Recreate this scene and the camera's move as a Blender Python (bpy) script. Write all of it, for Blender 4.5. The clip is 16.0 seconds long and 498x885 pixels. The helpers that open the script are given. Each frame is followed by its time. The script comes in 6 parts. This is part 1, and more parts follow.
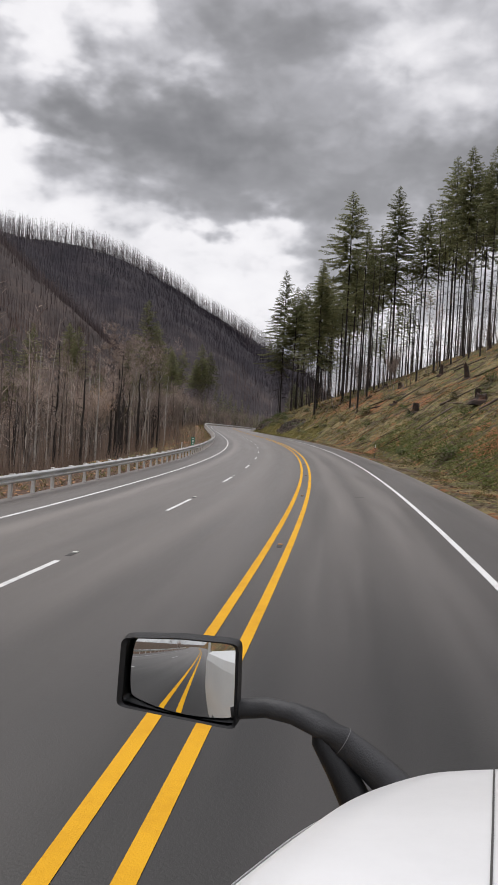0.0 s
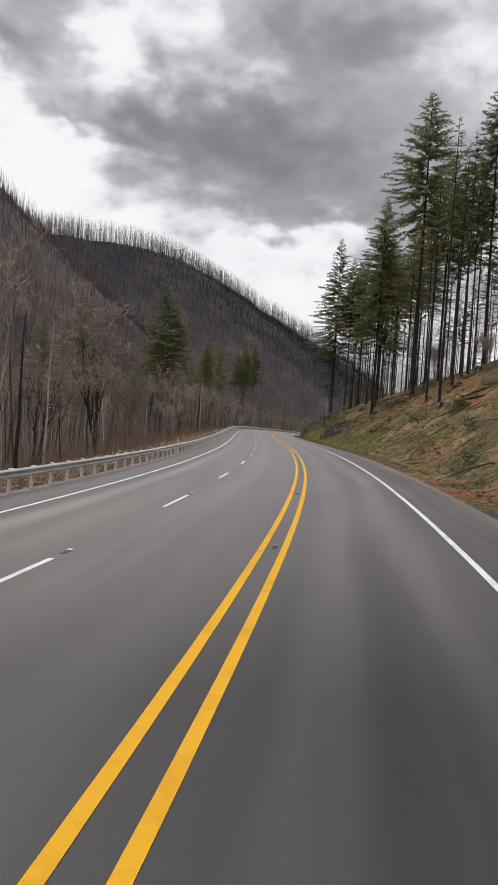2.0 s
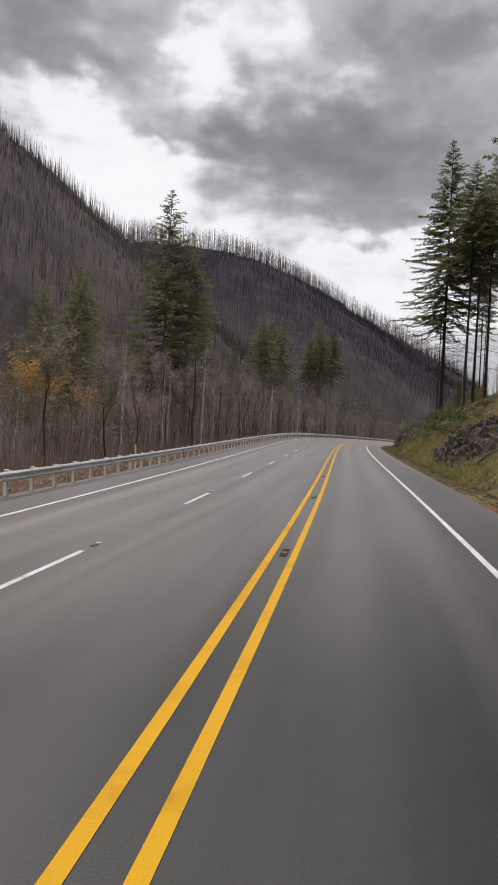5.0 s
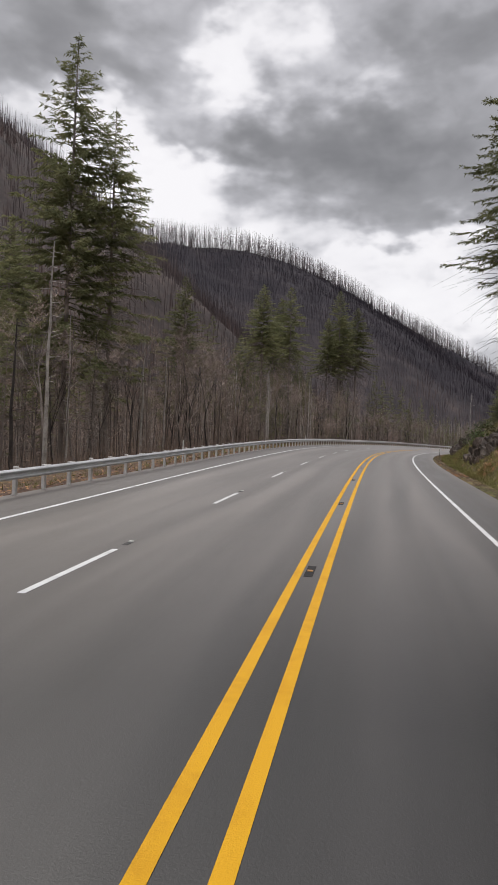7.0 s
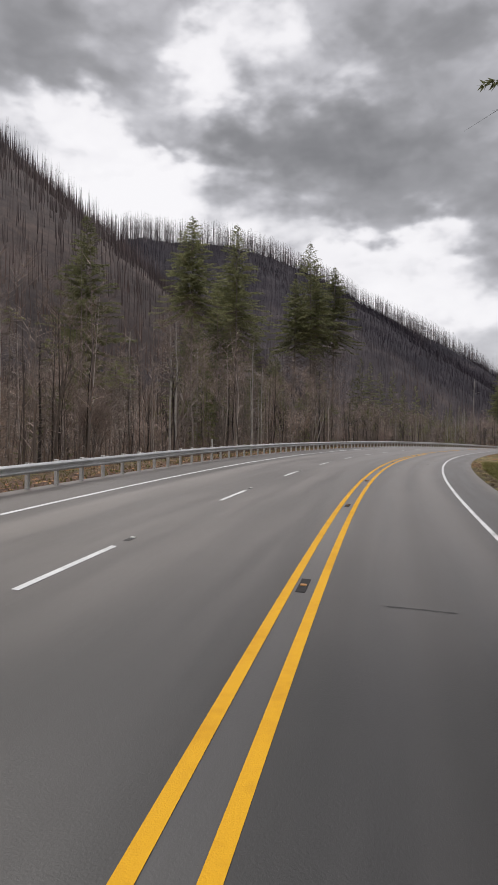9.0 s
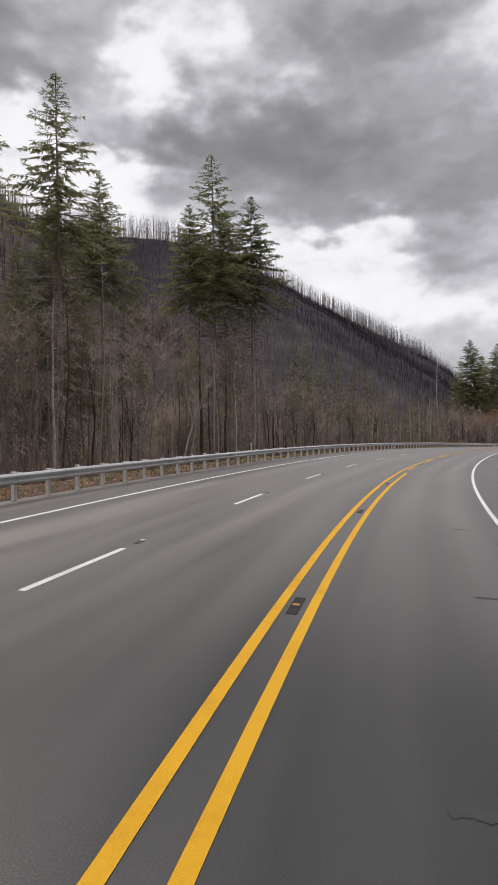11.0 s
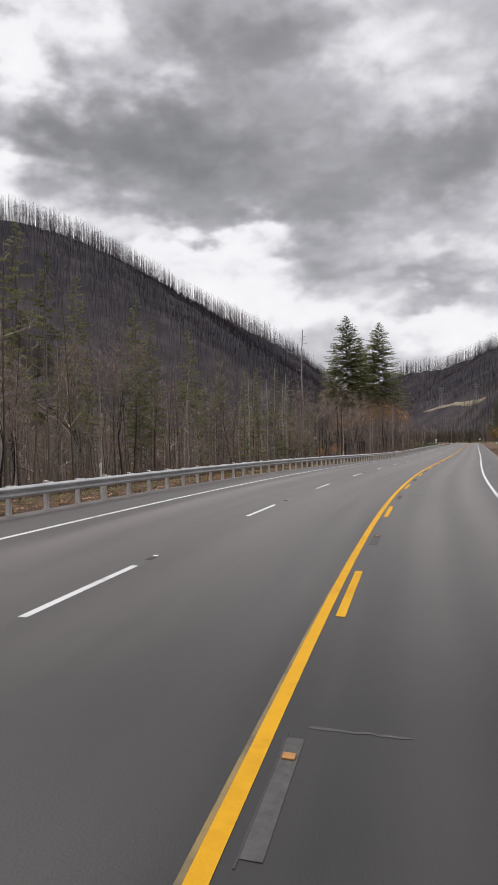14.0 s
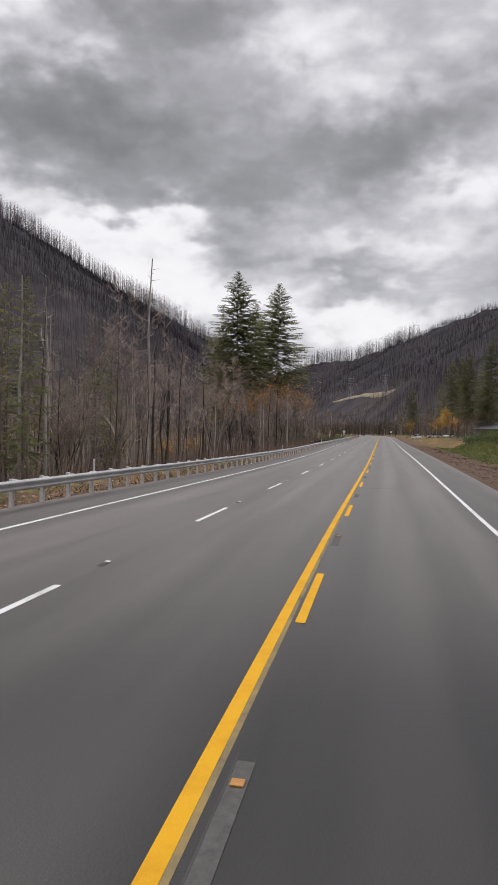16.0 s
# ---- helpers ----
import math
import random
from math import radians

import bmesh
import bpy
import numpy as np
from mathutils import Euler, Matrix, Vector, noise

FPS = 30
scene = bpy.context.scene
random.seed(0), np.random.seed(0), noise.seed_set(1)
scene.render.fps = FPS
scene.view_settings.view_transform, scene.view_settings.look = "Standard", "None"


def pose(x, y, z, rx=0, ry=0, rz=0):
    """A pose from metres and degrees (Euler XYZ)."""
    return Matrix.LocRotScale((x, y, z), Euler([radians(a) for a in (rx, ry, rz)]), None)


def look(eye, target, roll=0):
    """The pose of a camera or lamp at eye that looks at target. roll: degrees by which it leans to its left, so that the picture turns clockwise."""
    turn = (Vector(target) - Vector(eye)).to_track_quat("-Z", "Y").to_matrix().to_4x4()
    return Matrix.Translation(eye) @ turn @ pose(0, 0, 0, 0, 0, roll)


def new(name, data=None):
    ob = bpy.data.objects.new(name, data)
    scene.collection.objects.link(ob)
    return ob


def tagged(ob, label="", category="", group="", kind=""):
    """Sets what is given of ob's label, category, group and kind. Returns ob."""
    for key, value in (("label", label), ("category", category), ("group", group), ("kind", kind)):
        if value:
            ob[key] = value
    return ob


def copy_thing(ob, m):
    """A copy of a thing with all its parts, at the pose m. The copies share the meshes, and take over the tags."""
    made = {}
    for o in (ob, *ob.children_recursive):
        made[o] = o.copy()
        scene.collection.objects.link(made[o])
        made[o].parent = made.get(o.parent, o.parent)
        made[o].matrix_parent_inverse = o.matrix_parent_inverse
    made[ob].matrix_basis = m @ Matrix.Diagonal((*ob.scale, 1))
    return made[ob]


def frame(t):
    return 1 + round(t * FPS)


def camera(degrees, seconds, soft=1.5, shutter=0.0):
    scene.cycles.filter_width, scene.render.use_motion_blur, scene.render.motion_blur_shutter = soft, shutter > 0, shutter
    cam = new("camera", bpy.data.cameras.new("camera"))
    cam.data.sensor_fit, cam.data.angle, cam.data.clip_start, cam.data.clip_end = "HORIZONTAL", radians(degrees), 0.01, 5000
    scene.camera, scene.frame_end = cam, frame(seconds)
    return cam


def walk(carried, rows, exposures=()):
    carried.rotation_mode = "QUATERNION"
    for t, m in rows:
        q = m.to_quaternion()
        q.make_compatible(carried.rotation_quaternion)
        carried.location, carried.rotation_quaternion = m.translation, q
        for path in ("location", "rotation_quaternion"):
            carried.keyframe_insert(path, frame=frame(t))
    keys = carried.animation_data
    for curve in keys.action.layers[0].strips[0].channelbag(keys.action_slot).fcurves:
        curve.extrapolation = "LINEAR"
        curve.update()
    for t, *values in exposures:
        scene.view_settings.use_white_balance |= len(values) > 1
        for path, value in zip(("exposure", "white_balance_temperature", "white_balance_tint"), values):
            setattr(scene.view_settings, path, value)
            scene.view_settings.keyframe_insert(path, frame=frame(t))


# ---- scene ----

# ================= camera =================
cam = camera(38.37, 16.0)
PATH = [
    (0.0, 1.31, -0.18, 2.51, 0.60, -0.30, -3.36),
    (0.5, 2.89, 12.06, 2.70, 1.77, -0.43, -3.65),
    (1.0, 4.20, 24.33, 2.90, 2.99, -0.45, -3.79),
    (1.5, 5.24, 36.64, 3.12, 4.28, -0.43, -3.88),
    (2.0, 6.02, 48.96, 3.35, 5.46, -0.22, -4.09),
    (2.5, 6.52, 61.30, 3.62, 6.71, -0.06, -4.22),
    (3.0, 6.71, 73.65, 3.90, 8.01, 0.05, -4.22),
    (3.5, 6.60, 86.00, 4.20, 9.35, 0.03, -4.03),
    (4.0, 6.20, 98.34, 4.50, 10.64, -0.02, -3.71),
    (4.5, 5.57, 110.66, 4.79, 11.86, -0.06, -3.40),
    (5.0, 4.72, 122.97, 5.07, 12.97, -0.08, -3.22),
    (5.5, 3.69, 135.26, 5.35, 13.85, -0.04, -3.09),
    (6.0, 2.52, 147.53, 5.62, 14.51, 0.03, -2.94),
    (6.5, 1.27, 159.79, 5.91, 14.98, 0.12, -2.74),
    (7.0, 0.02, 172.04, 6.21, 15.23, 0.20, -2.47),
    (7.5, -1.20, 184.30, 6.52, 15.24, 0.25, -2.15),
    (8.0, -2.30, 196.56, 6.84, 14.87, 0.25, -1.71),
    (8.5, -3.31, 208.84, 7.16, 14.62, 0.22, -1.23),
    (9.0, -4.22, 221.11, 7.46, 14.30, 0.18, -0.76),
    (9.5, -4.99, 233.39, 7.75, 13.77, 0.15, -0.33),
    (10.0, -5.60, 245.68, 8.01, 12.98, 0.13, 0.05),
    (10.5, -5.96, 257.96, 8.24, 11.91, 0.13, 0.42),
    (11.0, -6.02, 270.24, 8.44, 10.49, 0.17, 0.87),
    (11.5, -5.70, 282.51, 8.62, 8.94, 0.20, 1.12),
    (12.0, -5.01, 294.77, 8.78, 7.32, 0.21, 1.18),
    (12.5, -4.00, 306.99, 8.94, 5.71, 0.24, 1.19),
    (13.0, -2.67, 319.19, 9.11, 4.11, 0.26, 1.21),
    (13.5, -1.00, 331.35, 9.28, 2.43, 0.22, 1.10),
    (14.0, 1.04, 343.46, 9.43, 0.65, 0.08, 0.77),
    (14.5, 3.45, 355.52, 9.55, -1.28, -0.15, 0.22),
    (15.0, 6.27, 367.49, 9.64, -3.18, -0.32, -0.37),
    (15.5, 9.46, 379.37, 9.69, -4.95, -0.61, -0.82),
    (16.0, 12.92, 391.18, 9.71, -6.44, -0.99, -1.13),
]
walk(cam, [(t, pose(x, y, z, 90 + pitch, roll, yaw)) for t, x, y, z, yaw, pitch, roll in PATH])

# ================= sky and light =================
SUN_AZ, SUN_EL = 40.0, 52.0      # degrees left of +y, and above the horizon


class Graph:
    """Short way to wire shader nodes."""

    def __init__(self, tree):
        self.tree = tree
        tree.nodes.clear()

    def add(self, kind, inputs=None, operation="", use_clamp=False, data_type="", blend_type="", interpolation_type="", attribute_name="", uv_map=""):
        node = self.tree.nodes.new(kind)
        if operation:
            node.operation = operation
        if use_clamp:
            node.use_clamp = True
        if data_type:
            node.data_type, node.blend_type = data_type, blend_type
        if interpolation_type:
            node.interpolation_type = interpolation_type
        if attribute_name:
            node.attribute_name = attribute_name
        if uv_map:
            node.uv_map = uv_map
        for key, value in (inputs or {}).items():
            if isinstance(value, bpy.types.NodeSocket):
                self.tree.links.new(value, node.inputs[key])
            else:
                node.inputs[key].default_value = value
        return node

    def math(self, op, a, b=0.0, c=0.0, clamp=False):
        return self.add("ShaderNodeMath", {0: a, 1: b, 2: c}, operation=op, use_clamp=clamp).outputs[0]

    def vmath(self, op, a, b=(0, 0, 0)):
        node = self.add("ShaderNodeVectorMath", {0: a, 1: b}, operation=op)
        return node.outputs["Value"] if op in ("DOT_PRODUCT", "LENGTH") else node.outputs[0]

    def noise(self, vector, scale, detail=6.0, rough=0.55, distortion=0.0):
        return self.add("ShaderNodeTexNoise", {"Vector": vector, "Scale": scale, "Detail": detail, "Roughness": rough,
                                               "Distortion": distortion}).outputs["Fac"]

    def ramp(self, fac, stops):
        node = self.add("ShaderNodeValToRGB", {"Fac": fac})
        els = node.color_ramp.elements
        while len(els) > 1:
            els.remove(els[-1])
        els[0].position, els[0].color = stops[0][0], (*stops[0][1], 1)
        for pos, col in stops[1:]:
            els.new(pos).color = (*col, 1)
        return node.outputs["Color"]

    def mix(self, fac, a, b, blend="MIX"):
        node = self.add("ShaderNodeMix", {0: fac, 6: a, 7: b}, data_type="RGBA", blend_type=blend)
        return node.outputs[2]

    def remap(self, value, a, b, c=0.0, d=1.0):
        return self.add("ShaderNodeMapRange", {0: value, 1: a, 2: b, 3: c, 4: d}, interpolation_type="SMOOTHSTEP").outputs[0]


def heading_vector(az, el):
    a, e = radians(az), radians(el)
    return (-math.sin(a) * math.cos(e), math.cos(a) * math.cos(e), math.sin(e))


world = bpy.data.worlds.new("overcast_sky")
scene.world = world
world.use_nodes = True
g = Graph(world.node_tree)
ray = g.add("ShaderNodeTexCoord").outputs["Generated"]
sep = g.add("ShaderNodeSeparateXYZ", {0: ray})
up = g.math("MAXIMUM", sep.outputs[2], 0.0)
# azimuth (degrees left of +y) and elevation of each direction, bent by noise at three sizes so that the clouds billow
flat = g.vmath("MULTIPLY", ray, (1.0, 1.0, 1.7))


def billow(size, amount, seed):
    drift = g.add("ShaderNodeTexNoise", {"Vector": g.vmath("ADD", flat, (seed, seed * 0.7, 0)), "Scale": size, "Detail": 2.0, "Roughness": 0.5}).outputs["Color"]
    push = g.vmath("SCALE", g.vmath("SUBTRACT", drift, (0.5, 0.5, 0.5)))
    push.node.inputs["Scale"].default_value = amount
    return push


bend = g.add("ShaderNodeSeparateXYZ", {0: g.vmath("ADD", g.vmath("ADD", billow(9.0, 13.0, 1.3), billow(24.0, 6.5, 4.1)), billow(60.0, 1.6, 7.7))})
azimuth = g.math("MULTIPLY_ADD", g.math("ARCTAN2", g.math("MULTIPLY", sep.outputs[0], -1.0), sep.outputs[1]), 57.2958, bend.outputs[0])
elevation = g.math("MULTIPLY_ADD", g.math("ARCSINE", sep.outputs[2]), 57.2958, g.math("MULTIPLY", bend.outputs[1], 0.6))
broad = g.noise(flat, 5.0, 4.0, 0.5)
heaps = g.noise(flat, 12.0, 4.0, 0.44, 0.6)
# heaped puffs with soft creases between them
creases = g.math("ABSOLUTE", g.math("SUBTRACT", g.noise(flat, 11.0, 4.0, 0.5, 0.4), 0.5))
density = g.math("MULTIPLY_ADD", broad, 0.36, g.math("MULTIPLY_ADD", heaps, 0.34, g.math("MULTIPLY_ADD", creases, -0.42, 0.09)))
# cloud banks: azimuth, elevation, half width, half height (degrees), weight: + dark, - bright
WEST = [(31.5, 28.2, 4.0, 2.6, 0.75), (26, 27.0, 3.0, 2.0, 0.50), (22.5, 22.6, 1.8, 1.0, 0.60), (25.5, 24.6, 2.0, 1.0, 0.40), (30.5, 23.6, 4.5, 2.0, -0.95), (23.0, 19.4, 4.5, 2.3, -0.95), (27, 17, 5.0, 3.0, -0.8),
        (17.0, 28.4, 2.6, 2.4, -0.85), (18.0, 15.8, 4.5, 1.8, -0.60), (20.0, 30.5, 2.5, 1.2, 0.25), (38, 26, 6, 8, 0.3), (12.5, 30.5, 2.5, 1.5, -0.55)]
MIDDLE = [(11.0, 22.4, 5.5, 3.0, 0.95), (3.5, 21.5, 6.0, 2.8, 0.80), (16.5, 23.4, 3.0, 1.7, 0.65), (5.0, 17.4, 7.5, 1.2, 0.38), (0.5, 29.6, 4.5, 2.6, 0.80), (8.5, 27.8, 3.0, 1.3, -0.45), (4.5, 14.8, 4.0, 1.0, -0.65),
          (1.0, 10.8, 4.5, 2.0, -0.85), (8.0, 12.8, 4.0, 1.5, -0.30), (11.5, 17.0, 2.5, 1.4, -0.40), (0.0, 15.3, 3.0, 0.9, -0.40), (14, 12, 4, 2, -0.5), (5.5, 24.8, 3, 1.2, 0.2)]
EAST = [(-11.5, 28.2, 3.5, 2.4, -0.42), (-9.5, 23.4, 3.0, 1.4, -0.15), (-13.5, 20.8, 6.5, 2.2, 0.72), (-5.6, 18.4, 4.0, 1.6, 0.50), (-18.0, 22.8, 3.5, 1.6, 0.45), (-24.0, 24.0, 4.0, 2.0, 0.35), (-23.5, 17.4, 4.0, 1.6, -0.60),
        (-6.5, 14.2, 3.5, 1.0, 0.40), (-17.6, 13.8, 4.5, 1.1, -0.45), (-13.3, 11.3, 3.5, 0.8, 0.40), (-16.0, 8.4, 6.0, 1.6, -0.80), (-5.5, 25.0, 3.0, 2.5, 0.18), (-20.0, 28.0, 3.0, 1.5, -0.10), (-6.0, 10.0, 4, 1.4, -0.5), (-26, 12, 4, 1.5, 0.2)]
for az, el, wide, tall, weight in WEST + MIDDLE + EAST:
    u, v = g.math("MULTIPLY_ADD", azimuth, 1 / wide, -az / wide), g.math("MULTIPLY_ADD", elevation, 1 / tall, -el / tall)
    near = g.math("POWER", 0.5, g.math("MULTIPLY_ADD", v, v, g.math("MULTIPLY", u, u)))
    density = g.math("MULTIPLY_ADD", near, weight * 0.42, density)
cloud = g.ramp(density, [(0.0, (0.93, 0.915, 0.935)), (0.16, (0.88, 0.865, 0.89)), (0.28, (0.74, 0.73, 0.76)), (0.40, (0.55, 0.545, 0.575)), (0.52, (0.42, 0.416, 0.44)),
                         (0.66, (0.32, 0.317, 0.332)), (0.82, (0.255, 0.252, 0.263)), (1.0, (0.20, 0.198, 0.206))])
# clear sky above the deck, which shows only faintly through it
clear = g.add("ShaderNodeTexSky").outputs[0]
clear.node.sky_type, clear.node.sun_disc = "NISHITA", False
clear.node.sun_elevation, clear.node.sun_rotation = radians(SUN_EL), radians(-SUN_AZ)
cloud = g.mix(0.004, cloud, clear)
# an overcast sky is brightest overhead
crown = g.remap(up, 0.58, 1.0, 1.0, 4.2)
below = g.remap(sep.outputs[2], -0.10, 0.0, 0.25, 1.0)
sky = g.add("ShaderNodeBackground", {"Color": cloud, "Strength": g.math("MULTIPLY", crown, below)})
g.add("ShaderNodeOutputWorld", {"Surface": sky.outputs[0]})

sun = new("sun", bpy.data.lights.new("sun", "SUN"))
sun.data.energy, sun.data.angle, sun.data.color = 1.05, radians(25), (1.0, 0.945, 0.87)
sun.matrix_world = look(Vector(heading_vector(SUN_AZ, SUN_EL)) * 100, (0, 0, 0))

# ================= materials =================


def surface(name, shades, rough=0.85, scale=1.0, detail=6.0, bump=0.3, bump_scale=8.0, metal=0.0, spread=(0.3, 0.7), random_tint=0.0, spec=0.35, thin=0.0):
    """A two-scale noise surface: shades runs from dark to light."""
    mat = bpy.data.materials.new(name)
    mat.use_nodes = True
    q = Graph(mat.node_tree)
    place = q.add("ShaderNodeTexCoord").outputs["Object"]
    a = q.noise(place, scale, detail)
    b = q.noise(place, scale * 7.3, 4.0, 0.6)
    fac = q.math("ADD", q.math("MULTIPLY", a, 0.7), q.math("MULTIPLY", b, 0.3))
    stops = [(spread[0] + (spread[1] - spread[0]) * i / max(1, len(shades) - 1), c) for i, c in enumerate(shades)]
    color = q.ramp(fac, stops)
    if random_tint:
        rnd = q.add("ShaderNodeObjectInfo").outputs["Random"]
        hsv = q.add("ShaderNodeHueSaturation", {"Color": color, "Value": q.math("ADD", q.math("MULTIPLY", rnd, random_tint * 2), 1 - random_tint), "Saturation": 1.0})
        color = hsv.outputs[0]
    height = q.noise(place, bump_scale, 6.0, 0.6)
    normal = q.add("ShaderNodeBump", {"Strength": bump, "Distance": 0.05, "Height": height}).outputs[0]
    shader = q.add("ShaderNodeBsdfPrincipled", {"Base Color": color, "Roughness": rough, "Metallic": metal, "Normal": normal, "Specular IOR Level": spec})
    out = shader.outputs[0]
    if thin:
        glow = q.add("ShaderNodeBsdfTranslucent", {"Color": color})
        out = q.add("ShaderNodeMixShader", {0: thin, 1: out, 2: glow.outputs[0]}).outputs[0]
    q.add("ShaderNodeOutputMaterial", {"Surface": out})
    return mat


M_BARK = surface("grey_bark", [(0.06325, 0.0506, 0.0437), (0.207, 0.1725, 0.1507), (0.414, 0.368, 0.3277)], 0.9, 0.6, bump=0.6, bump_scale=5, random_tint=0.3)
M_TWIG = surface("bare_twigs", [(0.19, 0.145, 0.121), (0.48, 0.39, 0.335)], 0.9, 0.5, bump=0.1, random_tint=0.4)
# brush: twig colour darkened to carry the shade low in the woods
M_BRUSH_SHADED = surface("dense_brush", [(0.105, 0.073, 0.056), (0.28, 0.205, 0.162)], 0.9, 0.35, bump=0.1)
M_CHAR = surface("charred_bark", [(0.013, 0.011, 0.0105), (0.036, 0.030, 0.027), (0.092, 0.075, 0.066)], 0.9, 0.7, bump=0.6, bump_scale=5, random_tint=0.25)


def snag_material(name, shades, stand=0.0, high=None):
    """Dead wood, each stem with its own shade. stand: how much whole stands differ; high: level above which the colour
    turns darker and bluer.
    """
    mat = bpy.data.materials.new(name)
    mat.use_nodes = True
    q = Graph(mat.node_tree)
    geo = q.add("ShaderNodeNewGeometry")
    color = q.ramp(geo.outputs["Random Per Island"], shades)
    if stand:
        patches = q.noise(geo.outputs["Position"], 0.008, 5.0, 0.6)
        color = q.mix(q.remap(patches, 0.36, 0.64, stand, 0.0), color, q.mix(1.0, color, (0.42, 0.41, 0.47, 1), "MULTIPLY"))
        color = q.mix(q.remap(q.noise(geo.outputs["Position"], 0.014, 4.0), 0.52, 0.68, 0.0, stand), color, q.mix(1.0, color, (1.25, 1.02, 0.88, 1), "MULTIPLY"))
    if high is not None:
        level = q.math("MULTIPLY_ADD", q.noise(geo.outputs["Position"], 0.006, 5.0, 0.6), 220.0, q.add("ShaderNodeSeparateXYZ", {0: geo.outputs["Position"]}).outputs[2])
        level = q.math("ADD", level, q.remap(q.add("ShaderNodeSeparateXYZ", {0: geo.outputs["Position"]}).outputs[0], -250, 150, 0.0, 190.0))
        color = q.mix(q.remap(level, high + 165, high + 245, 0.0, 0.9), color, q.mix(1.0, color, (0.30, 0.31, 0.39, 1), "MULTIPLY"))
    shader = q.add("ShaderNodeBsdfPrincipled", {"Base Color": color, "Roughness": 0.95, "Specular IOR Level": 0.1})
    q.add("ShaderNodeOutputMaterial", {"Surface": shader.outputs[0]})
    return mat


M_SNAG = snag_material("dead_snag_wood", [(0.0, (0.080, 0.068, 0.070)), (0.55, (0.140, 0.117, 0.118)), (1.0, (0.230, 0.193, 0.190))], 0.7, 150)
M_SNAG_BROWN = snag_material("brown_burnt_wood", [(0.0, (0.085, 0.069, 0.065)), (0.55, (0.140, 0.111, 0.103)), (1.0, (0.215, 0.172, 0.158))], 0.7)
M_SNAG_PALE = snag_material("bleached_snag_wood", [(0.0, (0.075, 0.065, 0.066)), (0.6, (0.17, 0.147, 0.147)), (1.0, (0.30, 0.262, 0.262))])
M_FIR = surface("fir_needles", [(0.100, 0.111, 0.055), (0.192, 0.197, 0.097), (0.300, 0.284, 0.148)], 0.8, 0.5, bump=0.1, random_tint=0.25, thin=0.5, spec=0.15)
M_GOLD = surface("yellow_autumn_leaves", [(0.42, 0.19, 0.028), (0.70, 0.37, 0.05)], 0.7, 0.8, bump=0.1, thin=0.4)
M_RUST = surface("rust_brown_leaves", [(0.10, 0.04, 0.03), (0.19, 0.08, 0.05)], 0.8, 0.8, bump=0.1)
M_SHRUB = surface("green_shrub_leaves", [(0.035, 0.055, 0.016), (0.075, 0.105, 0.032), (0.13, 0.15, 0.05)], 0.7, 1.2, bump=0.1, random_tint=0.25, thin=0.45, spec=0.2)
M_GALV = surface("weathered_galvanised_steel", [(0.46, 0.46, 0.455), (0.62, 0.62, 0.615), (0.74, 0.74, 0.735)], 0.34, 0.9, bump=0.05, metal=0.7, spec=0.5)
M_POST = surface("pale_weathered_post", [(0.52, 0.50, 0.475), (0.80, 0.78, 0.75)], 0.85, 2.0, bump=0.3, bump_scale=20)
M_WHITE = surface("worn_white_road_paint", [(0.20, 0.20, 0.195), (0.52, 0.52, 0.51), (0.62, 0.62, 0.61)], 0.7, 1.3, bump=0.2, bump_scale=60, spread=(0.27, 0.53))
M_YELLOW = surface("worn_yellow_road_paint", [(0.26, 0.130, 0.02), (0.54, 0.268, 0.006), (0.62, 0.322, 0.008)], 0.75, 1.1, bump=0.2, bump_scale=60, spread=(0.22, 0.52), spec=0.25)
M_OLD_YELLOW = surface("faded_yellow_road_paint", [(0.10, 0.085, 0.06), (0.20, 0.15, 0.07), (0.30, 0.20, 0.06)], 0.75, 1.6, bump=0.2, bump_scale=60, spread=(0.3, 0.7))
M_ROCK = surface("dark_wet_rock", [(0.018, 0.013, 0.011), (0.062, 0.046, 0.036), (0.17, 0.125, 0.094)], 0.75, 0.9, bump=0.9, bump_scale=4)
M_STUMP = surface("burnt_stump_wood", [(0.012, 0.01, 0.01), (0.04, 0.028, 0.022), (0.13, 0.06, 0.035)], 0.9, 1.5, bump=0.7, bump_scale=10)
M_LOG = surface("grey_fallen_log", [(0.06, 0.045, 0.036), (0.17, 0.135, 0.11)], 0.9, 1.0, bump=0.6, bump_scale=10)
M_SLASH = surface("cut_branch_slash", [(0.10, 0.07, 0.05), (0.27, 0.20, 0.14)], 0.9, 1.5, bump=0.2)
M_GRASS = surface("dry_and_green_grass", [(0.07, 0.085, 0.022), (0.17, 0.16, 0.055), (0.27, 0.22, 0.10)], 0.85, 0.35, bump=0.1)

# ================= the road's line =================
# stations every 20 m: heading (degrees left of +y), cross fall (degrees, right side down), grade (percent)
STATIONS = [
    (-40, -11.81, -0.40, 0.83), (-20, -9.91, -0.80, 1.11), (0, -8.02, -1.20, 1.38), (20, -6.12, -1.57, 1.59), (40, -4.06, -1.67, 1.85),
    (60, -1.89, -1.83, 2.18), (80, 0.40, -1.94, 2.44), (100, 2.50, -1.81, 2.45), (120, 4.04, -1.52, 2.31), (140, 4.99, -0.99, 2.27),
    (160, 5.42, -0.30, 2.44), (180, 5.46, 0.59, 2.62), (200, 5.11, 1.45, 2.68), (220, 4.60, 2.36, 2.58)]
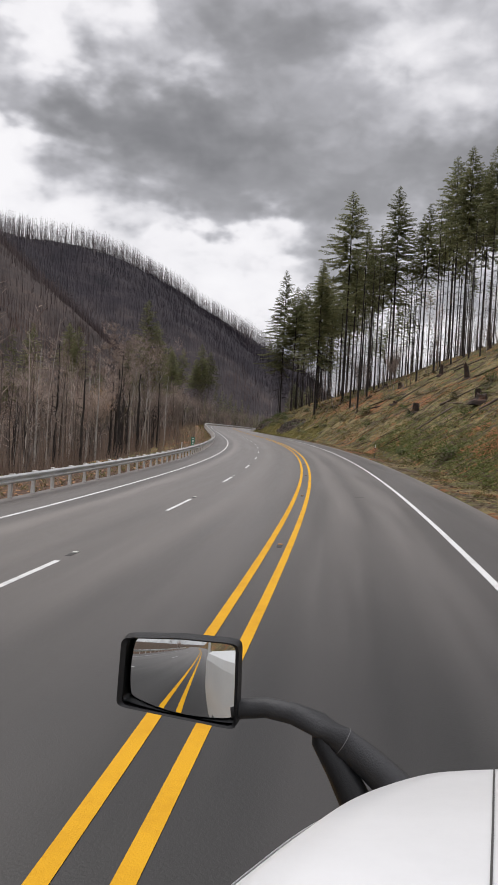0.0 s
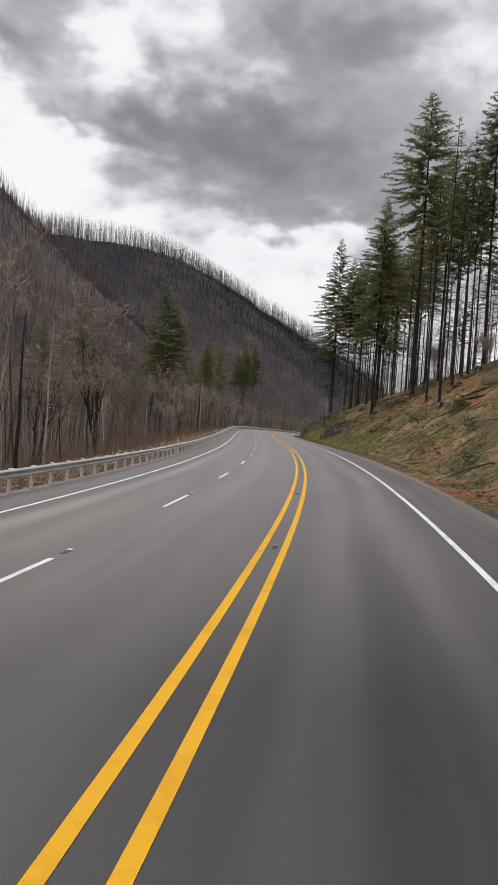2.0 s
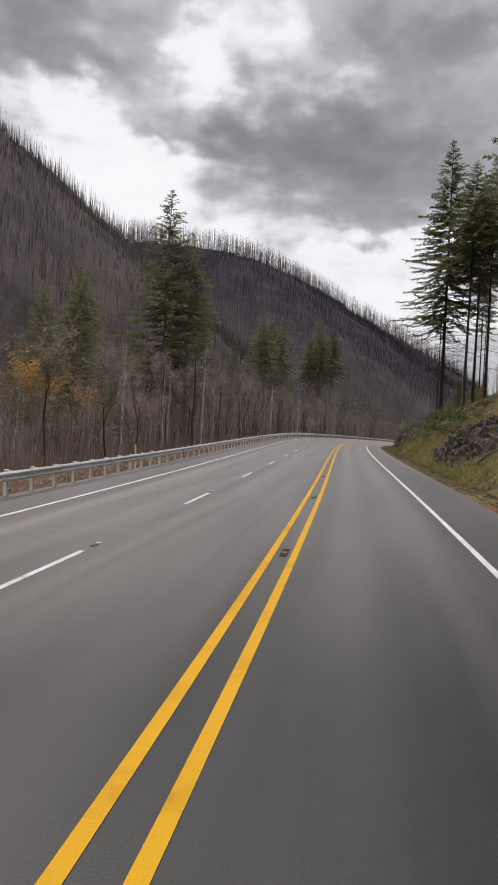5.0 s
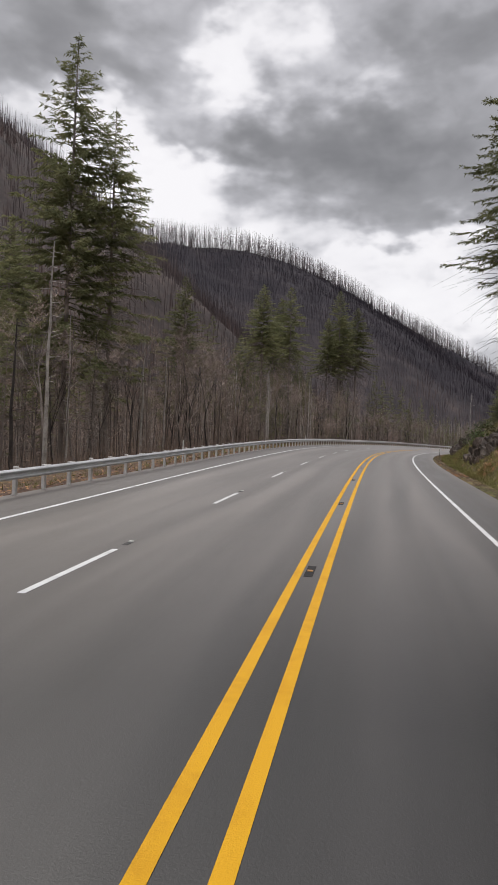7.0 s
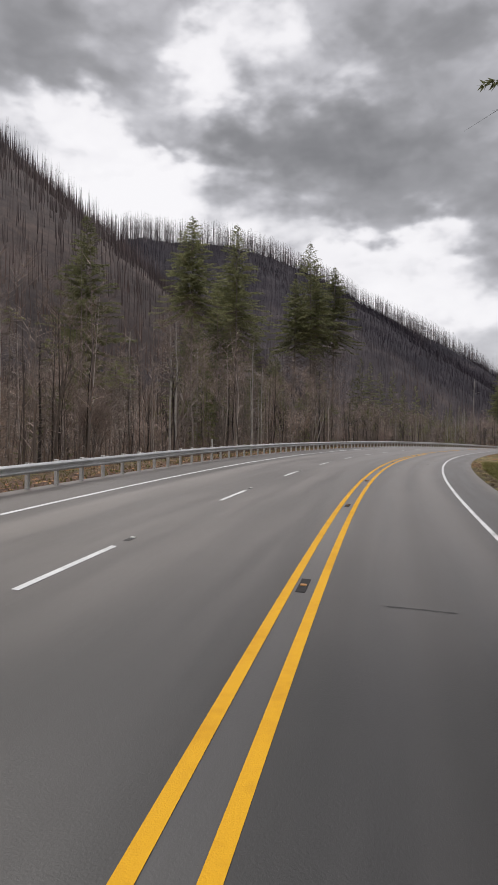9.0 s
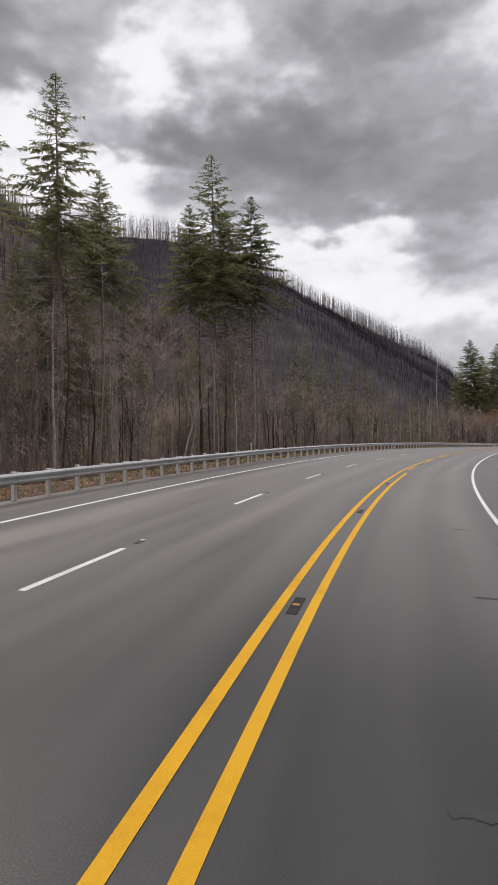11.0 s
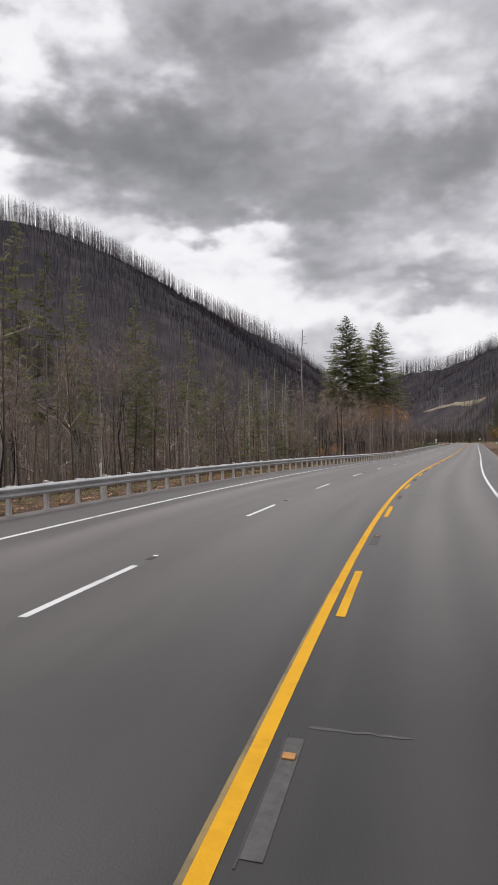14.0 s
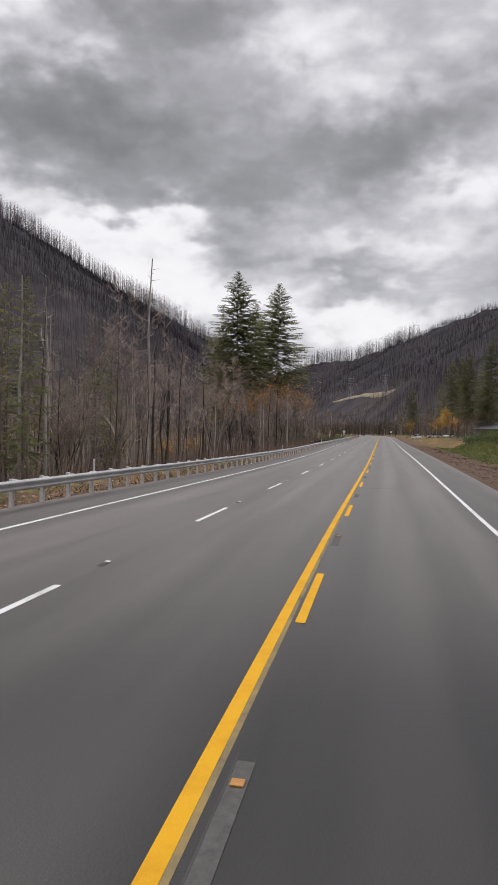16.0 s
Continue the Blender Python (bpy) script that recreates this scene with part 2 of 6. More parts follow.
STATIONS += [
    (240, 3.37, 3.14, 2.24), (260, 1.30, 3.62, 1.81), (280, -1.37, 3.83, 1.45), (300, -4.30, 3.90, 1.30), (320, -7.55, 3.90, 1.29),
    (340, -10.64, 3.58, 1.08), (360, -13.02, 2.81, 0.76), (380, -15.19, 2.04, 0.30), (400, -16.71, 1.28, -0.10), (420, -17.22, 0.39, -0.24),
    (440, -17.22, -0.50, -0.17), (460, -17.00, -1.12, -0.01), (480, -16.86, -1.51, 0.13), (500, -16.94, -1.4, 0.21), (520, -17.0, -1.0, 0.25), (720, -17.0, -0.5, 0.1), (900, -10.0, 0.0, 0.1), (1100, 8.0, 0.0, 0.0)]
ST = np.array(STATIONS)
STEP = 2.0
S = np.arange(-160, 1100.1, STEP)
HD = np.radians(np.interp(S, np.r_[-160, ST[:, 0]], np.r_[-20, ST[:, 1]]))
BANK = np.radians(np.interp(S, ST[:, 0], ST[:, 2]))
CX = np.cumsum(-np.sin(HD)) * STEP
CY = np.cumsum(np.cos(HD)) * STEP
CZ = np.cumsum(np.interp(S, ST[:, 0], ST[:, 3])) * STEP / 100
_i = int(np.searchsorted(S, 0))
CX, CY, CZ = CX - CX[_i], CY - CY[_i], CZ - CZ[_i]


def on_road(s, off=0.0, h=0.0):
    """The place at station s, off metres to the right of the centre, h above the surface."""
    a, b = np.interp(s, S, HD), np.interp(s, S, BANK)
    r = off * np.cos(b) + h * np.sin(b)
    return np.stack([np.interp(s, S, CX) + r * np.cos(a), np.interp(s, S, CY) + r * np.sin(a), np.interp(s, S, CZ) - off * np.sin(b) + h * np.cos(b)], -1)


def station_of(y):
    return np.interp(y, CY, S)


# ================= terrain =================
# crest lines of the mountains (x, y, z) and the fall of their sides
FAR_CREST = [(420, 2750, 90), (330, 2600, 125), (200, 2460, 186), (84, 2240, 245), (0, 2146, 286), (-153, 2333, 394), (-285, 2176, 450), (-380, 1936, 466), (-456, 1742, 452), (-545, 1648, 436),
             (-587, 1468, 398), (-608, 1294, 341), (-589, 1093, 285), (-575, 960, 262), (-640, 760, 300)]
NEAR_CREST = [(-260, 772, 145), (-405, 645, 309), (-519, 545, 412), (-640, 440, 500), (-900, 200, 600)]
EAST_CREST = [(200, 2250, 120), (318, 1961, 158), (400, 1900, 170), (452, 1825, 182), (480, 1711, 197), (528, 1475, 213), (587, 1210, 251), (640, 900, 275), (700, 400, 280), (760, -200, 280)]


def tent(x, y, crest, fall):
    best = np.full(np.shape(x), -1e9)
    for (x0, y0, z0), (x1, y1, z1) in zip(crest, crest[1:]):
        dx, dy = x1 - x0, y1 - y0
        u = np.clip(((x - x0) * dx + (y - y0) * dy) / (dx * dx + dy * dy), 0, 1)
        d = np.hypot(x - x0 - u * dx, y - y0 - u * dy)
        best = np.maximum(best, z0 + u * (z1 - z0) - d * fall)
    return best


def wave(x, y, size, seed=0.0):
    """Smooth unevenness between about -1 and 1."""
    x, y = x / size + seed * 3.7, y / size - seed * 2.3
    return 0.45 * (np.sin(2.1 * x + 1.3 * np.sin(1.7 * y)) + np.sin(1.9 * y + 1.1 * np.sin(2.3 * x + 0.7)) * np.cos(1.3 * x - 0.9 * y))


def smooth(v, a, b):
    t = np.clip((v - a) / (b - a), 0, 1)
    return t * t * (3 - 2 * t)


# right-hand bank: station, height of its brow over the road, offset where it starts, slope
BROW = np.array([(-160, 60, 10, 0.60), (0, 60, 10, 0.60), (50, 60, 9.2, 0.62), (80, 60, 8.4, 0.64), (120, 58, 8, 0.66), (150, 44, 7.8, 0.68), (180, 26, 7.8, 0.74), (210, 17, 7.8, 0.85),
                 (240, 13, 8, 0.95), (275, 12, 8, 0.95), (310, 4.0, 9, 0.6), (345, 1.2, 11, 0.5), (400, 1.0, 12, 0.5), (436, 3.6, 9.4, 0.75), (478, 3.4, 10.8, 0.7), (508, 1.6, 12.2, 0.6), (530, 0.9, 14, 0.5), (600, 0.8, 14, 0.5), (1100, 0.5, 16, 0.5)])


def ground_z(x, y):
    x, y = np.asarray(x, float), np.asarray(y, float)
    s = station_of(y)
    a = np.interp(s, S, HD)
    off = (x - np.interp(s, S, CX)) * np.cos(a)
    rz, b = np.interp(s, S, CZ), np.interp(s, S, BANK)
    lane = rz - np.clip(off, -10.2, 7.0) * np.sin(b)
    z = lane - 0.16 * smooth(off, -10.6, -9.6) * smooth(-off, -6.6, -5.6)
    # left: verge, then the fall to the creek and the valley floor
    z = z - 0.12 * smooth(-off, 10.2, 10.8) - 4.5 * smooth(-off, 12.5, 30) - 1.5 * smooth(-off, 30, 60)
    # right: ditch and cut bank
    brow, foot = np.interp(s, BROW[:, 0], BROW[:, 1]), np.interp(s, BROW[:, 0], BROW[:, 2])
    rise = np.clip((off - foot) * np.interp(s, BROW[:, 0], BROW[:, 3]), 0, None)
    bank = brow * (1 - np.exp(-rise / np.maximum(brow, 0.1) * 1.1))
    z = z + np.where(off > foot, bank, 0) - 0.10 * smooth(off, 6.3, 7.0)
    rough = smooth(np.abs(off + 1.5), 9.5, 16)
    z = z + rough * (0.22 * wave(x, y, 2.6) + 0.4 * wave(x, y, 7.0, 1) * smooth(np.abs(off), 12, 25) + 1.4 * wave(x, y, 40, 2) * smooth(np.abs(off), 60, 140))
    hills = np.maximum(np.maximum(tent(x, y, FAR_CREST, 0.66), tent(x, y, NEAR_CREST, 0.86)), tent(x, y, EAST_CREST, 0.62))
    even = 1 - np.exp(-((x - strip_x(y)) / 45) ** 2) * smooth(y, 1150, 1230) * (1 - smooth(y, 1530, 1600))
    hills = hills + (4 * wave(x, y, 70, 3) + 2.5 * wave(x, y, 28, 4)) * even
    free = np.maximum(smooth(np.abs(off), 45, 150), smooth(y, 1120, 1400))
    return np.where(hills > z, z + (hills - z) * free, z)


def mesh_object(name, verts, faces, mat, parent=None, smooth_shade=False):
    me = bpy.data.meshes.new(name)
    me.from_pydata([tuple(map(float, v)) for v in verts], [], faces)
    if smooth_shade:
        me.polygons.foreach_set("use_smooth", [True] * len(me.polygons))
    me.materials.append(mat)
    ob = new(name, me)
    if parent is not None:
        ob.parent = parent
    return ob


def part(name, bm, material, parent, label=""):
    """Links a bmesh as one mesh object under a thing or a part."""
    me = bpy.data.meshes.new(name)
    bm.to_mesh(me)
    bm.free()
    me.materials.append(material)
    ob = new(name, me)
    ob.parent = parent
    if label:
        ob["label"] = label
    return ob


def thing(name, label, category, group="", m=None):
    ob = new(name)
    ob.empty_display_size = 0.2
    if m is not None:
        ob.matrix_basis = m
    return tagged(ob, label, category, group)


def ground_material():
    mat = bpy.data.materials.new("hillside_and_verge")
    mat.use_nodes = True
    q = Graph(mat.node_tree)
    place = q.add("ShaderNodeTexCoord").outputs["Object"]
    cover = q.add("ShaderNodeAttribute", attribute_name="cover")     # 0 verge and bank, 1 valley floor, 2 mountain
    wide, mid, small = q.noise(place, 0.07, 5), q.noise(place, 0.45, 7, 0.62), q.noise(place, 3.5, 6, 0.65)
    soil = q.ramp(small, [(0.32, (0.030, 0.020, 0.014)), (0.5, (0.085, 0.058, 0.040)), (0.68, (0.165, 0.120, 0.080))])
    rust = q.ramp(small, [(0.32, (0.095, 0.040, 0.020)), (0.68, (0.38, 0.16, 0.065))])
    grass = q.ramp(small, [(0.32, (0.034, 0.040, 0.012)), (0.5, (0.115, 0.115, 0.036)), (0.68, (0.25, 0.225, 0.085))])
    tufts = q.noise(place, 1.5, 6, 0.65)
    bank = q.mix(q.remap(q.math("MULTIPLY_ADD", tufts, 0.6, q.math("MULTIPLY", mid, 0.4)), 0.455, 0.515), soil, grass)
    straw = q.ramp(small, [(0.32, (0.085, 0.066, 0.031)), (0.68, (0.36, 0.285, 0.135))])
    bank = q.mix(q.remap(q.math("MULTIPLY_ADD", tufts, 0.35, q.math("MULTIPLY", q.noise(place, 0.22, 6, 0.6), 0.65)), 0.505, 0.555), bank, straw)
    bank = q.mix(q.remap(q.math("MULTIPLY_ADD", tufts, 0.25, q.math("ADD", q.math("MULTIPLY", wide, 0.30), q.math("MULTIPLY", mid, 0.45))), 0.522, 0.552), bank, rust)
    litter = q.ramp(q.math("ADD", q.math("MULTIPLY", mid, 0.5), q.math("MULTIPLY", small, 0.5)), [(0.32, (0.032, 0.024, 0.019)), (0.5, (0.072, 0.050, 0.037)), (0.68, (0.13, 0.078, 0.045))])
    slope = q.ramp(q.math("ADD", q.math("MULTIPLY", q.noise(place, 0.018, 8, 0.65), 0.7), q.math("MULTIPLY", q.noise(place, 0.12, 6), 0.3)),
                   [(0.36, (0.022, 0.019, 0.022)), (0.48, (0.042, 0.035, 0.038)), (0.57, (0.064, 0.052, 0.052)), (0.68, (0.098, 0.077, 0.068))])
    # slope colour turns darker and bluer with height, from lower down towards +x
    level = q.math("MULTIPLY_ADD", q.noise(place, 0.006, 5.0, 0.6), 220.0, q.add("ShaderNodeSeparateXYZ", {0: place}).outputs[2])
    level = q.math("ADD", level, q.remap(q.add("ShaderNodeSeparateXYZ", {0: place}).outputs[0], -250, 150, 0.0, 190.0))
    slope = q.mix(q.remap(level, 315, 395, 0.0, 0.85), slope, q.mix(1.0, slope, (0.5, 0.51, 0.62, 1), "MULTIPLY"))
    brown = q.ramp(q.math("ADD", q.math("MULTIPLY", q.noise(place, 0.025, 8, 0.65), 0.6), q.math("MULTIPLY", q.noise(place, 0.3, 6), 0.4)),
                   [(0.36, (0.028, 0.0225, 0.022)), (0.50, (0.058, 0.045, 0.042)), (0.66, (0.106, 0.079, 0.067))])
    kind = cover.outputs["Fac"]
    dirt = q.add("ShaderNodeAttribute", attribute_name="dirt").outputs["Fac"]
    bank = q.mix(dirt, bank, q.ramp(small, [(0.3, (0.075, 0.045, 0.032)), (0.7, (0.19, 0.125, 0.09))]))
    color = q.mix(q.remap(kind, 0.2, 0.9), bank, litter)
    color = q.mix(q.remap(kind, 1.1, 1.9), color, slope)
    color = q.mix(q.remap(kind, 2.1, 2.9), color, brown)
    normal = q.add("ShaderNodeBump", {"Strength": 1.0, "Distance": 0.25, "Height": q.noise(place, 2.6, 9, 0.72)}).outputs[0]
    shader = q.add("ShaderNodeBsdfPrincipled", {"Base Color": color, "Roughness": 0.95, "Normal": normal, "Specular IOR Level": 0.2})
    q.add("ShaderNodeOutputMaterial", {"Surface": shader.outputs[0]})
    return mat


def spread_steps(pieces):
    out = []
    for a, b, step in pieces:
        out += list(np.arange(a, b, step))
    return np.array(out)


def strip_x(y):
    """The power-line clearing along the eastern hillside."""
    return np.interp(y, [1255, 1410, 1505], [290, 293, 273])


def build_ground():
    cols = spread_steps([(-2600, -900, 60), (-900, -120, 14), (-120, -40, 5), (-40, -14, 2), (-14, -8, 0.5), (-8, 5, 2.6), (5, 12, 0.5), (12, 40, 1.0), (40, 80, 4), (80, 400, 16), (400, 2601, 60)])
    rows = spread_steps([(-1500, -160, 60), (-160, -20, 6), (-20, 330, 1.6), (330, 520, 2.5), (520, 1000, 8), (1000, 2500, 18), (2500, 4300, 90)])
    X, Y = np.meshgrid(cols, rows)
    lean = np.interp(rows, CY, CX)[:, None]
    X = X + lean
    Z = ground_z(X, Y)
    nr, nc = X.shape
    verts = np.stack([X, Y, Z], -1).reshape(-1, 3)
    idx = np.arange(nr * nc).reshape(nr, nc)
    faces = np.stack([idx[:-1, :-1], idx[:-1, 1:], idx[1:, 1:], idx[1:, :-1]], -1).reshape(-1, 4).tolist()
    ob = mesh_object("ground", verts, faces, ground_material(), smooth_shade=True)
    off = (X - lean)
    base = np.interp(station_of(Y), S, CZ)
    cover = smooth(-off, 14, 30) + smooth(off, 50 - 30 * smooth(Y, 480, 540), 90 - 50 * smooth(Y, 480, 540))
    cover = cover + smooth(Z - base, 6, 30) * (np.abs(off) > np.where(Y > 560, 22, 60))
    cover = cover + (tent(X, Y, NEAR_CREST, 0.86) > tent(X, Y, FAR_CREST, 0.66)) * smooth(cover, 1.5, 2.0) * smooth(-off, 60, 90)
    bare = smooth(off, 5, 7) * (1 - smooth(off, 9.0, 11.5)) * smooth(Y, 330, 380) + smooth(-off, 9.4, 9.8) * (1 - smooth(-off, 11.5, 14))
    cover = np.where(Y > 1120, np.maximum(cover, 2 * smooth(Z - base, 3, 14)), cover)
    at2 = ob.data.attributes.new("dirt", "FLOAT", "POINT")
    at2.data.foreach_set("value", bare.reshape(-1).astype(float))
    at = ob.data.attributes.new("cover", "FLOAT", "POINT")
    at.data.foreach_set("value", cover.reshape(-1).astype(float))
    return tagged(ob, "valley floor, cut bank and burnt mountainsides with brown grass", "ground", kind="structure")


ground = build_ground()


def clearing():
    ys, us = np.arange(1246, 1512, 5.0), np.arange(-8, 7.1, 2.5)
    Y, U = np.meshgrid(ys, us, indexing="ij")
    X = strip_x(Y) + U * 0.5 * smooth(Y, 1235, 1280) * (1 - smooth(Y, 1480, 1515))
    Z = ground_z(X, Y) + 1.2 - 1.6 * (np.abs(U) > 6)
    k = len(us)
    faces = [(i * k + j, i * k + j + 1, (i + 1) * k + j + 1, (i + 1) * k + j) for i in range(len(ys) - 1) for j in range(k - 1)]
    mat = surface("dry_cleared_grass", [(0.13, 0.11, 0.07), (0.24, 0.20, 0.135), (0.32, 0.275, 0.20)], 0.95, 0.09, bump=0.3)
    tagged(mesh_object("clearing", np.stack([X, Y, Z], -1).reshape(-1, 3), faces, mat, smooth_shade=True), "pale dry grass strip cleared along the hillside", "clearing", kind="structure")


clearing()


def asphalt_material():
    mat = bpy.data.materials.new("worn_asphalt")
    mat.use_nodes = True
    q = Graph(mat.node_tree)
    uv = q.add("ShaderNodeUVMap", uv_map="lane").outputs[0]           # u metres across, v metres along
    place = q.add("ShaderNodeTexCoord").outputs["Object"]
    across = q.add("ShaderNodeSeparateXYZ", {0: uv}).outputs[0]
    long_uv = q.vmath("MULTIPLY", uv, (1.0, 0.05, 1.0))
    streak = q.noise(long_uv, 1.3, 6, 0.6)
    patch = q.noise(place, 0.25, 5, 0.6)
    grain = q.noise(place, 45, 3, 0.7)
    fac = q.math("ADD", q.math("ADD", q.math("MULTIPLY", streak, 0.62), q.math("MULTIPLY", patch, 0.26)), q.math("MULTIPLY", grain, 0.12))
    color = q.ramp(fac, [(0.36, (0.0125, 0.0112, 0.0103)), (0.5, (0.0205, 0.0184, 0.0170)), (0.64, (0.034, 0.0306, 0.0283))])
    # polished wheel tracks in the three lanes
    for centre in (-6.6, -4.8, -2.9, -1.2, 1.25, 3.0):
        near = q.math("ABSOLUTE", q.math("SUBTRACT", across, centre))
        worn = q.math("MULTIPLY", q.remap(near, 0.15, 0.6, 0.85 if centre > 0 else 0.6, 0.0), streak)
        color = q.mix(worn, color, (0.072, 0.066, 0.062, 1) if centre > 2 else (0.052, 0.047, 0.0445, 1))
    along = q.add("ShaderNodeSeparateXYZ", {0: uv}).outputs[1]
    ground_off = q.math("MULTIPLY", q.remap(q.math("ABSOLUTE", across), 0.19, 0.13), q.math("MULTIPLY", q.remap(along, 186, 196), q.remap(along, 300, 240)))
    color = q.mix(q.math("MULTIPLY", ground_off, streak), color, (0.11, 0.104, 0.10, 1))       # an old line ground away between the new ones
    older = q.remap(across, -0.2, -0.8)
    color = q.mix(q.math("MULTIPLY", older, 0.45), color, (0.060, 0.0548, 0.0515, 1))
    # the left shoulder is browner, with a dusty rim at both edges of the asphalt
    color = q.mix(q.remap(across, -7.0, -7.7, 0.0, 0.6), color, (0.036, 0.030, 0.027, 1))
    edge = q.remap(q.math("ADD", q.math("ABSOLUTE", q.math("ADD", across, 1.75)), q.math("MULTIPLY", patch, 0.8)), 7.4, 8.2)
    color = q.mix(q.math("MULTIPLY", edge, 0.6), color, (0.120, 0.104, 0.094, 1))
    normal = q.add("ShaderNodeBump", {"Strength": 0.22, "Distance": 0.01, "Height": grain}).outputs[0]
    rough = q.remap(streak, 0.3, 0.7, 0.42, 0.54)
    shader = q.add("ShaderNodeBsdfPrincipled", {"Base Color": color, "Roughness": rough, "Normal": normal, "Specular IOR Level": 0.5, "Diffuse Roughness": 1.0})
    # worn aggregate shines towards the horizon
    graze = q.remap(q.add("ShaderNodeLayerWeight", {"Blend": 0.5}).outputs["Facing"], 0.62, 1.0, 0.0, 0.16)
    graze = q.math("MULTIPLY", graze, q.math("MULTIPLY_ADD", streak, 1.4, 0.3))
    graze = q.math("MULTIPLY", graze, q.math("MULTIPLY", q.remap(across, -7.1, -6.5, 0.62, 1.0), q.remap(across, 3.5, 4.2, 1.0, 0.8)))
    tracks = 0.0
    for centre, wide in ((-6.4, 0.8), (-2.7, 0.9), (1.35, 0.75), (2.75, 0.9)):
        tracks = q.math("ADD", q.remap(q.math("ABSOLUTE", q.math("SUBTRACT", across, centre)), 0.1, wide, 1.0, 0.0), tracks)
    graze = q.math("MULTIPLY", graze, q.math("MULTIPLY_ADD", tracks, 0.26, 0.90))
    gloss = q.add("ShaderNodeBsdfGlossy", {"Color": (0.84, 0.77, 0.72, 1), "Roughness": 0.52})
    out = q.add("ShaderNodeMixShader", {0: graze, 1: shader.outputs[0], 2: gloss.outputs[0]})
    q.add("ShaderNodeOutputMaterial", {"Surface": out.outputs[0]})
    return mat


def ribbon(name, s0, s1, offs, mat, parent=None, lift=0.0, step=2.0, wobble=0.0, sway=None):
    """A strip along the road through the given offsets; (offset, height) pairs give its cross section; sway moves it sideways by station."""
    n = max(2, int(math.ceil((s1 - s0) / step)) + 1)
    ss = np.linspace(s0, s1, n)
    aside = 0 if sway is None else np.interp(ss, [a for a, b in sway], [b for a, b in sway])
    rows = [on_road(ss, o + aside + wobble * wave(ss, ss * 0.3, 9.0, o), h + lift) for o, h in offs]
    k = len(offs)
    verts = np.stack(rows, 1).reshape(-1, 3)
    faces = [(i * k + j, i * k + j + 1, (i + 1) * k + j + 1, (i + 1) * k + j) for i in range(n - 1) for j in range(k - 1)]
    ob = mesh_object(name, verts, faces, mat, parent)
    lay = ob.data.uv_layers.new(name="lane")
    uvs = np.array([(offs[v % k][0], ss[v // k]) for f in faces for v in f])
    lay.data.foreach_set("uv", uvs.reshape(-1))
    return ob


road = ribbon("road", -155, 1098, [(-9.75, -0.3), (-9.7, -0.02), (-9.2, 0), (-7.5, 0), (-3.8, 0), (0, 0), (2, 0), (3.9, 0), (5.7, 0), (6.15, -0.03), (6.25, -0.3)], asphalt_material())
tagged(road, "worn grey asphalt highway with three lanes", "road", kind="structure")
PAINT = 0.006
tagged(ribbon("edge_line_left", -155, 1095, [(-7.55, 0), (-7.42, 0)], M_WHITE, lift=PAINT), "worn solid white edge line", "road line", kind="structure")
tagged(ribbon("edge_line_right", -155, 1095, [(3.86, 0), (4.00, 0)], M_WHITE, lift=PAINT), "worn solid white edge line", "road line", kind="structure")
# the single line wanders over the older, worn one once its neighbour has ended
SWAY = ((317, 0.0), (336, 0.102), (349.5, 0.072), (374, -0.01), (398, -0.035), (1100, -0.035))
tagged(ribbon("centre_line_left", -155, 1095, [(-0.30, 0), (-0.16, 0)], M_YELLOW, lift=PAINT, sway=SWAY), "solid yellow centre line", "road line", kind="structure")
tagged(ribbon("old_centre_line", 338, 1095, [(-0.272, 0), (-0.138, 0)], M_OLD_YELLOW, lift=0.003), "faded older yellow line beside the new one", "road line", kind="structure")
tagged(ribbon("centre_line_right", -155, 203.6, [(0.16, 0), (0.30, 0)], M_YELLOW, lift=PAINT), "solid yellow centre line", "road line", kind="structure")
tagged(ribbon("centre_line_right", 203.85, 314.5, [(0.16, 0), (0.30, 0)], M_YELLOW, lift=PAINT), "solid yellow centre line", "road line", kind="structure")

# broken lane line, ten-foot strokes every forty feet
shift = ((0, 0.02), (48, 0.03), (110, 0.14), (150, 0.22), (205, 0.21), (280, 0.29), (335, 0.31), (380, 0.21), (420, 0.13), (1100, 0.13))
for k in range(-12, 88):
    far_end = 12.19 * (k + float(np.interp(12.19 * k, [a for a, b in shift], [b for a, b in shift])))
    tagged(ribbon("lane_dash", far_end - 3.7, far_end, [(-3.86, 0), (-3.74, 0)], M_WHITE, road, lift=PAINT, step=1.0))
for k in range(26, 88):
    far_end = 12.19 * (k + 0.40) - 0.5
    tagged(ribbon("centre_dash", far_end - 3.3, far_end, [(-0.10, 0), (0.03, 0)], M_YELLOW, road, lift=PAINT, step=1.0, sway=((318, 0.12), (352, 0.10), (372, 0.025), (400, 0.01))))

# ================= trees =================
rng = random.Random(7)


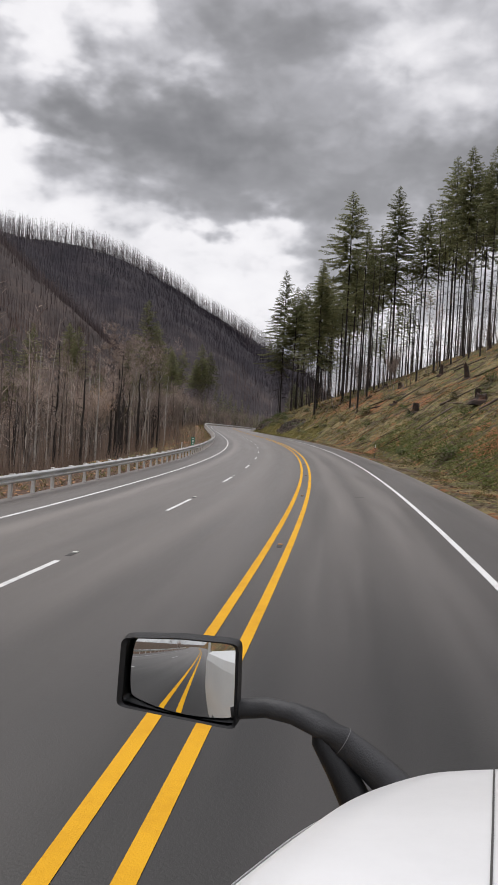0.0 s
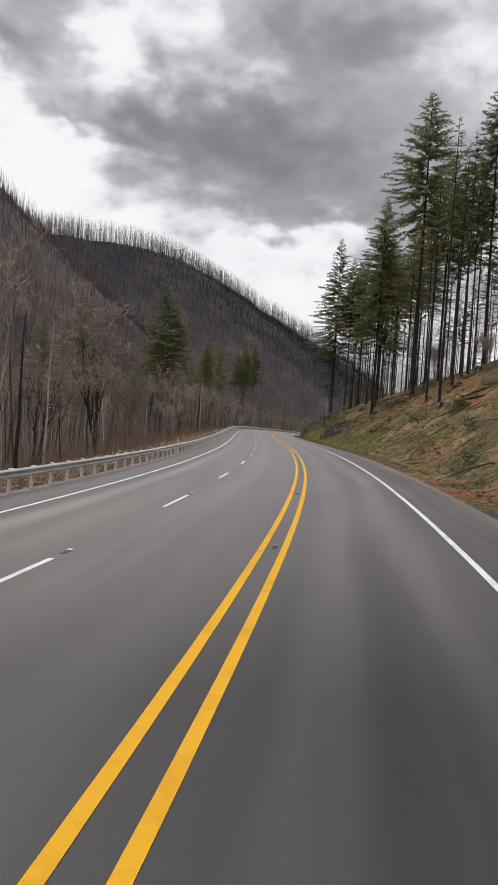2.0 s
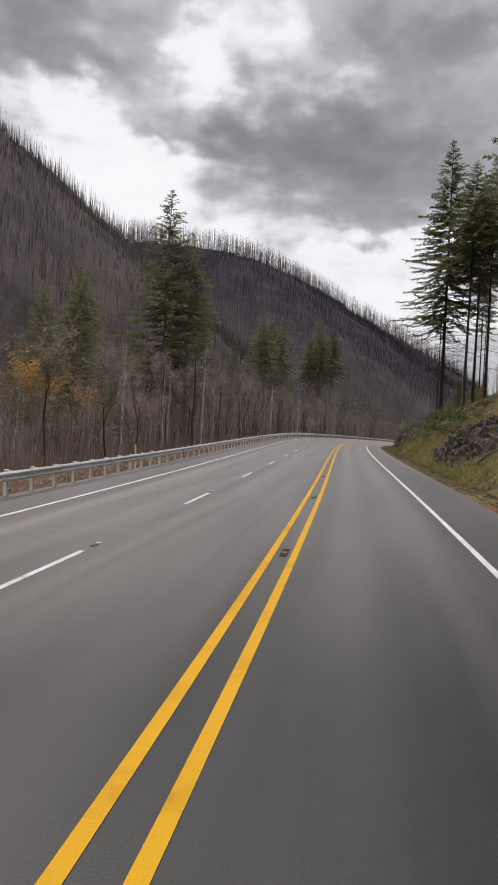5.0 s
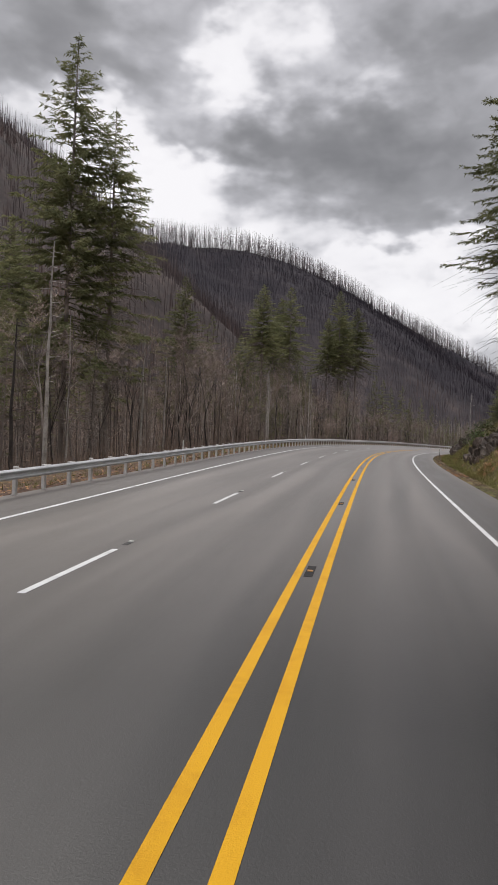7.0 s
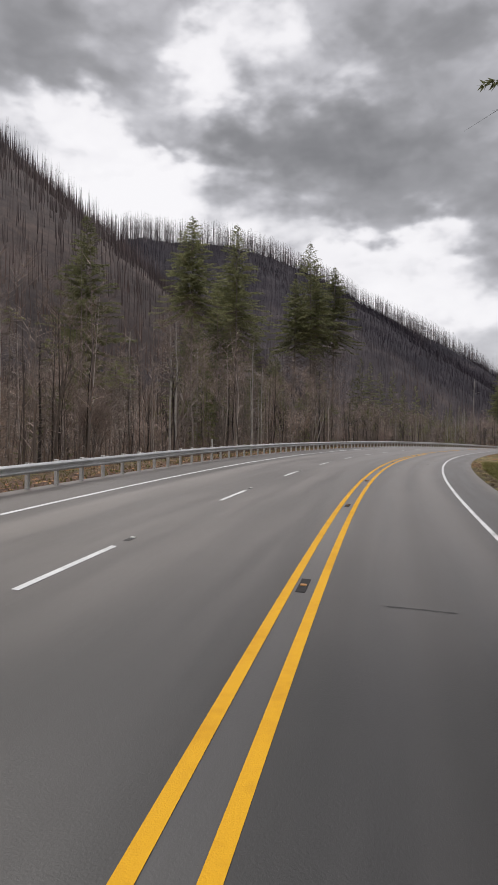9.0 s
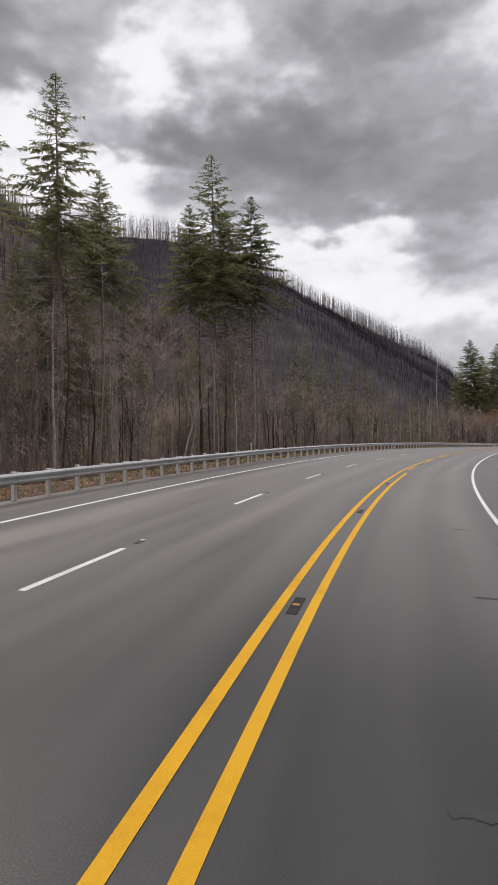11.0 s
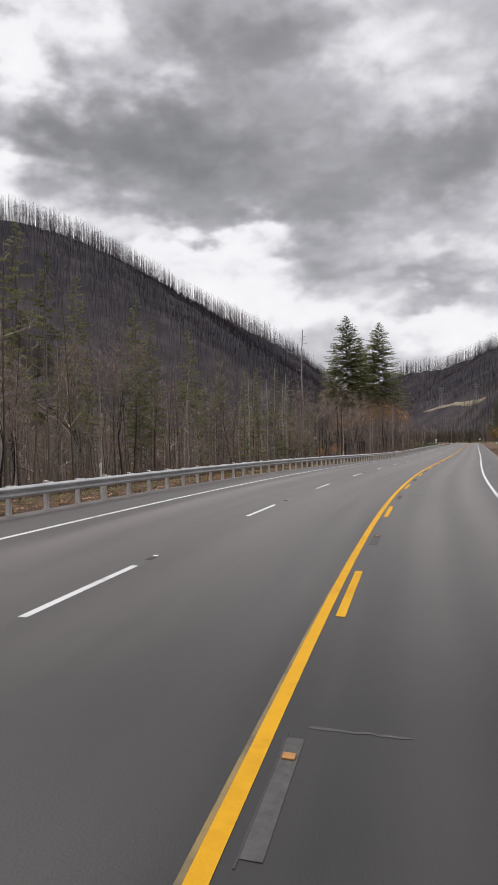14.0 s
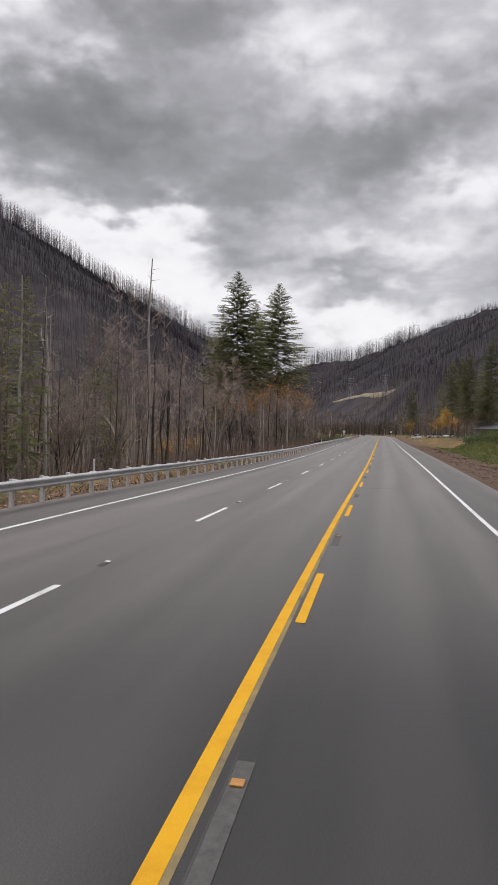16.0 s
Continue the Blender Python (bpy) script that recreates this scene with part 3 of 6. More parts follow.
class Shape:
    """Gathers tubes and blades into one mesh."""

    def __init__(self):
        self.v, self.f = [], []

    def tube(self, pts, radii, sides=4):
        base = len(self.v)
        for i, (p, r) in enumerate(zip(pts, radii)):
            d = (pts[min(i + 1, len(pts) - 1)] - pts[max(i - 1, 0)]).normalized()
            a = d.cross(Vector((0.31, 0.87, 0.12)) if abs(d.z) > 0.5 else Vector((0, 0, 1))).normalized()
            b = d.cross(a)
            for k in range(sides):
                w = 2 * math.pi * k / sides
                self.v.append(p + a * (r * math.cos(w)) + b * (r * math.sin(w)))
        for i in range(len(pts) - 1):
            for k in range(sides):
                n = (k + 1) % sides
                self.f.append((base + i * sides + k, base + i * sides + n, base + (i + 1) * sides + n, base + (i + 1) * sides + k))

    def blade(self, p, d, side, length, width):
        """A narrow leaf-shaped face."""
        base = len(self.v)
        q = p + d * length
        m = p + d * (length * 0.45)
        self.v += [p, m + side * width * 0.5, q, m - side * width * 0.5]
        self.f.append((base, base + 1, base + 2, base + 3))

    def spray(self, p, d, side, length, width):
        """A flat twig of needles, drawn to a point."""
        base = len(self.v)
        self.v += [p + d * (length * 0.12) - side * width * 0.5, p + d * (length * 0.18) + side * width * 0.5, p + d * length]
        self.f.append((base, base + 1, base + 2))

    def sliver(self, p, q, width):
        base = len(self.v)
        side = (q - p).cross(Vector((rng.uniform(-1, 1), rng.uniform(-1, 1), rng.uniform(-1, 1)))).normalized() * width
        self.v += [p - side, p + side, q]
        self.f.append((base, base + 1, base + 2))

    def mesh(self, name, mat):
        me = bpy.data.meshes.new(name)
        me.from_pydata([tuple(p) for p in self.v], [], self.f)
        me.materials.append(mat)
        return me


def any_side(up=0.0):
    a = rng.uniform(0, 2 * math.pi)
    return Vector((math.cos(a), math.sin(a), up))


def fir_meshes(height, crown_from, width, boughs, dead, sparse=1.0, taper=0.66, fill=0, gaps=0):
    """A tall fir: straight trunk, dry whorls below, drooping boughs with flat sprays above."""
    trunk, dry, green = Shape(), Shape(), Shape()
    r0 = height * (0.0062 if width > 4 else 0.0047)
    lean = Vector((rng.uniform(-0.006, 0.006), rng.uniform(-0.006, 0.006), 0))
    spine = [Vector((0, 0, -0.8)), Vector((0, 0, height * 0.015))]
    spine += [Vector((0, 0, 1)) * (height * k / 9) + lean * (height * k / 9) ** 1.1 for k in range(1, 10)]
    radii = [r0 * 1.6, r0 * 1.25] + [r0 * (1 - k / 9) ** 0.8 + 0.02 for k in range(1, 10)]
    trunk.tube(spine, radii, 8)

    def at(h):
        k = h / height * 9
        i = min(8, int(k))
        return spine[i + 1].lerp(spine[i + 2], k - i) if i < 8 else spine[9].lerp(spine[10], k - 8)
    for _ in range(dead):
        h = height * rng.uniform(0.12, crown_from + 0.08)
        d = any_side(rng.uniform(-0.35, 0.05))
        length = width * rng.uniform(0.3, 0.95) * (0.35 + 0.65 * h / (height * crown_from))
        p = at(h)
        q = p + d * length * 0.6
        e = q + d * length * 0.4 + Vector((0, 0, -0.12 * length))
        dry.tube([p, q, e], [0.035, 0.022, 0.006], 3)
        for _ in range(2):
            a = p.lerp(e, rng.uniform(0.4, 0.9))
            dry.sliver(a, a + (d + any_side(-0.5) * 0.9) * rng.uniform(0.3, 0.9), 0.012)

    def bough(u):
        h = height * (crown_from + (1 - crown_from) * u)
        reach = width * ((1 - u) ** taper) * rng.uniform(0.55, 1.08) * (0.75 + 0.25 * min(1.0, u / 0.12)) + 0.25
        d = any_side()
        droop = 0.30 - 0.70 * u + rng.uniform(-0.22, 0.22)
        p = at(h)
        pts = [p, p + d * reach * 0.35 + Vector((0, 0, -droop * reach * 0.3)), p + d * reach * 0.72 + Vector((0, 0, -droop * reach * 0.75)), p + d * reach + Vector((0, 0, -droop * reach * 0.8))]
        green.tube(pts, [0.02 + reach * 0.007, 0.016 + reach * 0.004, 0.012, 0.005], 3)
        side = d.cross(Vector((0, 0, 1)))
        count = max(12, int(reach * 38.0 * sparse))
        for j in range(count):
            w = 0.16 + 0.84 * (j + rng.random()) / count
            seg = min(2, int(w * 3))
            a = pts[seg].lerp(pts[seg + 1], w * 3 - seg)
            sgn = 1 if j % 2 else -1
            way = (d * rng.uniform(0.35, 1.0) + side * sgn * rng.uniform(0.3, 1.0) + Vector((0, 0, rng.uniform(-0.85, 0.25)))).normalized()
            length = (0.30 + 0.125 * min(reach, 4.5) * (1 - 0.6 * w)) * rng.uniform(0.55, 1.25)
            flat = way.cross(Vector((rng.uniform(-1.2, 1.2), rng.uniform(-1.2, 1.2), 1))).normalized()
            wide = length * rng.uniform(0.20, 0.36)
            if not gaps or j % gaps:
                green.spray(a, way, flat, length, wide)

    for k in range(boughs):
        bough(((k + rng.random()) / boughs) ** 0.85)
    state = rng.getstate()          # fuller crowns leave the rest of the forest as it is
    for k in range(fill):
        bough(((k + rng.random()) / fill) ** 0.85)
    rng.setstate(state)
    trunk.v, trunk.f = trunk.v + dry.v, trunk.f + [tuple(i + len(trunk.v) for i in face) for face in dry.f]
    green.tube([at(height * 0.97), at(height * 0.999) + Vector((0, 0, 0.5))], [0.05, 0.008], 4)
    return trunk, dry, green


def bare_meshes(height, trunks=1, spread=0.45, start=0.3, depth=4, fine=1.0, thick=1.0, stout=1.0):
    """A leafless broadleaf tree: forking limbs, branches and a haze of twigs."""
    wood, twigs = Shape(), Shape()

    def grow(p, d, length, r, level):
        pts, radii = [p], [r]
        n = 4 if level < 2 else 2
        kids = []
        for i in range(n):
            d = (d + any_side(0.15) * 0.13 + Vector((0, 0, 0.07))).normalized()
            p = p + d * (length / n)
            pts.append(p)
            radii.append(r * (1 - 0.62 * (i + 1) / n))
            kids.append((p.copy(), d.copy(), radii[-1]))
        wood.tube(pts, radii, 6 if level == 0 else 4 if level == 1 else 3)
        if level >= depth - 1:
            for q, e, _ in kids:
                for _ in range(max(1, int(round(3 * fine)))):
                    t = (e * 0.8 + any_side(rng.uniform(-0.1, 0.7)) * 0.8).normalized()
                    far = q + t * length * rng.uniform(0.3, 0.75)
                    twigs.sliver(q, far, 0.013 * thick)
                    for _ in range(2):
                        a = q.lerp(far, rng.uniform(0.3, 0.9))
                        twigs.sliver(a, a + (t + any_side(rng.uniform(-0.2, 0.6)) * 0.8) * length * rng.uniform(0.14, 0.32), 0.009 * thick)
            return
        for q, e, rr in kids[(1 if level else 0):]:
            if level == 0 and q.z < height * start:
                continue
            for _ in range(2 if level < 2 else rng.choice((1, 2, 2))):
                turn = (e + any_side(rng.uniform(0.1, 0.5)) * spread * rng.uniform(0.8, 1.6)).normalized()
                grow(q, turn, length * rng.uniform(0.42, 0.68), rr * (0.62 if stout == 1 else 0.76), level + 1)

    for k in range(trunks):
        away = any_side() * (0.25 if trunks > 1 else 0.04)
        grow(Vector((away.x * 0.6, away.y * 0.6, -0.6)), (Vector((0, 0, 1)) + away).normalized(), height * rng.uniform(0.62, 0.72), (height * 0.0105 + 0.03) * stout, 0)
    top = max(p.z for p in twigs.v)
    for shape in (wood, twigs):
        shape.v = [p * (height / top) for p in shape.v]
    return wood, twigs


def leaf_cloud(shape, n, centre, radii, size):
    for _ in range(n):
        a = Vector((rng.gauss(0, 0.45), rng.gauss(0, 0.45), rng.gauss(0, 0.45)))
        p = centre + Vector((a.x * radii[0], a.y * radii[1], a.z * radii[2]))
        d = any_side(rng.uniform(-0.8, 0.6)).normalized()
        s = size * rng.uniform(0.6, 1.3)
        shape.blade(p, d, d.cross(Vector((0.2, 0.3, 1))).normalized(), s, s * 0.7)


def tree_kind(name, label, category, group, pieces):
    """One standing model of a tree, as an empty with its parts; it is moved to its first place later."""
    ob = thing(name, label, category, group)
    for part_name, me, note in pieces:
        o = new(part_name, me)
        o.parent = ob
        if note:
            o["label"] = note
        if part_name in ("dry_branches", "branch_stubs", "twigs"):
            o["kind"] = "stuff"
    return ob


def make_fir(height, crown_from, width, boughs, dead, label, sparse=1.0, group="firs", char=False, taper=0.86, fill=0, gaps=0):
    trunk, dry, green = fir_meshes(height, crown_from, width, boughs, dead, sparse, taper, fill, gaps)
    kind = {"dry firs": "dead_fir", "scorched fir poles": "burnt_fir", "young firs": "young_fir"}.get(group, "fir_tree")
    return tree_kind(kind, label, "conifer", group, [
        ("trunk", trunk.mesh("fir_trunk", M_CHAR if char else M_BARK), "straight rough trunk with dead lower limbs"),
        ("crown", green.mesh("fir_crown", M_FIR), "dark green needle crown")])


def make_bare(height, label, trunks=1, spread=0.45, start=0.3, depth=4, fine=1.0, mat=None, group="bare trees", thick=1.0, stout=1.0):
    wood, twigs = bare_meshes(height, trunks, spread, start, depth, fine, thick, stout)
    return tree_kind("bare_tree", label, "tree", group, [("trunk", wood.mesh("bare_wood", mat or M_BARK), "trunk and limbs"), ("crown", twigs.mesh("bare_twigs", M_TWIG), "haze of fine bare twigs")])


USED = set()


def plant(model, x, y, size=1.0, turn=None, sink=0.0):
    """Puts a tree on the ground: the model itself the first time, then copies."""
    z = float(ground_z(x, y)) - sink
    m = pose(x, y, z, 0, 0, rng.uniform(0, 360) if turn is None else turn) @ Matrix.Diagonal((size, size, size, 1))
    if model.name not in USED:
        USED.add(model.name)
        model.matrix_basis = m
        return model
    ob = copy_thing(model, pose(0, 0, 0))
    ob.matrix_basis = m
    return ob


FIR_TALL = [make_fir(50, 0.54, 10.4, 270, 70, "tall dark green fir with bare blackened lower trunk", 0.66, "firs on the bank", True, gaps=3),
            make_fir(48, 0.56, 9.2, 240, 90, "tall slender fir with dead lower branches", 0.66, "firs on the bank", True, gaps=3),
            make_fir(52, 0.50, 11.0, 290, 60, "broad tall fir with drooping boughs", 0.66, "firs on the bank", True, gaps=3)]
FIR_BURNT = [make_fir(40, 0.70, 3.2, 54, 50, "thin scorched fir pole with a small green tip", 0.9, "scorched fir poles", True),
             make_fir(36, 0.80, 1.8, 26, 60, "thin blackened fir pole almost without needles", 0.7, "scorched fir poles", True),
             make_fir(42, 0.58, 4.0, 76, 50, "thin scorched fir with a narrow green crown", 0.9, "scorched fir poles", True)]
FIR_VALLEY = [make_fir(45, 0.62, 8.0, 120, 320, "tall fir with a long bare trunk below the road", 0.40, "valley firs", fill=120),
              make_fir(42, 0.60, 7.4, 110, 320, "thin-crowned fir with dead side branches below the road", 0.34, "valley firs", fill=45),
              make_fir(36, 0.26, 9.2, 270, 60, "full green fir among bare trees", 0.42, "valley firs")]
FIR_WIDE = make_fir(42, 0.40, 11.5, 420, 200, "broad dark fir standing over autumn trees", 0.32, "valley firs", False, 0.8)
FIR_EDGE = make_fir(48, 0.32, 10.4, 400, 230, "tall fir with a wide open cone of boughs", 0.6, "firs on the bank", True, 0.85, gaps=3)
BARE = [make_bare(17, "leafless grey maple with spreading limbs below the guardrail", 1, 0.6, 0.25, 4, 3.4, thick=1.4),
        make_bare(20, "slim leafless alder with upright branches", 1, 0.36, 0.3, 4, 2.8, thick=1.35),
        make_bare(14, "leafless many-stemmed bush tree", 3, 0.45, 0.2, 3, 4.4, thick=1.4),
        make_bare(22, "tall thin bare alder", 1, 0.3, 0.45, 4, 2.4, thick=1.35),
        make_bare(19, "dark bare tree with a charred trunk", 1, 0.42, 0.3, 4, 2.4, M_CHAR, thick=1.35)]
BIG_MAPLE = make_bare(24, "large leafless big-leaf maple with thick dark forking limbs", 2, 0.55, 0.16, 5, 8.0, M_CHAR, "", 2.0, 1.5)


def make_pole(height, label, mat, stubs):
    """A standing dead trunk with broken stubs."""
    w = Shape()
    pts = [Vector((rng.uniform(-0.1, 0.1) * k * 0.4, rng.uniform(-0.1, 0.1) * k * 0.4, height * k / 6 - (0.6 if k == 0 else 0))) for k in range(7)]
    w.tube(pts, [0.21 - 0.026 * k for k in range(7)], 7)
    t = Shape()
    for _ in range(stubs):
        k = rng.uniform(2.2, 5.8)
        p = pts[int(k)].lerp(pts[int(k) + 1], k - int(k))
        q = p + any_side(rng.uniform(-0.3, 0.5)) * rng.uniform(0.4, 1.7)
        t.tube([p, q], [0.04, 0.008], 3)
    w.f += [tuple(i + len(w.v) for i in face) for face in t.f]
    w.v += t.v
    return tree_kind("dead_tree", label, "tree", "standing dead trunks", [("trunk", w.mesh("dead_trunk", mat), "")])


M_PALE = surface("pale_birch_bark", [(0.09, 0.078, 0.07), (0.38, 0.35, 0.32), (0.58, 0.54, 0.50)], 0.85, 0.9, bump=0.4, bump_scale=5)
POLES = [make_pole(20, "pale standing dead trunk with broken branch stubs", M_PALE, 26), make_pole(15, "charred standing dead trunk with short stubs", M_CHAR, 14), make_pole(24, "tall bleached bare trunk", M_PALE, 34)]

# --- trees whose places are known: model, x, y, height of the tip
for model, x, y, tip in [(FIR_TALL[0], 20.6, 165.9, 61.0), (FIR_EDGE, 9.4, 267.2, 66.0), (FIR_TALL[0], 13.0, 258.0, 58.0), (FIR_TALL[2], 15.5, 271.0, 60.0), (FIR_TALL[2], 31.9, 168.4, 63.7), (FIR_EDGE, 14.8, 172.0, 46.0), (FIR_TALL[0], 26.0, 176.0, 55.0),
                         (FIR_TALL[1], 37.0, 160.0, 57.0), (FIR_TALL[2], 46.0, 172.0, 73.0), (FIR_TALL[0], 43.0, 150.0, 66.0), (FIR_TALL[1], 51.0, 158.0, 70.0), (FIR_TALL[0], 56.0, 180.0, 75.0),
                         (FIR_TALL[2], 17.0, 262.0, 60.0), (FIR_TALL[0], 22.0, 258.0, 66.0), (FIR_TALL[1], 27.0, 268.0, 64.0), (FIR_TALL[1], 21.0, 232.0, 56.0), (FIR_TALL[0], 28.0, 220.0, 58.0),
                         (FIR_TALL[1], 33.0, 240.0, 60.0), (FIR_TALL[2], 24.0, 205.0, 52.0), (FIR_TALL[1], 36.0, 196.0, 58.0),
                         (FIR_VALLEY[2], -36.9, 236.0, 46.1), (FIR_VALLEY[1], -33.5, 239.0, 40.0), (FIR_VALLEY[1], -34.6, 331.4, 42.4), (FIR_VALLEY[0], -38.1, 319.6, 40.4), (FIR_VALLEY[2], -58.9, 327.5, 44.5),
                         (FIR_VALLEY[0], -45.3, 367.9, 47.7), (FIR_VALLEY[1], -28.8, 369.8, 49.9), (FIR_VALLEY[0], -31.8, 366.1, 41.7), (FIR_VALLEY[0], -25.7, 380.7, 47.3), (FIR_VALLEY[0], -29.5, 379.0, 45.0), (FIR_VALLEY[2], -42.0, 345.0, 38.0),
                         (FIR_VALLEY[2], -50.0, 352.0, 34.0), (FIR_WIDE, 30.0, 570.0, 49.2), (FIR_WIDE, 37.0, 590.0, 45.0), (FIR_WIDE, 41.1, 578.8, 48.5), (FIR_VALLEY[2], 27.0, 578.0, 40.0), (FIR_VALLEY[2], -66.0, 262.0, 40.0), (FIR_VALLEY[0], -75.0, 282.0, 44.0),
                         (FIR_VALLEY[2], -72.0, 420.0, 46.0), (FIR_VALLEY[2], -60.0, 470.0, 40.0), (FIR_VALLEY[2], -50.0, 435.0, 34.0), (FIR_VALLEY[2], -95.0, 300.0, 46.0), (FIR_VALLEY[2], -88.0, 215.0, 40.0)]:
    tall = {0: 50, 1: 48, 2: 52}[FIR_TALL.index(model)] if model in FIR_TALL else 42 if model is FIR_WIDE else 48 if model is FIR_EDGE else {0: 45, 1: 42, 2: 36}[FIR_VALLEY.index(model)]
    plant(model, x, y, (tip - float(ground_z(x, y))) / tall)

for s_, off, k in [(560, 24, 0.42), (590, 40, 0.5), (620, 60, 0.6), (640, 46, 0.55), (680, 70, 0.7), (700, 52, 0.6), (660, 90, 0.75), (740, 80, 0.7), (610, 85, 0.65), (760, 60, 0.6), (580, 62, 0.7)]:
    x, y, _ = on_road(s_, off)
    plant(FIR_VALLEY[2], float(x), float(y), k)
plant(BIG_MAPLE, -29.8, 163.0, 1.2, 40)
plant(POLES[2], 10.3, 486.9, 1.25)

# --- single trunks behind the guardrail: model, its height, x, y, height here
SPIKE = make_pole(9, "broken black spike of a burnt trunk", M_CHAR, 3)
BIRCH = make_bare(15, "pale mottled birch with a forked top", 1, 0.34, 0.38, 4, 1.6, M_PALE, thick=1.3)
FORKED = make_bare(10, "low dark maple with several twisting stems", 3, 0.5, 0.3, 4, 1.6, M_CHAR, thick=1.4, stout=1.5)
DRY_FIR = [make_fir(18, 0.93, 2.4, 6, 240, "dry fir trunk with level dead twigs all the way up", 0.3, "dry firs"), make_fir(15, 0.80, 2.6, 22, 200, "thin fir with dead lower twigs and a sparse top", 0.4, "dry firs")]
for model, tall, x, y, high in [(SPIKE, 9, -12.8, 69.0, 7.6), (SPIKE, 9, -12.5, 69.8, 9.0), (SPIKE, 9, -12.2, 70.2, 4.8), (SPIKE, 9, -12.7, 74.0, 6.9), (SPIKE, 9, -12.9, 74.9, 8.3), (SPIKE, 9, -12.7, 77.0, 7.0), (SPIKE, 9, -12.7, 84.0, 9.3), (SPIKE, 9, -13.2, 86.5, 6.0),
                               (BIRCH, 15, -12.8, 87.0, 15.0), (BIRCH, 15, -12.8, 90.5, 14.3), (BIRCH, 15, -13.2, 81.5, 15.5), (FORKED, 10, -13.1, 96.5, 9.6), (FORKED, 10, 5.3, 445.0, 11.0), (FORKED, 10, 27.5, 552.0, 17.0), (FORKED, 10, 33.0, 556.0, 15.0), (BARE[4], 19, 24.0, 549.0, 18.0), (BARE[4], 19, 38.0, 560.0, 16.0), (FORKED, 10, 8.0, 455.0, 9.0),
                               (POLES[0], 20, 0.1, 428.3, 12.5), (POLES[0], 20, 2.4, 435.7, 13.5), (POLES[2], 24, 3.4, 438.6, 15.0), (POLES[0], 20, 4.6, 442.5, 13.0), (BIRCH, 15, -19.5, 318.0, 9.5), (BIRCH, 15, -21.5, 327.0, 12.0)]:
    plant(model, x, y, high / tall)

# --- scorched poles on the bank
spots = []
while len(spots) < 100:
    s_, o_ = rng.uniform(120, 300), rng.uniform(16, 62)
    if s_ > 285 and o_ < 22:
        continue
    x, y, _ = on_road(s_, o_)
    if all((x - a) ** 2 + (y - b) ** 2 > 2.6 for a, b in spots):
        spots.append((float(x), float(y)))
        k = rng.randrange(3)
        room = (50 - float(ground_z(x, y))) / (40, 36, 42)[k]
        plant(FIR_BURNT[k], float(x), float(y), min(rng.uniform(0.7, 1.05), max(0.35, room * rng.uniform(0.75, 1.0))))
for _ in range(34):
    x, y, _ = on_road(rng.uniform(95, 190), rng.uniform(24, 70))
    plant(rng.choice((BARE[1], BARE[4], BARE[2], POLES[1])), float(x), float(y), rng.uniform(0.4, 0.75))

for k in range(64):
    o_ = rng.uniform(-34, -15.5)
    x, y, _ = on_road(rng.uniform(215, 440), o_)
    plant(DRY_FIR[k % 2], float(x), float(y), min(rng.uniform(0.5, 0.9), (3.5 + 0.3 * abs(o_)) / 18))

# --- bare woods between the guardrail and the mountain: the nearest as trees, those behind joined
taken = []


def free_spot(s0, s1, near, deep, gap):
    while True:
        s_ = rng.uniform(s0, s1)
        o_ = near - abs(rng.gauss(0, 1)) * deep
        if s_ > 400 and o_ > -24 and rng.random() < 0.6 or 385 < s_ < 430 and o_ > -27:
            continue
        x, y, _ = on_road(s_, o_)
        x, y = float(x), float(y)
        if -44 < x < -6 and 118 < y < 174 and rng.random() < 0.9 or -47 < x < -14 and 172 < y < 226 and rng.random() < 0.6:      # open ground round the big maple
            continue
        if all((x - a) ** 2 + (y - b) ** 2 > gap for a, b in taken):
            taken.append((x, y))
            return x, y, o_


MIX = (BARE[0], BARE[1], BARE[2], BARE[3], BARE[4], POLES[0], POLES[1])
for k in range(240):
    x, y, o_ = free_spot(-150 if k < 26 else 30, 560, -14.5, 12, 4.0)
    i = rng.choices(range(7), (3, 5, 2, 6, 8, 3, 4))[0]
    most = (6.0 + 0.38 * abs(o_)) * (0.75 if y < 130 or 335 < y < 400 else 1.0) / (17, 20, 14, 22, 19, 20, 15)[i]
    plant(MIX[i], x, y, min(most, rng.uniform(0.6, 0.98)))


def joined_woods(n, place):
    """Trees behind the first rows, kept as one mesh for wood and one for twigs."""
    light = [bare_meshes(h, t, w, b, 3, f) for h, t, w, b, f in ((18, 1, 0.5, 0.25, 2.2), (20, 1, 0.36, 0.3, 1.8), (15, 3, 0.45, 0.2, 1.6), (22, 1, 0.3, 0.4, 1.8))]
    packs = [[(np.array([tuple(p) for p in shape.v]), shape.f) for shape in pair] for pair in light]
    sums = [[[], [], 0], [[], [], 0]]
    for _ in range(n):
        x, y = place()
        a, k = rng.uniform(0, 6.28), rng.uniform(0.7, 1.15)
        turn = np.array([[math.cos(a), -math.sin(a), 0], [math.sin(a), math.cos(a), 0], [0, 0, 1]]) * k
        at_ = np.array([x, y, float(ground_z(x, y)) - 0.3])
        for (vv, ff), total in zip(rng.choice(packs), sums):
            total[0].append(vv @ turn.T + at_)
            total[1] += [tuple(i + total[2] for i in face) for face in ff]
            total[2] += len(vv)
    for (vs, fs, _), name, mat, label in zip(sums, ("valley_woods", "valley_woods_twig"), (M_BARK, M_TWIG), ("leafless grey woods on the valley floor", "haze of bare twigs in the valley woods")):
        tagged(mesh_object(name, np.concatenate(vs), fs, mat), label, "woods", kind="stuff")


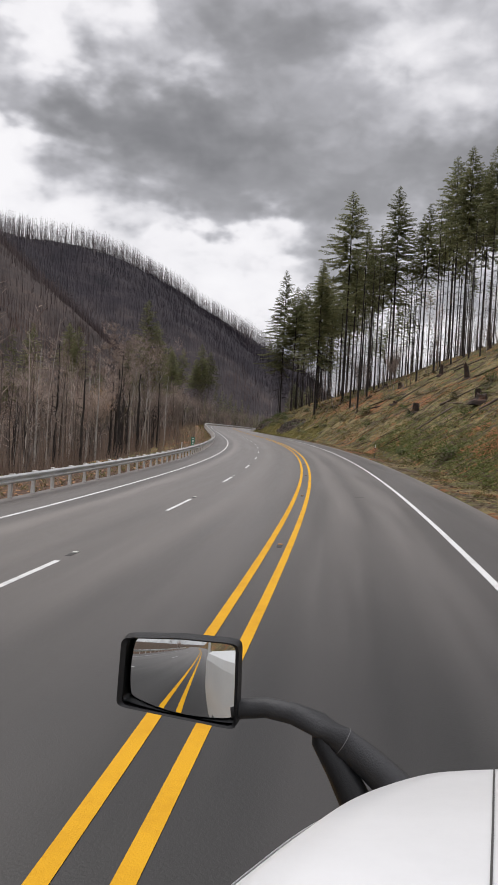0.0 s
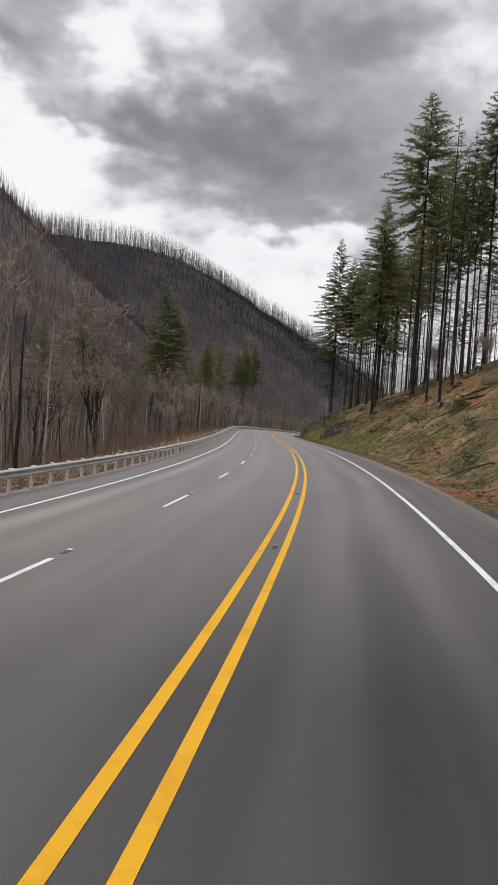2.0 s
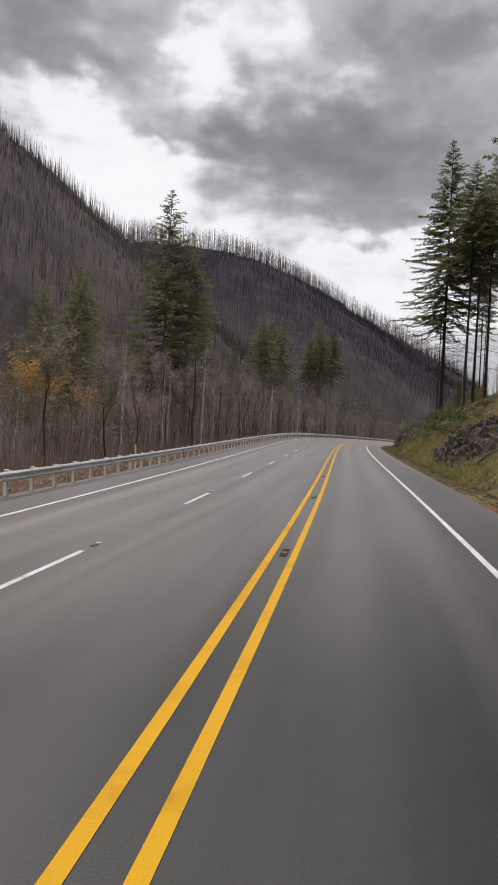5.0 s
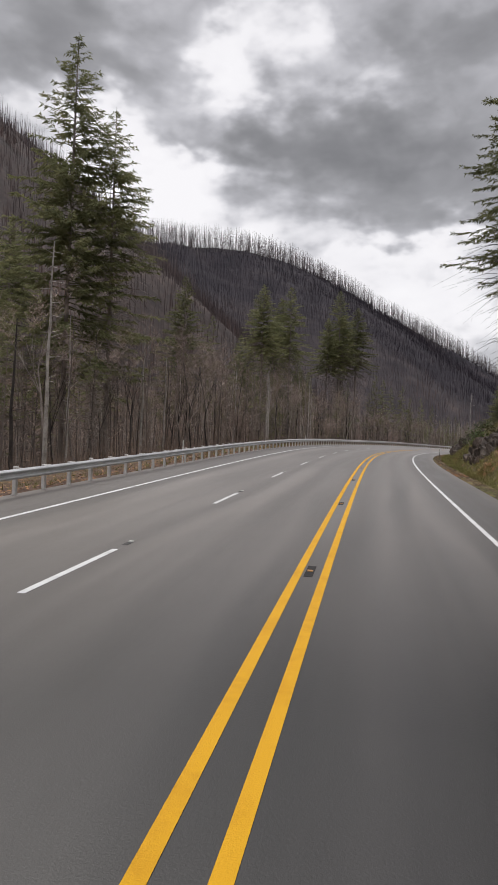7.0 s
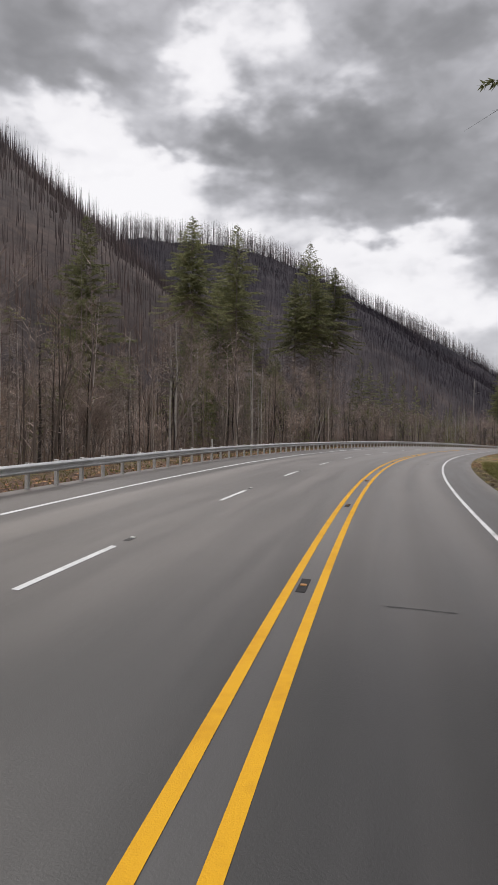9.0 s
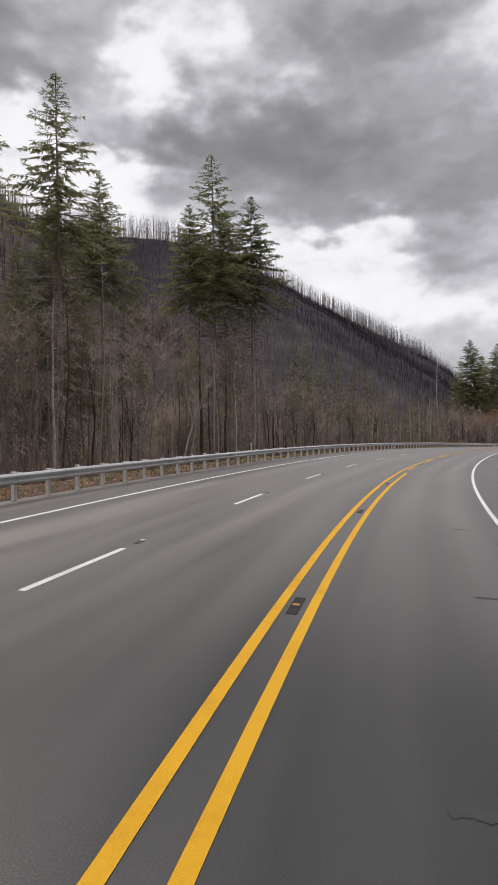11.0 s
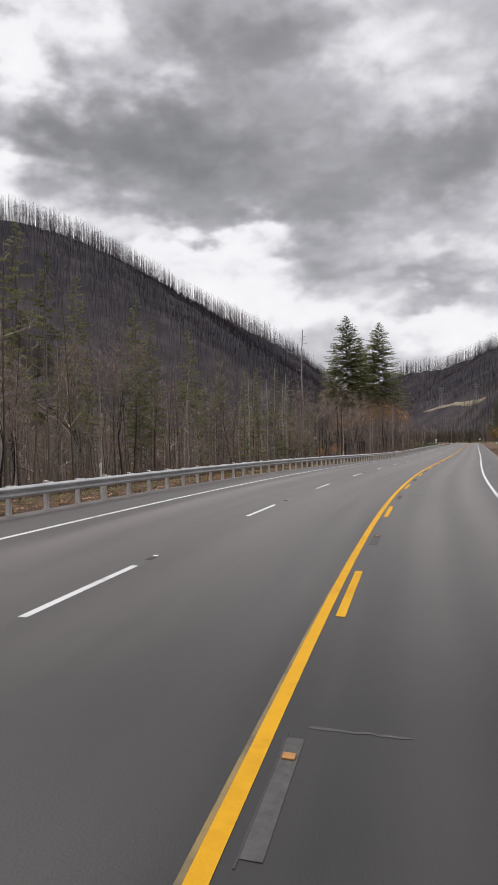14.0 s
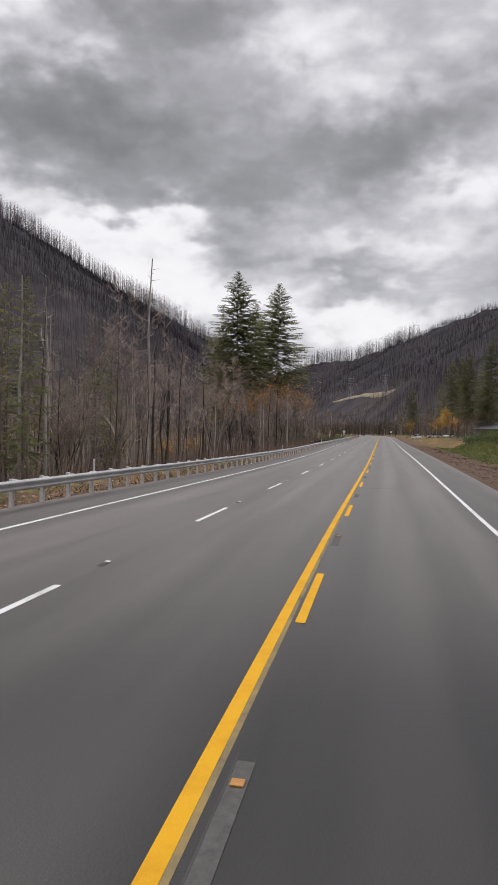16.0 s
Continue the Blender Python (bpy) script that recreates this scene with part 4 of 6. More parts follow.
def woods_spot():
    if rng.random() < 0.66:
        x, y, _ = free_spot(20, 700, -26, 42, 2.0)
    else:
        x, y, _ = on_road(rng.uniform(600, 1000), rng.choice((rng.uniform(22, 150), rng.uniform(22, 150), rng.uniform(-120, -14))))
    return float(x), float(y)


joined_woods(85, woods_spot)


def stem_field(name, label, n, place, low, high, seed, twig_mat=None):
    """Slender upright stems, each with a narrow haze of rising twigs."""
    r = random.Random(seed)
    stems, haze = Shape(), Shape()
    spots = np.array([place(r) for _ in range(n)])
    level = ground_z(spots[:, 0], spots[:, 1])
    for (x, y), z in zip(spots.tolist(), level.tolist()):
        h = r.uniform(low, high)
        if name == "valley_stems":      # lower towards the road
            h = min(h, (8.0 + 0.36 * abs(x - float(np.interp(y, CY, CX)))) * r.uniform(0.75, 1.0))
        foot = Vector((x, y, z - 0.3))
        tip = foot + Vector((r.gauss(0, 0.04) * h, r.gauss(0, 0.04) * h, h))
        mid = foot.lerp(tip, 0.5) + Vector((r.gauss(0, 0.022) * h, r.gauss(0, 0.022) * h, 0))
        rad = 0.02 + h * r.uniform(0.0026, 0.0056)
        stems.tube([foot, mid, tip], [rad, rad * 0.65, 0.012], 3)
        for k in range(22):
            u = r.uniform(0.25, 0.97)
            p = foot.lerp(mid, u * 2) if u < 0.5 else mid.lerp(tip, u * 2 - 1)
            a = r.uniform(0, 6.28)
            long = h * r.uniform(0.06, 0.17) * (1.15 - 0.6 * u)
            d = Vector((math.cos(a), math.sin(a), r.uniform(0.2, 1.5))).normalized()
            q = p + d * long
            haze.sliver(p, q, 0.026)
            m_ = p.lerp(q, 0.5)
            haze.sliver(m_, m_ + (d + Vector((r.uniform(-0.7, 0.7), r.uniform(-0.7, 0.7), 0.3))) * long * 0.5, 0.015)
    tagged(new(name, stems.mesh(name, M_STEM)), label, "woods", kind="stuff")
    tagged(new(name + "_twig", haze.mesh(name + "_twig", twig_mat or M_HAZE)), "fine grey twigs of " + label, "woods", kind="stuff")


M_STEM = snag_material("slender_stems", [(0.0, (0.0425, 0.035, 0.03125)), (0.45, (0.1375, 0.1125, 0.09875)), (0.85, (0.2625, 0.2238, 0.1988)), (1.0, (0.55, 0.5, 0.4562))])
M_HAZE = snag_material("twig_haze", [(0.0, (0.15, 0.111, 0.091)), (0.6, (0.32, 0.25, 0.21)), (1.0, (0.56, 0.465, 0.40))])

M_HAZE_DARK = snag_material("dark_twig_haze", [(0.0, (0.075, 0.060, 0.055)), (0.6, (0.13, 0.107, 0.098)), (1.0, (0.22, 0.185, 0.168))])


def left_stems(r):
    while True:
        s_, o_ = r.uniform(25, 720), -15 - abs(r.gauss(0, 1)) * 34
        x, y, _ = on_road(s_, o_)
        if not (-44 < x < -8 and 118 < y < 174 and r.random() < 0.8) and not (385 < s_ < 430 and o_ > -24) and not (150 < y < 228 and -47 < x < -14 and r.random() < 0.85) and not (470 < y < 592 and x > -14 and r.random() < 0.75) and not (o_ > -20 and r.random() < 0.7):
            return float(x), float(y)


def right_stems(r):
    x, y, _ = on_road(r.uniform(585, 1090), 15 + abs(r.gauss(0, 1)) * 50)
    return float(x), float(y)


def yard_stems(r):
    x, y, _ = on_road(r.uniform(560, 800), r.uniform(45, 170))
    return float(x), float(y)


def bank_stems(r):
    x, y, _ = on_road(r.uniform(115, 300), r.uniform(19, 66))
    return float(x), float(y)


stem_field("valley_stems", "slender bare stems below the road", 2200, left_stems, 8, 21, 21)
stem_field("roadside_stems", "bare saplings on the flat beyond the curve", 1500, right_stems, 5, 14, 22, M_HAZE_DARK)
stem_field("yard_woods", "tall bare trees behind the roadside yard", 420, yard_stems, 10, 24, 24, M_HAZE_DARK)
stem_field("bank_stems", "thin bare saplings under the firs", 360, bank_stems, 3, 11, 23)


def thicket_stems(r):
    x, y, _ = on_road(r.uniform(84, 165), r.uniform(38, 84))
    return float(x), float(y)


stem_field("bank_thicket", "scorched thicket of thin stems high on the bank", 650, thicket_stems, 3, 12, 25, M_HAZE_DARK)
for k in range(58):
    x, y, _ = on_road(rng.uniform(92, 190), rng.uniform(34, 88))
    plant(FIR_BURNT[k % 3], float(x), float(y), rng.uniform(0.6, 0.95))
FIR_YOUNG = [make_fir(26, 0.34, 3.8, 84, 70, "slender olive-green young fir among bare trees", 0.6, "young firs"),
             make_fir(20, 0.16, 3.2, 60, 20, "small olive-green fir among bare trees", 0.6, "young firs")]
plant(FIR_VALLEY[2], 80.6, 547.0, 0.56)
for s_, o_, k in ((398, -34, 1.0), (405, -42, 1.15), (412, -37, 0.95), (420, -46, 1.2), (428, -36, 0.9), (436, -42, 1.1), (446, -38, 0.95), (455, -48, 1.15), (350, -40, 1.1), (362, -46, 1.2), (374, -38, 1.0), (466, -40, 0.9)):
    x, y, _ = on_road(s_, o_)
    plant(FIR_YOUNG[s_ % 2], float(x), float(y), k)
for s_, o_, k in ((432, -19, 0.62), (437, -22, 0.75), (427, -23, 0.7), (442, -26, 0.85), (447, -20, 0.55), (421, -20, 0.6), (300, -24, 0.8), (308, -28, 0.9), (333, -22, 0.7)):
    x, y, _ = on_road(s_, o_)
    plant(FIR_YOUNG[1], float(x), float(y), k)
for k in range(104):
    if k < 66:
        s_, o_ = rng.uniform(110, 560), -30 - abs(rng.gauss(0, 1)) * 30
    else:
        s_, o_ = rng.uniform(580, 960), rng.uniform(30, 150)
    x, y, _ = on_road(s_, o_)
    if not (-48 < x < -8 and 118 < y < 230):
        plant(rng.choice(FIR_YOUNG), float(x), float(y), rng.uniform(0.7, 1.15) * (0.8 if y > 380 and k < 66 else 1.0))


def make_leafy(height, label, mat, count, size, low=0.58):
    wood, twigs = bare_meshes(height, 2, 0.5, 0.15, 3, 1.0)
    leaves = Shape()
    tips = [v for v in twigs.v if v.z > height * low]
    for _ in range(count):
        leaf_cloud(leaves, 5, rng.choice(tips), (0.5, 0.5, 0.4), size)
    return tree_kind("autumn_tree", label, "tree", "autumn trees", [("trunk", wood.mesh("autumn_wood", M_BARK), ""), ("crown", twigs.mesh("autumn_twigs", M_TWIG), ""), ("foliage", leaves.mesh("autumn_leaves", mat), "thin remaining leaves")])


GOLD = make_leafy(9, "small tree with golden autumn leaves", M_GOLD, 120, 0.2)
RUST = make_leafy(7, "low tree with rust-brown autumn leaves", M_RUST, 160, 0.2)
for x, y, k in [(-44.7, 205.8, 1.85), (-46.8, 229.0, 1.5), (33.0, 562.0, 2.1), (40.0, 566.0, 2.3), (46.0, 576.0, 2.2), (36.0, 572.0, 2.4), (50.0, 590.0, 2.0), (27.0, 556.0, 1.9), (13.0, 470.0, 0.6), (16.0, 478.0, 0.6)]:
    plant(GOLD, x, y, k)
for x, y, k in [(-40.0, 212.0, 0.8), (-31.0, 300.0, 0.6), (-26.0, 318.0, 0.55), (-34.0, 330.0, 0.7), (-30.0, 352.0, 0.6), (-8.0, 468.0, 0.9), (-14.0, 452.0, 1.0), (-48.0, 345.0, 0.9), (-42.0, 376.0, 0.9)]:
    plant(RUST, x, y, k)


# --- woods too many to count: brush under the trees and burnt forest on the mountains
def brush_field():
    w = Shape()
    ss = np.array([rng.uniform(20, 660) for _ in range(15000)])
    oo = np.array([-12.6 - abs(rng.gauss(0, 1)) * (12 if k % 2 else 34) for k in range(15000)])
    spots = on_road(ss, oo)
    level = ground_z(spots[:, 0], spots[:, 1])
    for (x, y, _), z, o_ in zip(spots.tolist(), level.tolist(), oo.tolist()):
        h = rng.uniform(0.8, 4.6) * (0.45 if o_ > -17 else 1)
        p = Vector((float(x), float(y), z - 0.1))
        for _ in range(3):
            w.sliver(p + any_side() * 0.2, p + Vector((rng.gauss(0, 0.16) * h, rng.gauss(0, 0.16) * h, h * rng.uniform(0.6, 1))), 0.02)
    ob = new("brush", w.mesh("brush", M_BRUSH_SHADED))
    return tagged(ob, "dense bare brush and saplings under the valley trees", "brush", kind="stuff")


brush_field()


def snag_field(name, n, place, tall, label, seed, low=None, mat=None, feather=3):
    """Thin dead trunks with a few stubs, scattered over a mountainside."""
    r = random.Random(seed)
    v, f = [], []
    spots = np.array([place(r) for _ in range(n * (1 if low is None else 3))])
    level = ground_z(spots[:, 0], spots[:, 1])
    if name == "east_slope_snags":      # the power-line strip is cleared
        spots = spots[~((spots[:, 0] > strip_x(spots[:, 1]) - 48) & (spots[:, 0] < strip_x(spots[:, 1]) + 14) & (spots[:, 1] > 1200) & (spots[:, 1] < 1520))]
        level = ground_z(spots[:, 0], spots[:, 1])
    if low is not None:
        keep = level > np.interp(station_of(spots[:, 1]), S, CZ) + low
        spots, level = spots[keep][:n], level[keep][:n]
    if name == "spur_slope_snags":      # thin along the low end of the spur's crest
        low_end = [(a, b, 0.0) for a, b, _ in NEAR_CREST[:2]]
        drop = (tent(spots[:, 0], spots[:, 1], low_end, 1.0) > -70) & np.array([r.random() < 0.8 for _ in range(len(spots))])
        spots, level = spots[~drop], level[~drop]
    for (x, y), z in zip(spots.tolist(), (level - 1.0).tolist()):
        h = tall * (r.uniform(0.72, 1.06) if feather > 5 else r.uniform(0.55, 1.1))
        wd = (h * 0.0045 + 0.07) * (1.0 if feather > 5 else 1.5)
        lean = (r.gauss(0, 0.015) * h, r.gauss(0, 0.015) * h)
        a = r.uniform(0, 6.28)
        b = len(v)
        for k in range(3):
            v.append((x + wd * math.cos(a + k * 2.094), y + wd * math.sin(a + k * 2.094), z))
        v.append((x + lean[0], y + lean[1], z + h))
        f += [(b, b + 1, b + 3), (b + 1, b + 2, b + 3), (b + 2, b, b + 3)]
        for _ in range(r.randint(feather - 1, feather + 1)):
            u = r.uniform(0.3, 0.97)
            c, reach = r.uniform(0, 6.28), h * 0.085 * (1.15 - u)
            px, py, pz = x + lean[0] * u, y + lean[1] * u, z + h * u
            b = len(v)
            v += [(px, py, pz), (px, py, pz + 0.014 * h), (px + reach * math.cos(c), py + reach * math.sin(c), pz - reach * 0.2)]
            f.append((b, b + 1, b + 2))
    ob = mesh_object(name, v, f, mat or M_SNAG)
    return tagged(ob, label, "burnt forest", kind="stuff")


def along(crest, spread_, fall=0.0):
    total = [math.dist(a[:2], b[:2]) for a, b in zip(crest, crest[1:])]

    def place(r):
        i = r.choices(range(len(total)), total)[0]
        u = r.random()
        a, b = crest[i], crest[i + 1]
        x, y = a[0] + (b[0] - a[0]) * u, a[1] + (b[1] - a[1]) * u
        c = r.uniform(0, 6.28)
        d = abs(r.gauss(0, 1)) * spread_
        return x + d * math.cos(c), y + d * math.sin(c)
    return place


def over(x0, x1, y0, y1):
    def place(r):
        return r.uniform(x0, x1), r.uniform(y0, y1)
    return place


snag_field("ridge_snags", 4600, along(FAR_CREST[2:], 20), 54, "grey burnt snags standing along the mountain skyline", 1, None, M_SNAG_PALE, 12)
snag_field("spur_snags", 4600, along(NEAR_CREST[1:4], 24), 13, "burnt snags along the near spur", 2, None, M_SNAG_PALE, 9)
snag_field("east_snags", 900, along(EAST_CREST[1:5], 16), 33, "tall burnt snags along the eastern hilltop", 3, None, M_SNAG_PALE, 10)
snag_field("hill_foot_woods", 5200, over(60, 330, 800, 1330), 13, "olive and grey-brown woods along the foot of the eastern hill", 8, None, snag_material("olive_foot_woods", [(0.0, (0.045, 0.044, 0.028)), (0.4, (0.075, 0.068, 0.045)), (0.7, (0.105, 0.085, 0.066)), (1.0, (0.16, 0.135, 0.11))], 0.5), 9)
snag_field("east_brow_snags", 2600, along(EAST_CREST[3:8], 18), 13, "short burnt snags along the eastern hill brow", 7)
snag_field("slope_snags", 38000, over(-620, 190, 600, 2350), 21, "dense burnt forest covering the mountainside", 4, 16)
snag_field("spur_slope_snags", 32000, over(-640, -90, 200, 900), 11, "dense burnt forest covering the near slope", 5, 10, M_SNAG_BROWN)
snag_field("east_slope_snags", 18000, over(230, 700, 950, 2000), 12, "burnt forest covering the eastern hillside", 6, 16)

# ================= guardrail =================


def box_mesh(name, size, mat, bevel=0.0, centre=(0, 0, 0)):
    bm = bmesh.new()
    bmesh.ops.create_cube(bm, size=1.0, matrix=Matrix.Translation(centre) @ Matrix.Diagonal((*size, 1)))
    if bevel:
        bmesh.ops.bevel(bm, geom=bm.edges[:], offset=bevel, segments=1, affect="EDGES")
    me = bpy.data.meshes.new(name)
    bm.to_mesh(me)
    bm.free()
    me.materials.append(mat)
    return me


def road_pose(s, off, h=0.0):
    x, y, z = on_road(s, off, h)
    return pose(float(x), float(y), float(z), 0, 0, math.degrees(float(np.interp(s, S, HD))))


RAIL0, RAIL1 = -60.0, 648.0
guardrail = thing("guardrail", "weathered galvanised steel W-beam guardrail on pale posts", "guardrail")
W_BEAM = [(-9.425, 0.472), (-9.42, 0.475), (-9.337, 0.522), (-9.333, 0.54), (-9.337, 0.558), (-9.412, 0.615), (-9.416, 0.63), (-9.412, 0.645), (-9.337, 0.702), (-9.333, 0.72), (-9.34, 0.738), (-9.42, 0.790), (-9.427, 0.786), (-9.35, 0.734)]
s_ = RAIL0
while s_ < RAIL1:
    ribbon("rail_panel", s_, min(RAIL1, s_ + 7.66), [(o + 0.0, h) for o, h in W_BEAM], M_GALV, guardrail, step=1.9)
    s_ += 7.62
post_mesh = box_mesh("post", (0.115, 0.15, 1.62), M_POST, 0.012, (0, 0, 0.0))
block_mesh = box_mesh("block", (0.12, 0.14, 0.34), M_POST, 0.01, (0, 0, 0))
count, far_v, far_f = 0, [], []
s_ = RAIL0 + 0.95
while s_ < RAIL1:
    m = road_pose(s_, -9.60)
    if 0 <= s_ < 570 and count < 300:
        p = new("post", post_mesh)
        p.parent, p.matrix_basis = guardrail, m @ pose(rng.uniform(-0.01, 0.01), 0, rng.uniform(-0.02, 0.03), rng.uniform(-1.5, 1.5), rng.uniform(-1.5, 1.5), 0)
        b = new("block", block_mesh)
        b.parent, b.matrix_basis = guardrail, road_pose(s_, -9.48, 0.63)
        count += 1
    else:
        base = len(far_v)
        far_v += [tuple(m @ v.co) for v in post_mesh.vertices]
        far_f += [tuple(base + i for i in poly.vertices) for poly in post_mesh.polygons]
    s_ += 1.905
tagged(mesh_object("far_posts", far_v, far_f, M_POST, guardrail), kind="stuff")

# delineator posts behind the rail
M_DELIN = surface("white_plastic_post", [(0.55, 0.54, 0.52), (0.75, 0.74, 0.72)], 0.6, 3.0, bump=0.05)
M_REFLECT = surface("pale_reflector", [(0.55, 0.55, 0.5), (0.7, 0.7, 0.66)], 0.35, 5.0, bump=0.05)


def delineator(s, off, tall, label, lean=0.0):
    ob = thing("delineator_post", label, "road marker", "delineator posts", road_pose(s, off) @ pose(0, 0, 0, 0, lean, 0))
    a = new("stake", box_mesh("stake", (0.075, 0.03, tall + 0.3), M_DELIN, 0.008, (0, 0, tall / 2 - 0.15)))
    a.parent = ob
    b = new("reflector", box_mesh("reflector", (0.085, 0.012, 0.14), M_REFLECT, 0.004, (0, -0.022, tall - 0.12)))
    b.parent = ob
    return ob


for s_ in (12, 58, 108, 160, 212, 264, 316, 368, 420, 472, 524, 576):
    delineator(s_, -9.9, 1.22, "white plastic delineator post behind the guardrail", rng.uniform(-3, 3))

# roadside marker on the right verge: thin dark stake with a white paddle
M_DARK = surface("dark_steel", [(0.03, 0.03, 0.03), (0.07, 0.065, 0.06)], 0.6, 4.0, bump=0.1)
for s_, off, lean in ((66.0, 6.9, 1.0), (262.0, 6.9, -1.0)):
    ob = thing("verge_marker", "thin dark stake with a white reflector paddle", "road marker", "verge markers", road_pose(s_, off, -0.2) @ pose(0, 0, 0, 0, lean, 0))
    new("stake", box_mesh("stake", (0.045, 0.03, 1.5), M_DARK, 0.006, (0, 0, 0.7))).parent = ob
    new("paddle", box_mesh("paddle", (0.11, 0.015, 0.30), M_REFLECT, 0.004, (0, -0.024, 1.30))).parent = ob
ob = thing("survey_stake", "leaning pale wooden survey stake on the verge", "stake", "", road_pose(125.0, 6.7, -0.2) @ pose(0, 0, 0, 4, 14, 0))
new("stake", box_mesh("stake", (0.06, 0.04, 1.5), M_SLASH, 0.006, (0, 0, 0.7))).parent = ob

# green mile marker behind the rail, its figures as plain bars
M_SIGN_GREEN = surface("green_sign_sheet", [(0.02, 0.16, 0.10), (0.03, 0.20, 0.125)], 0.45, 2.0, bump=0.03)
M_SIGN_WHITE = surface("white_sign_sheet", [(0.62, 0.62, 0.61), (0.78, 0.78, 0.77)], 0.45, 2.0, bump=0.03)
mile = thing("mile_marker", "small green milepost sign with white bars behind the guardrail", "road sign", "", road_pose(67.7, -10.05))
new("sign_post", box_mesh("sign_post", (0.06, 0.05, 2.0), M_GALV, 0.005, (0, 0, 0.45))).parent = mile
plate = new("sign_plate", box_mesh("sign_plate", (0.32, 0.012, 0.82), M_SIGN_GREEN, 0.004, (0, -0.034, 1.05)))
plate.parent = mile
for k, (w, h) in enumerate(((0.22, 0.07), (0.13, 0.15), (0.13, 0.15))):
    bar = new("bar", box_mesh("bar", (w, 0.004, h), M_SIGN_WHITE, 0, (0, -0.0425, 1.34 - 0.24 * k)))
    bar.parent = plate

# distant white sign past the end of the curve
far_sign = thing("road_sign", "white road sign with a smaller plate on a grey post", "road sign", "", road_pose(622, -11.0))
new("sign_post", box_mesh("sign_post", (0.09, 0.08, 3.4), M_GALV, 0.006, (0, 0, 1.2))).parent = far_sign
bm = bmesh.new()
bmesh.ops.create_cone(bm, cap_ends=True, segments=8, radius1=0.5, radius2=0.5, depth=0.02, matrix=Matrix.Translation((0, -0.06, 2.5)) @ pose(0, 0, 0, 90, 0, 22.5))
part("sign_plate", bm, M_SIGN_WHITE, far_sign)
new("lower_plate", box_mesh("lower_plate", (0.6, 0.02, 0.4), M_SIGN_WHITE, 0.004, (0, -0.06, 1.7))).parent = far_sign

end_sign = thing("road_sign", "small white board on a post beyond the far bend", "road sign", "", road_pose(742, 5.2))
new("sign_post", box_mesh("sign_post", (0.09, 0.08, 3.0), M_GALV, 0.006, (0, 0, 1.0))).parent = end_sign
new("sign_plate", box_mesh("sign_plate", (0.9, 0.03, 0.8), M_SIGN_WHITE, 0.006, (0, -0.06, 2.5))).parent = end_sign

# ================= marks in the road =================
M_GROOVE = surface("dark_groove", [(0.042, 0.040, 0.038), (0.065, 0.062, 0.059)], 0.8, 6.0, bump=0.2)
M_AMBER = surface("amber_reflector", [(0.34, 0.15, 0.04), (0.48, 0.24, 0.07)], 0.4, 8.0, bump=0.05)
M_SLOT = surface("sealed_slot", [(0.045, 0.043, 0.041), (0.10, 0.096, 0.091)], 0.75, 9.0, bump=0.2)
M_RECESS = surface("dark_recess", [(0.010, 0.009, 0.009), (0.026, 0.024, 0.023)], 0.9, 9.0, bump=0.2)
DRIFT = ((130, -0.25), (150, -0.4), (197, -1.9), (209, -2.1), (269, -3.0), (300, -3.3))     # the markers' spacing is a little short of forty feet here
deep_groove = box_mesh("groove", (0.15, 0.95, 0.004), M_RECESS, 0, (0, 0, 0.005))
long_groove = box_mesh("groove", (0.14, 1.7, 0.004), M_SLOT, 0, (0, -0.5, 0.004))
slot_crack = box_mesh("crack", (0.014, 1.9, 0.004), M_GROOVE, 0, (-0.079, -0.5, 0.004))
groove_mesh = box_mesh("groove", (0.11, 0.4, 0.004), M_GROOVE, 0, (0, -0.2, 0.005))
for off, start, mat in ((0.02, 101.2 % 12.19, M_AMBER), (-3.80, 99.9 % 12.19, M_REFLECT)):
    lens = box_mesh("reflector", (0.10, 0.10, 0.018), mat, 0.004, (0, 0, 0.014))
    for k in range(0, 52):
        s_ = start + 12.19 * k
        if off < -1:      # just past the far end of each stroke
            s_ = 12.19 * (k + float(np.interp(12.19 * k, [a for a, b in shift], [b for a, b in shift]))) + (0.9 if s_ < 225 else 1.0 if s_ < 368 else 2.0)
        if off > -1 and s_ > 312:
            s_ = 325.9 + 12.19 * (k - 26)
        elif off > -1:
            s_ += float(np.interp(s_, [a for a, b in DRIFT], [b for a, b in DRIFT]))
        place = off if off < -1 else float(np.interp(s_, [150, 196, 212, 260], [0.015, -0.06, -0.06, -0.005])) if s_ < 312 else float(np.interp(s_, [325, 338, 350, 375, 399], [0.14, 0.13, 0.09, 0.056, 0.012]))
        ob = thing("pavement_marker", "recessed pavement marker with a small reflector" if off < -1 else "recessed amber pavement marker between yellow lines", "road marker", "pavement markers", road_pose(s_, place, 0.0))
        ob.matrix_basis = ob.matrix_basis @ pose(0, 0, 0, math.degrees(math.atan(float(np.interp(s_, ST[:, 0], ST[:, 3])) / 100)), math.degrees(float(np.interp(s_, S, BANK))), 0)
        new("groove", groove_mesh if off < -1 else long_groove if s_ > 312 else deep_groove if s_ > 130 else groove_mesh).parent = ob
        if off > -1 and s_ > 312:
            new("crack", slot_crack).parent = ob
        new("reflector", lens).parent = ob

M_TAR = surface("tar_seam", [(0.022, 0.021, 0.021), (0.045, 0.043, 0.042)], 0.6, 5.0, bump=0.1)
M_PATCH = surface("dull_asphalt_patch", [(0.055, 0.053, 0.051), (0.10, 0.097, 0.094)], 0.8, 1.5, bump=0.2, bump_scale=40)


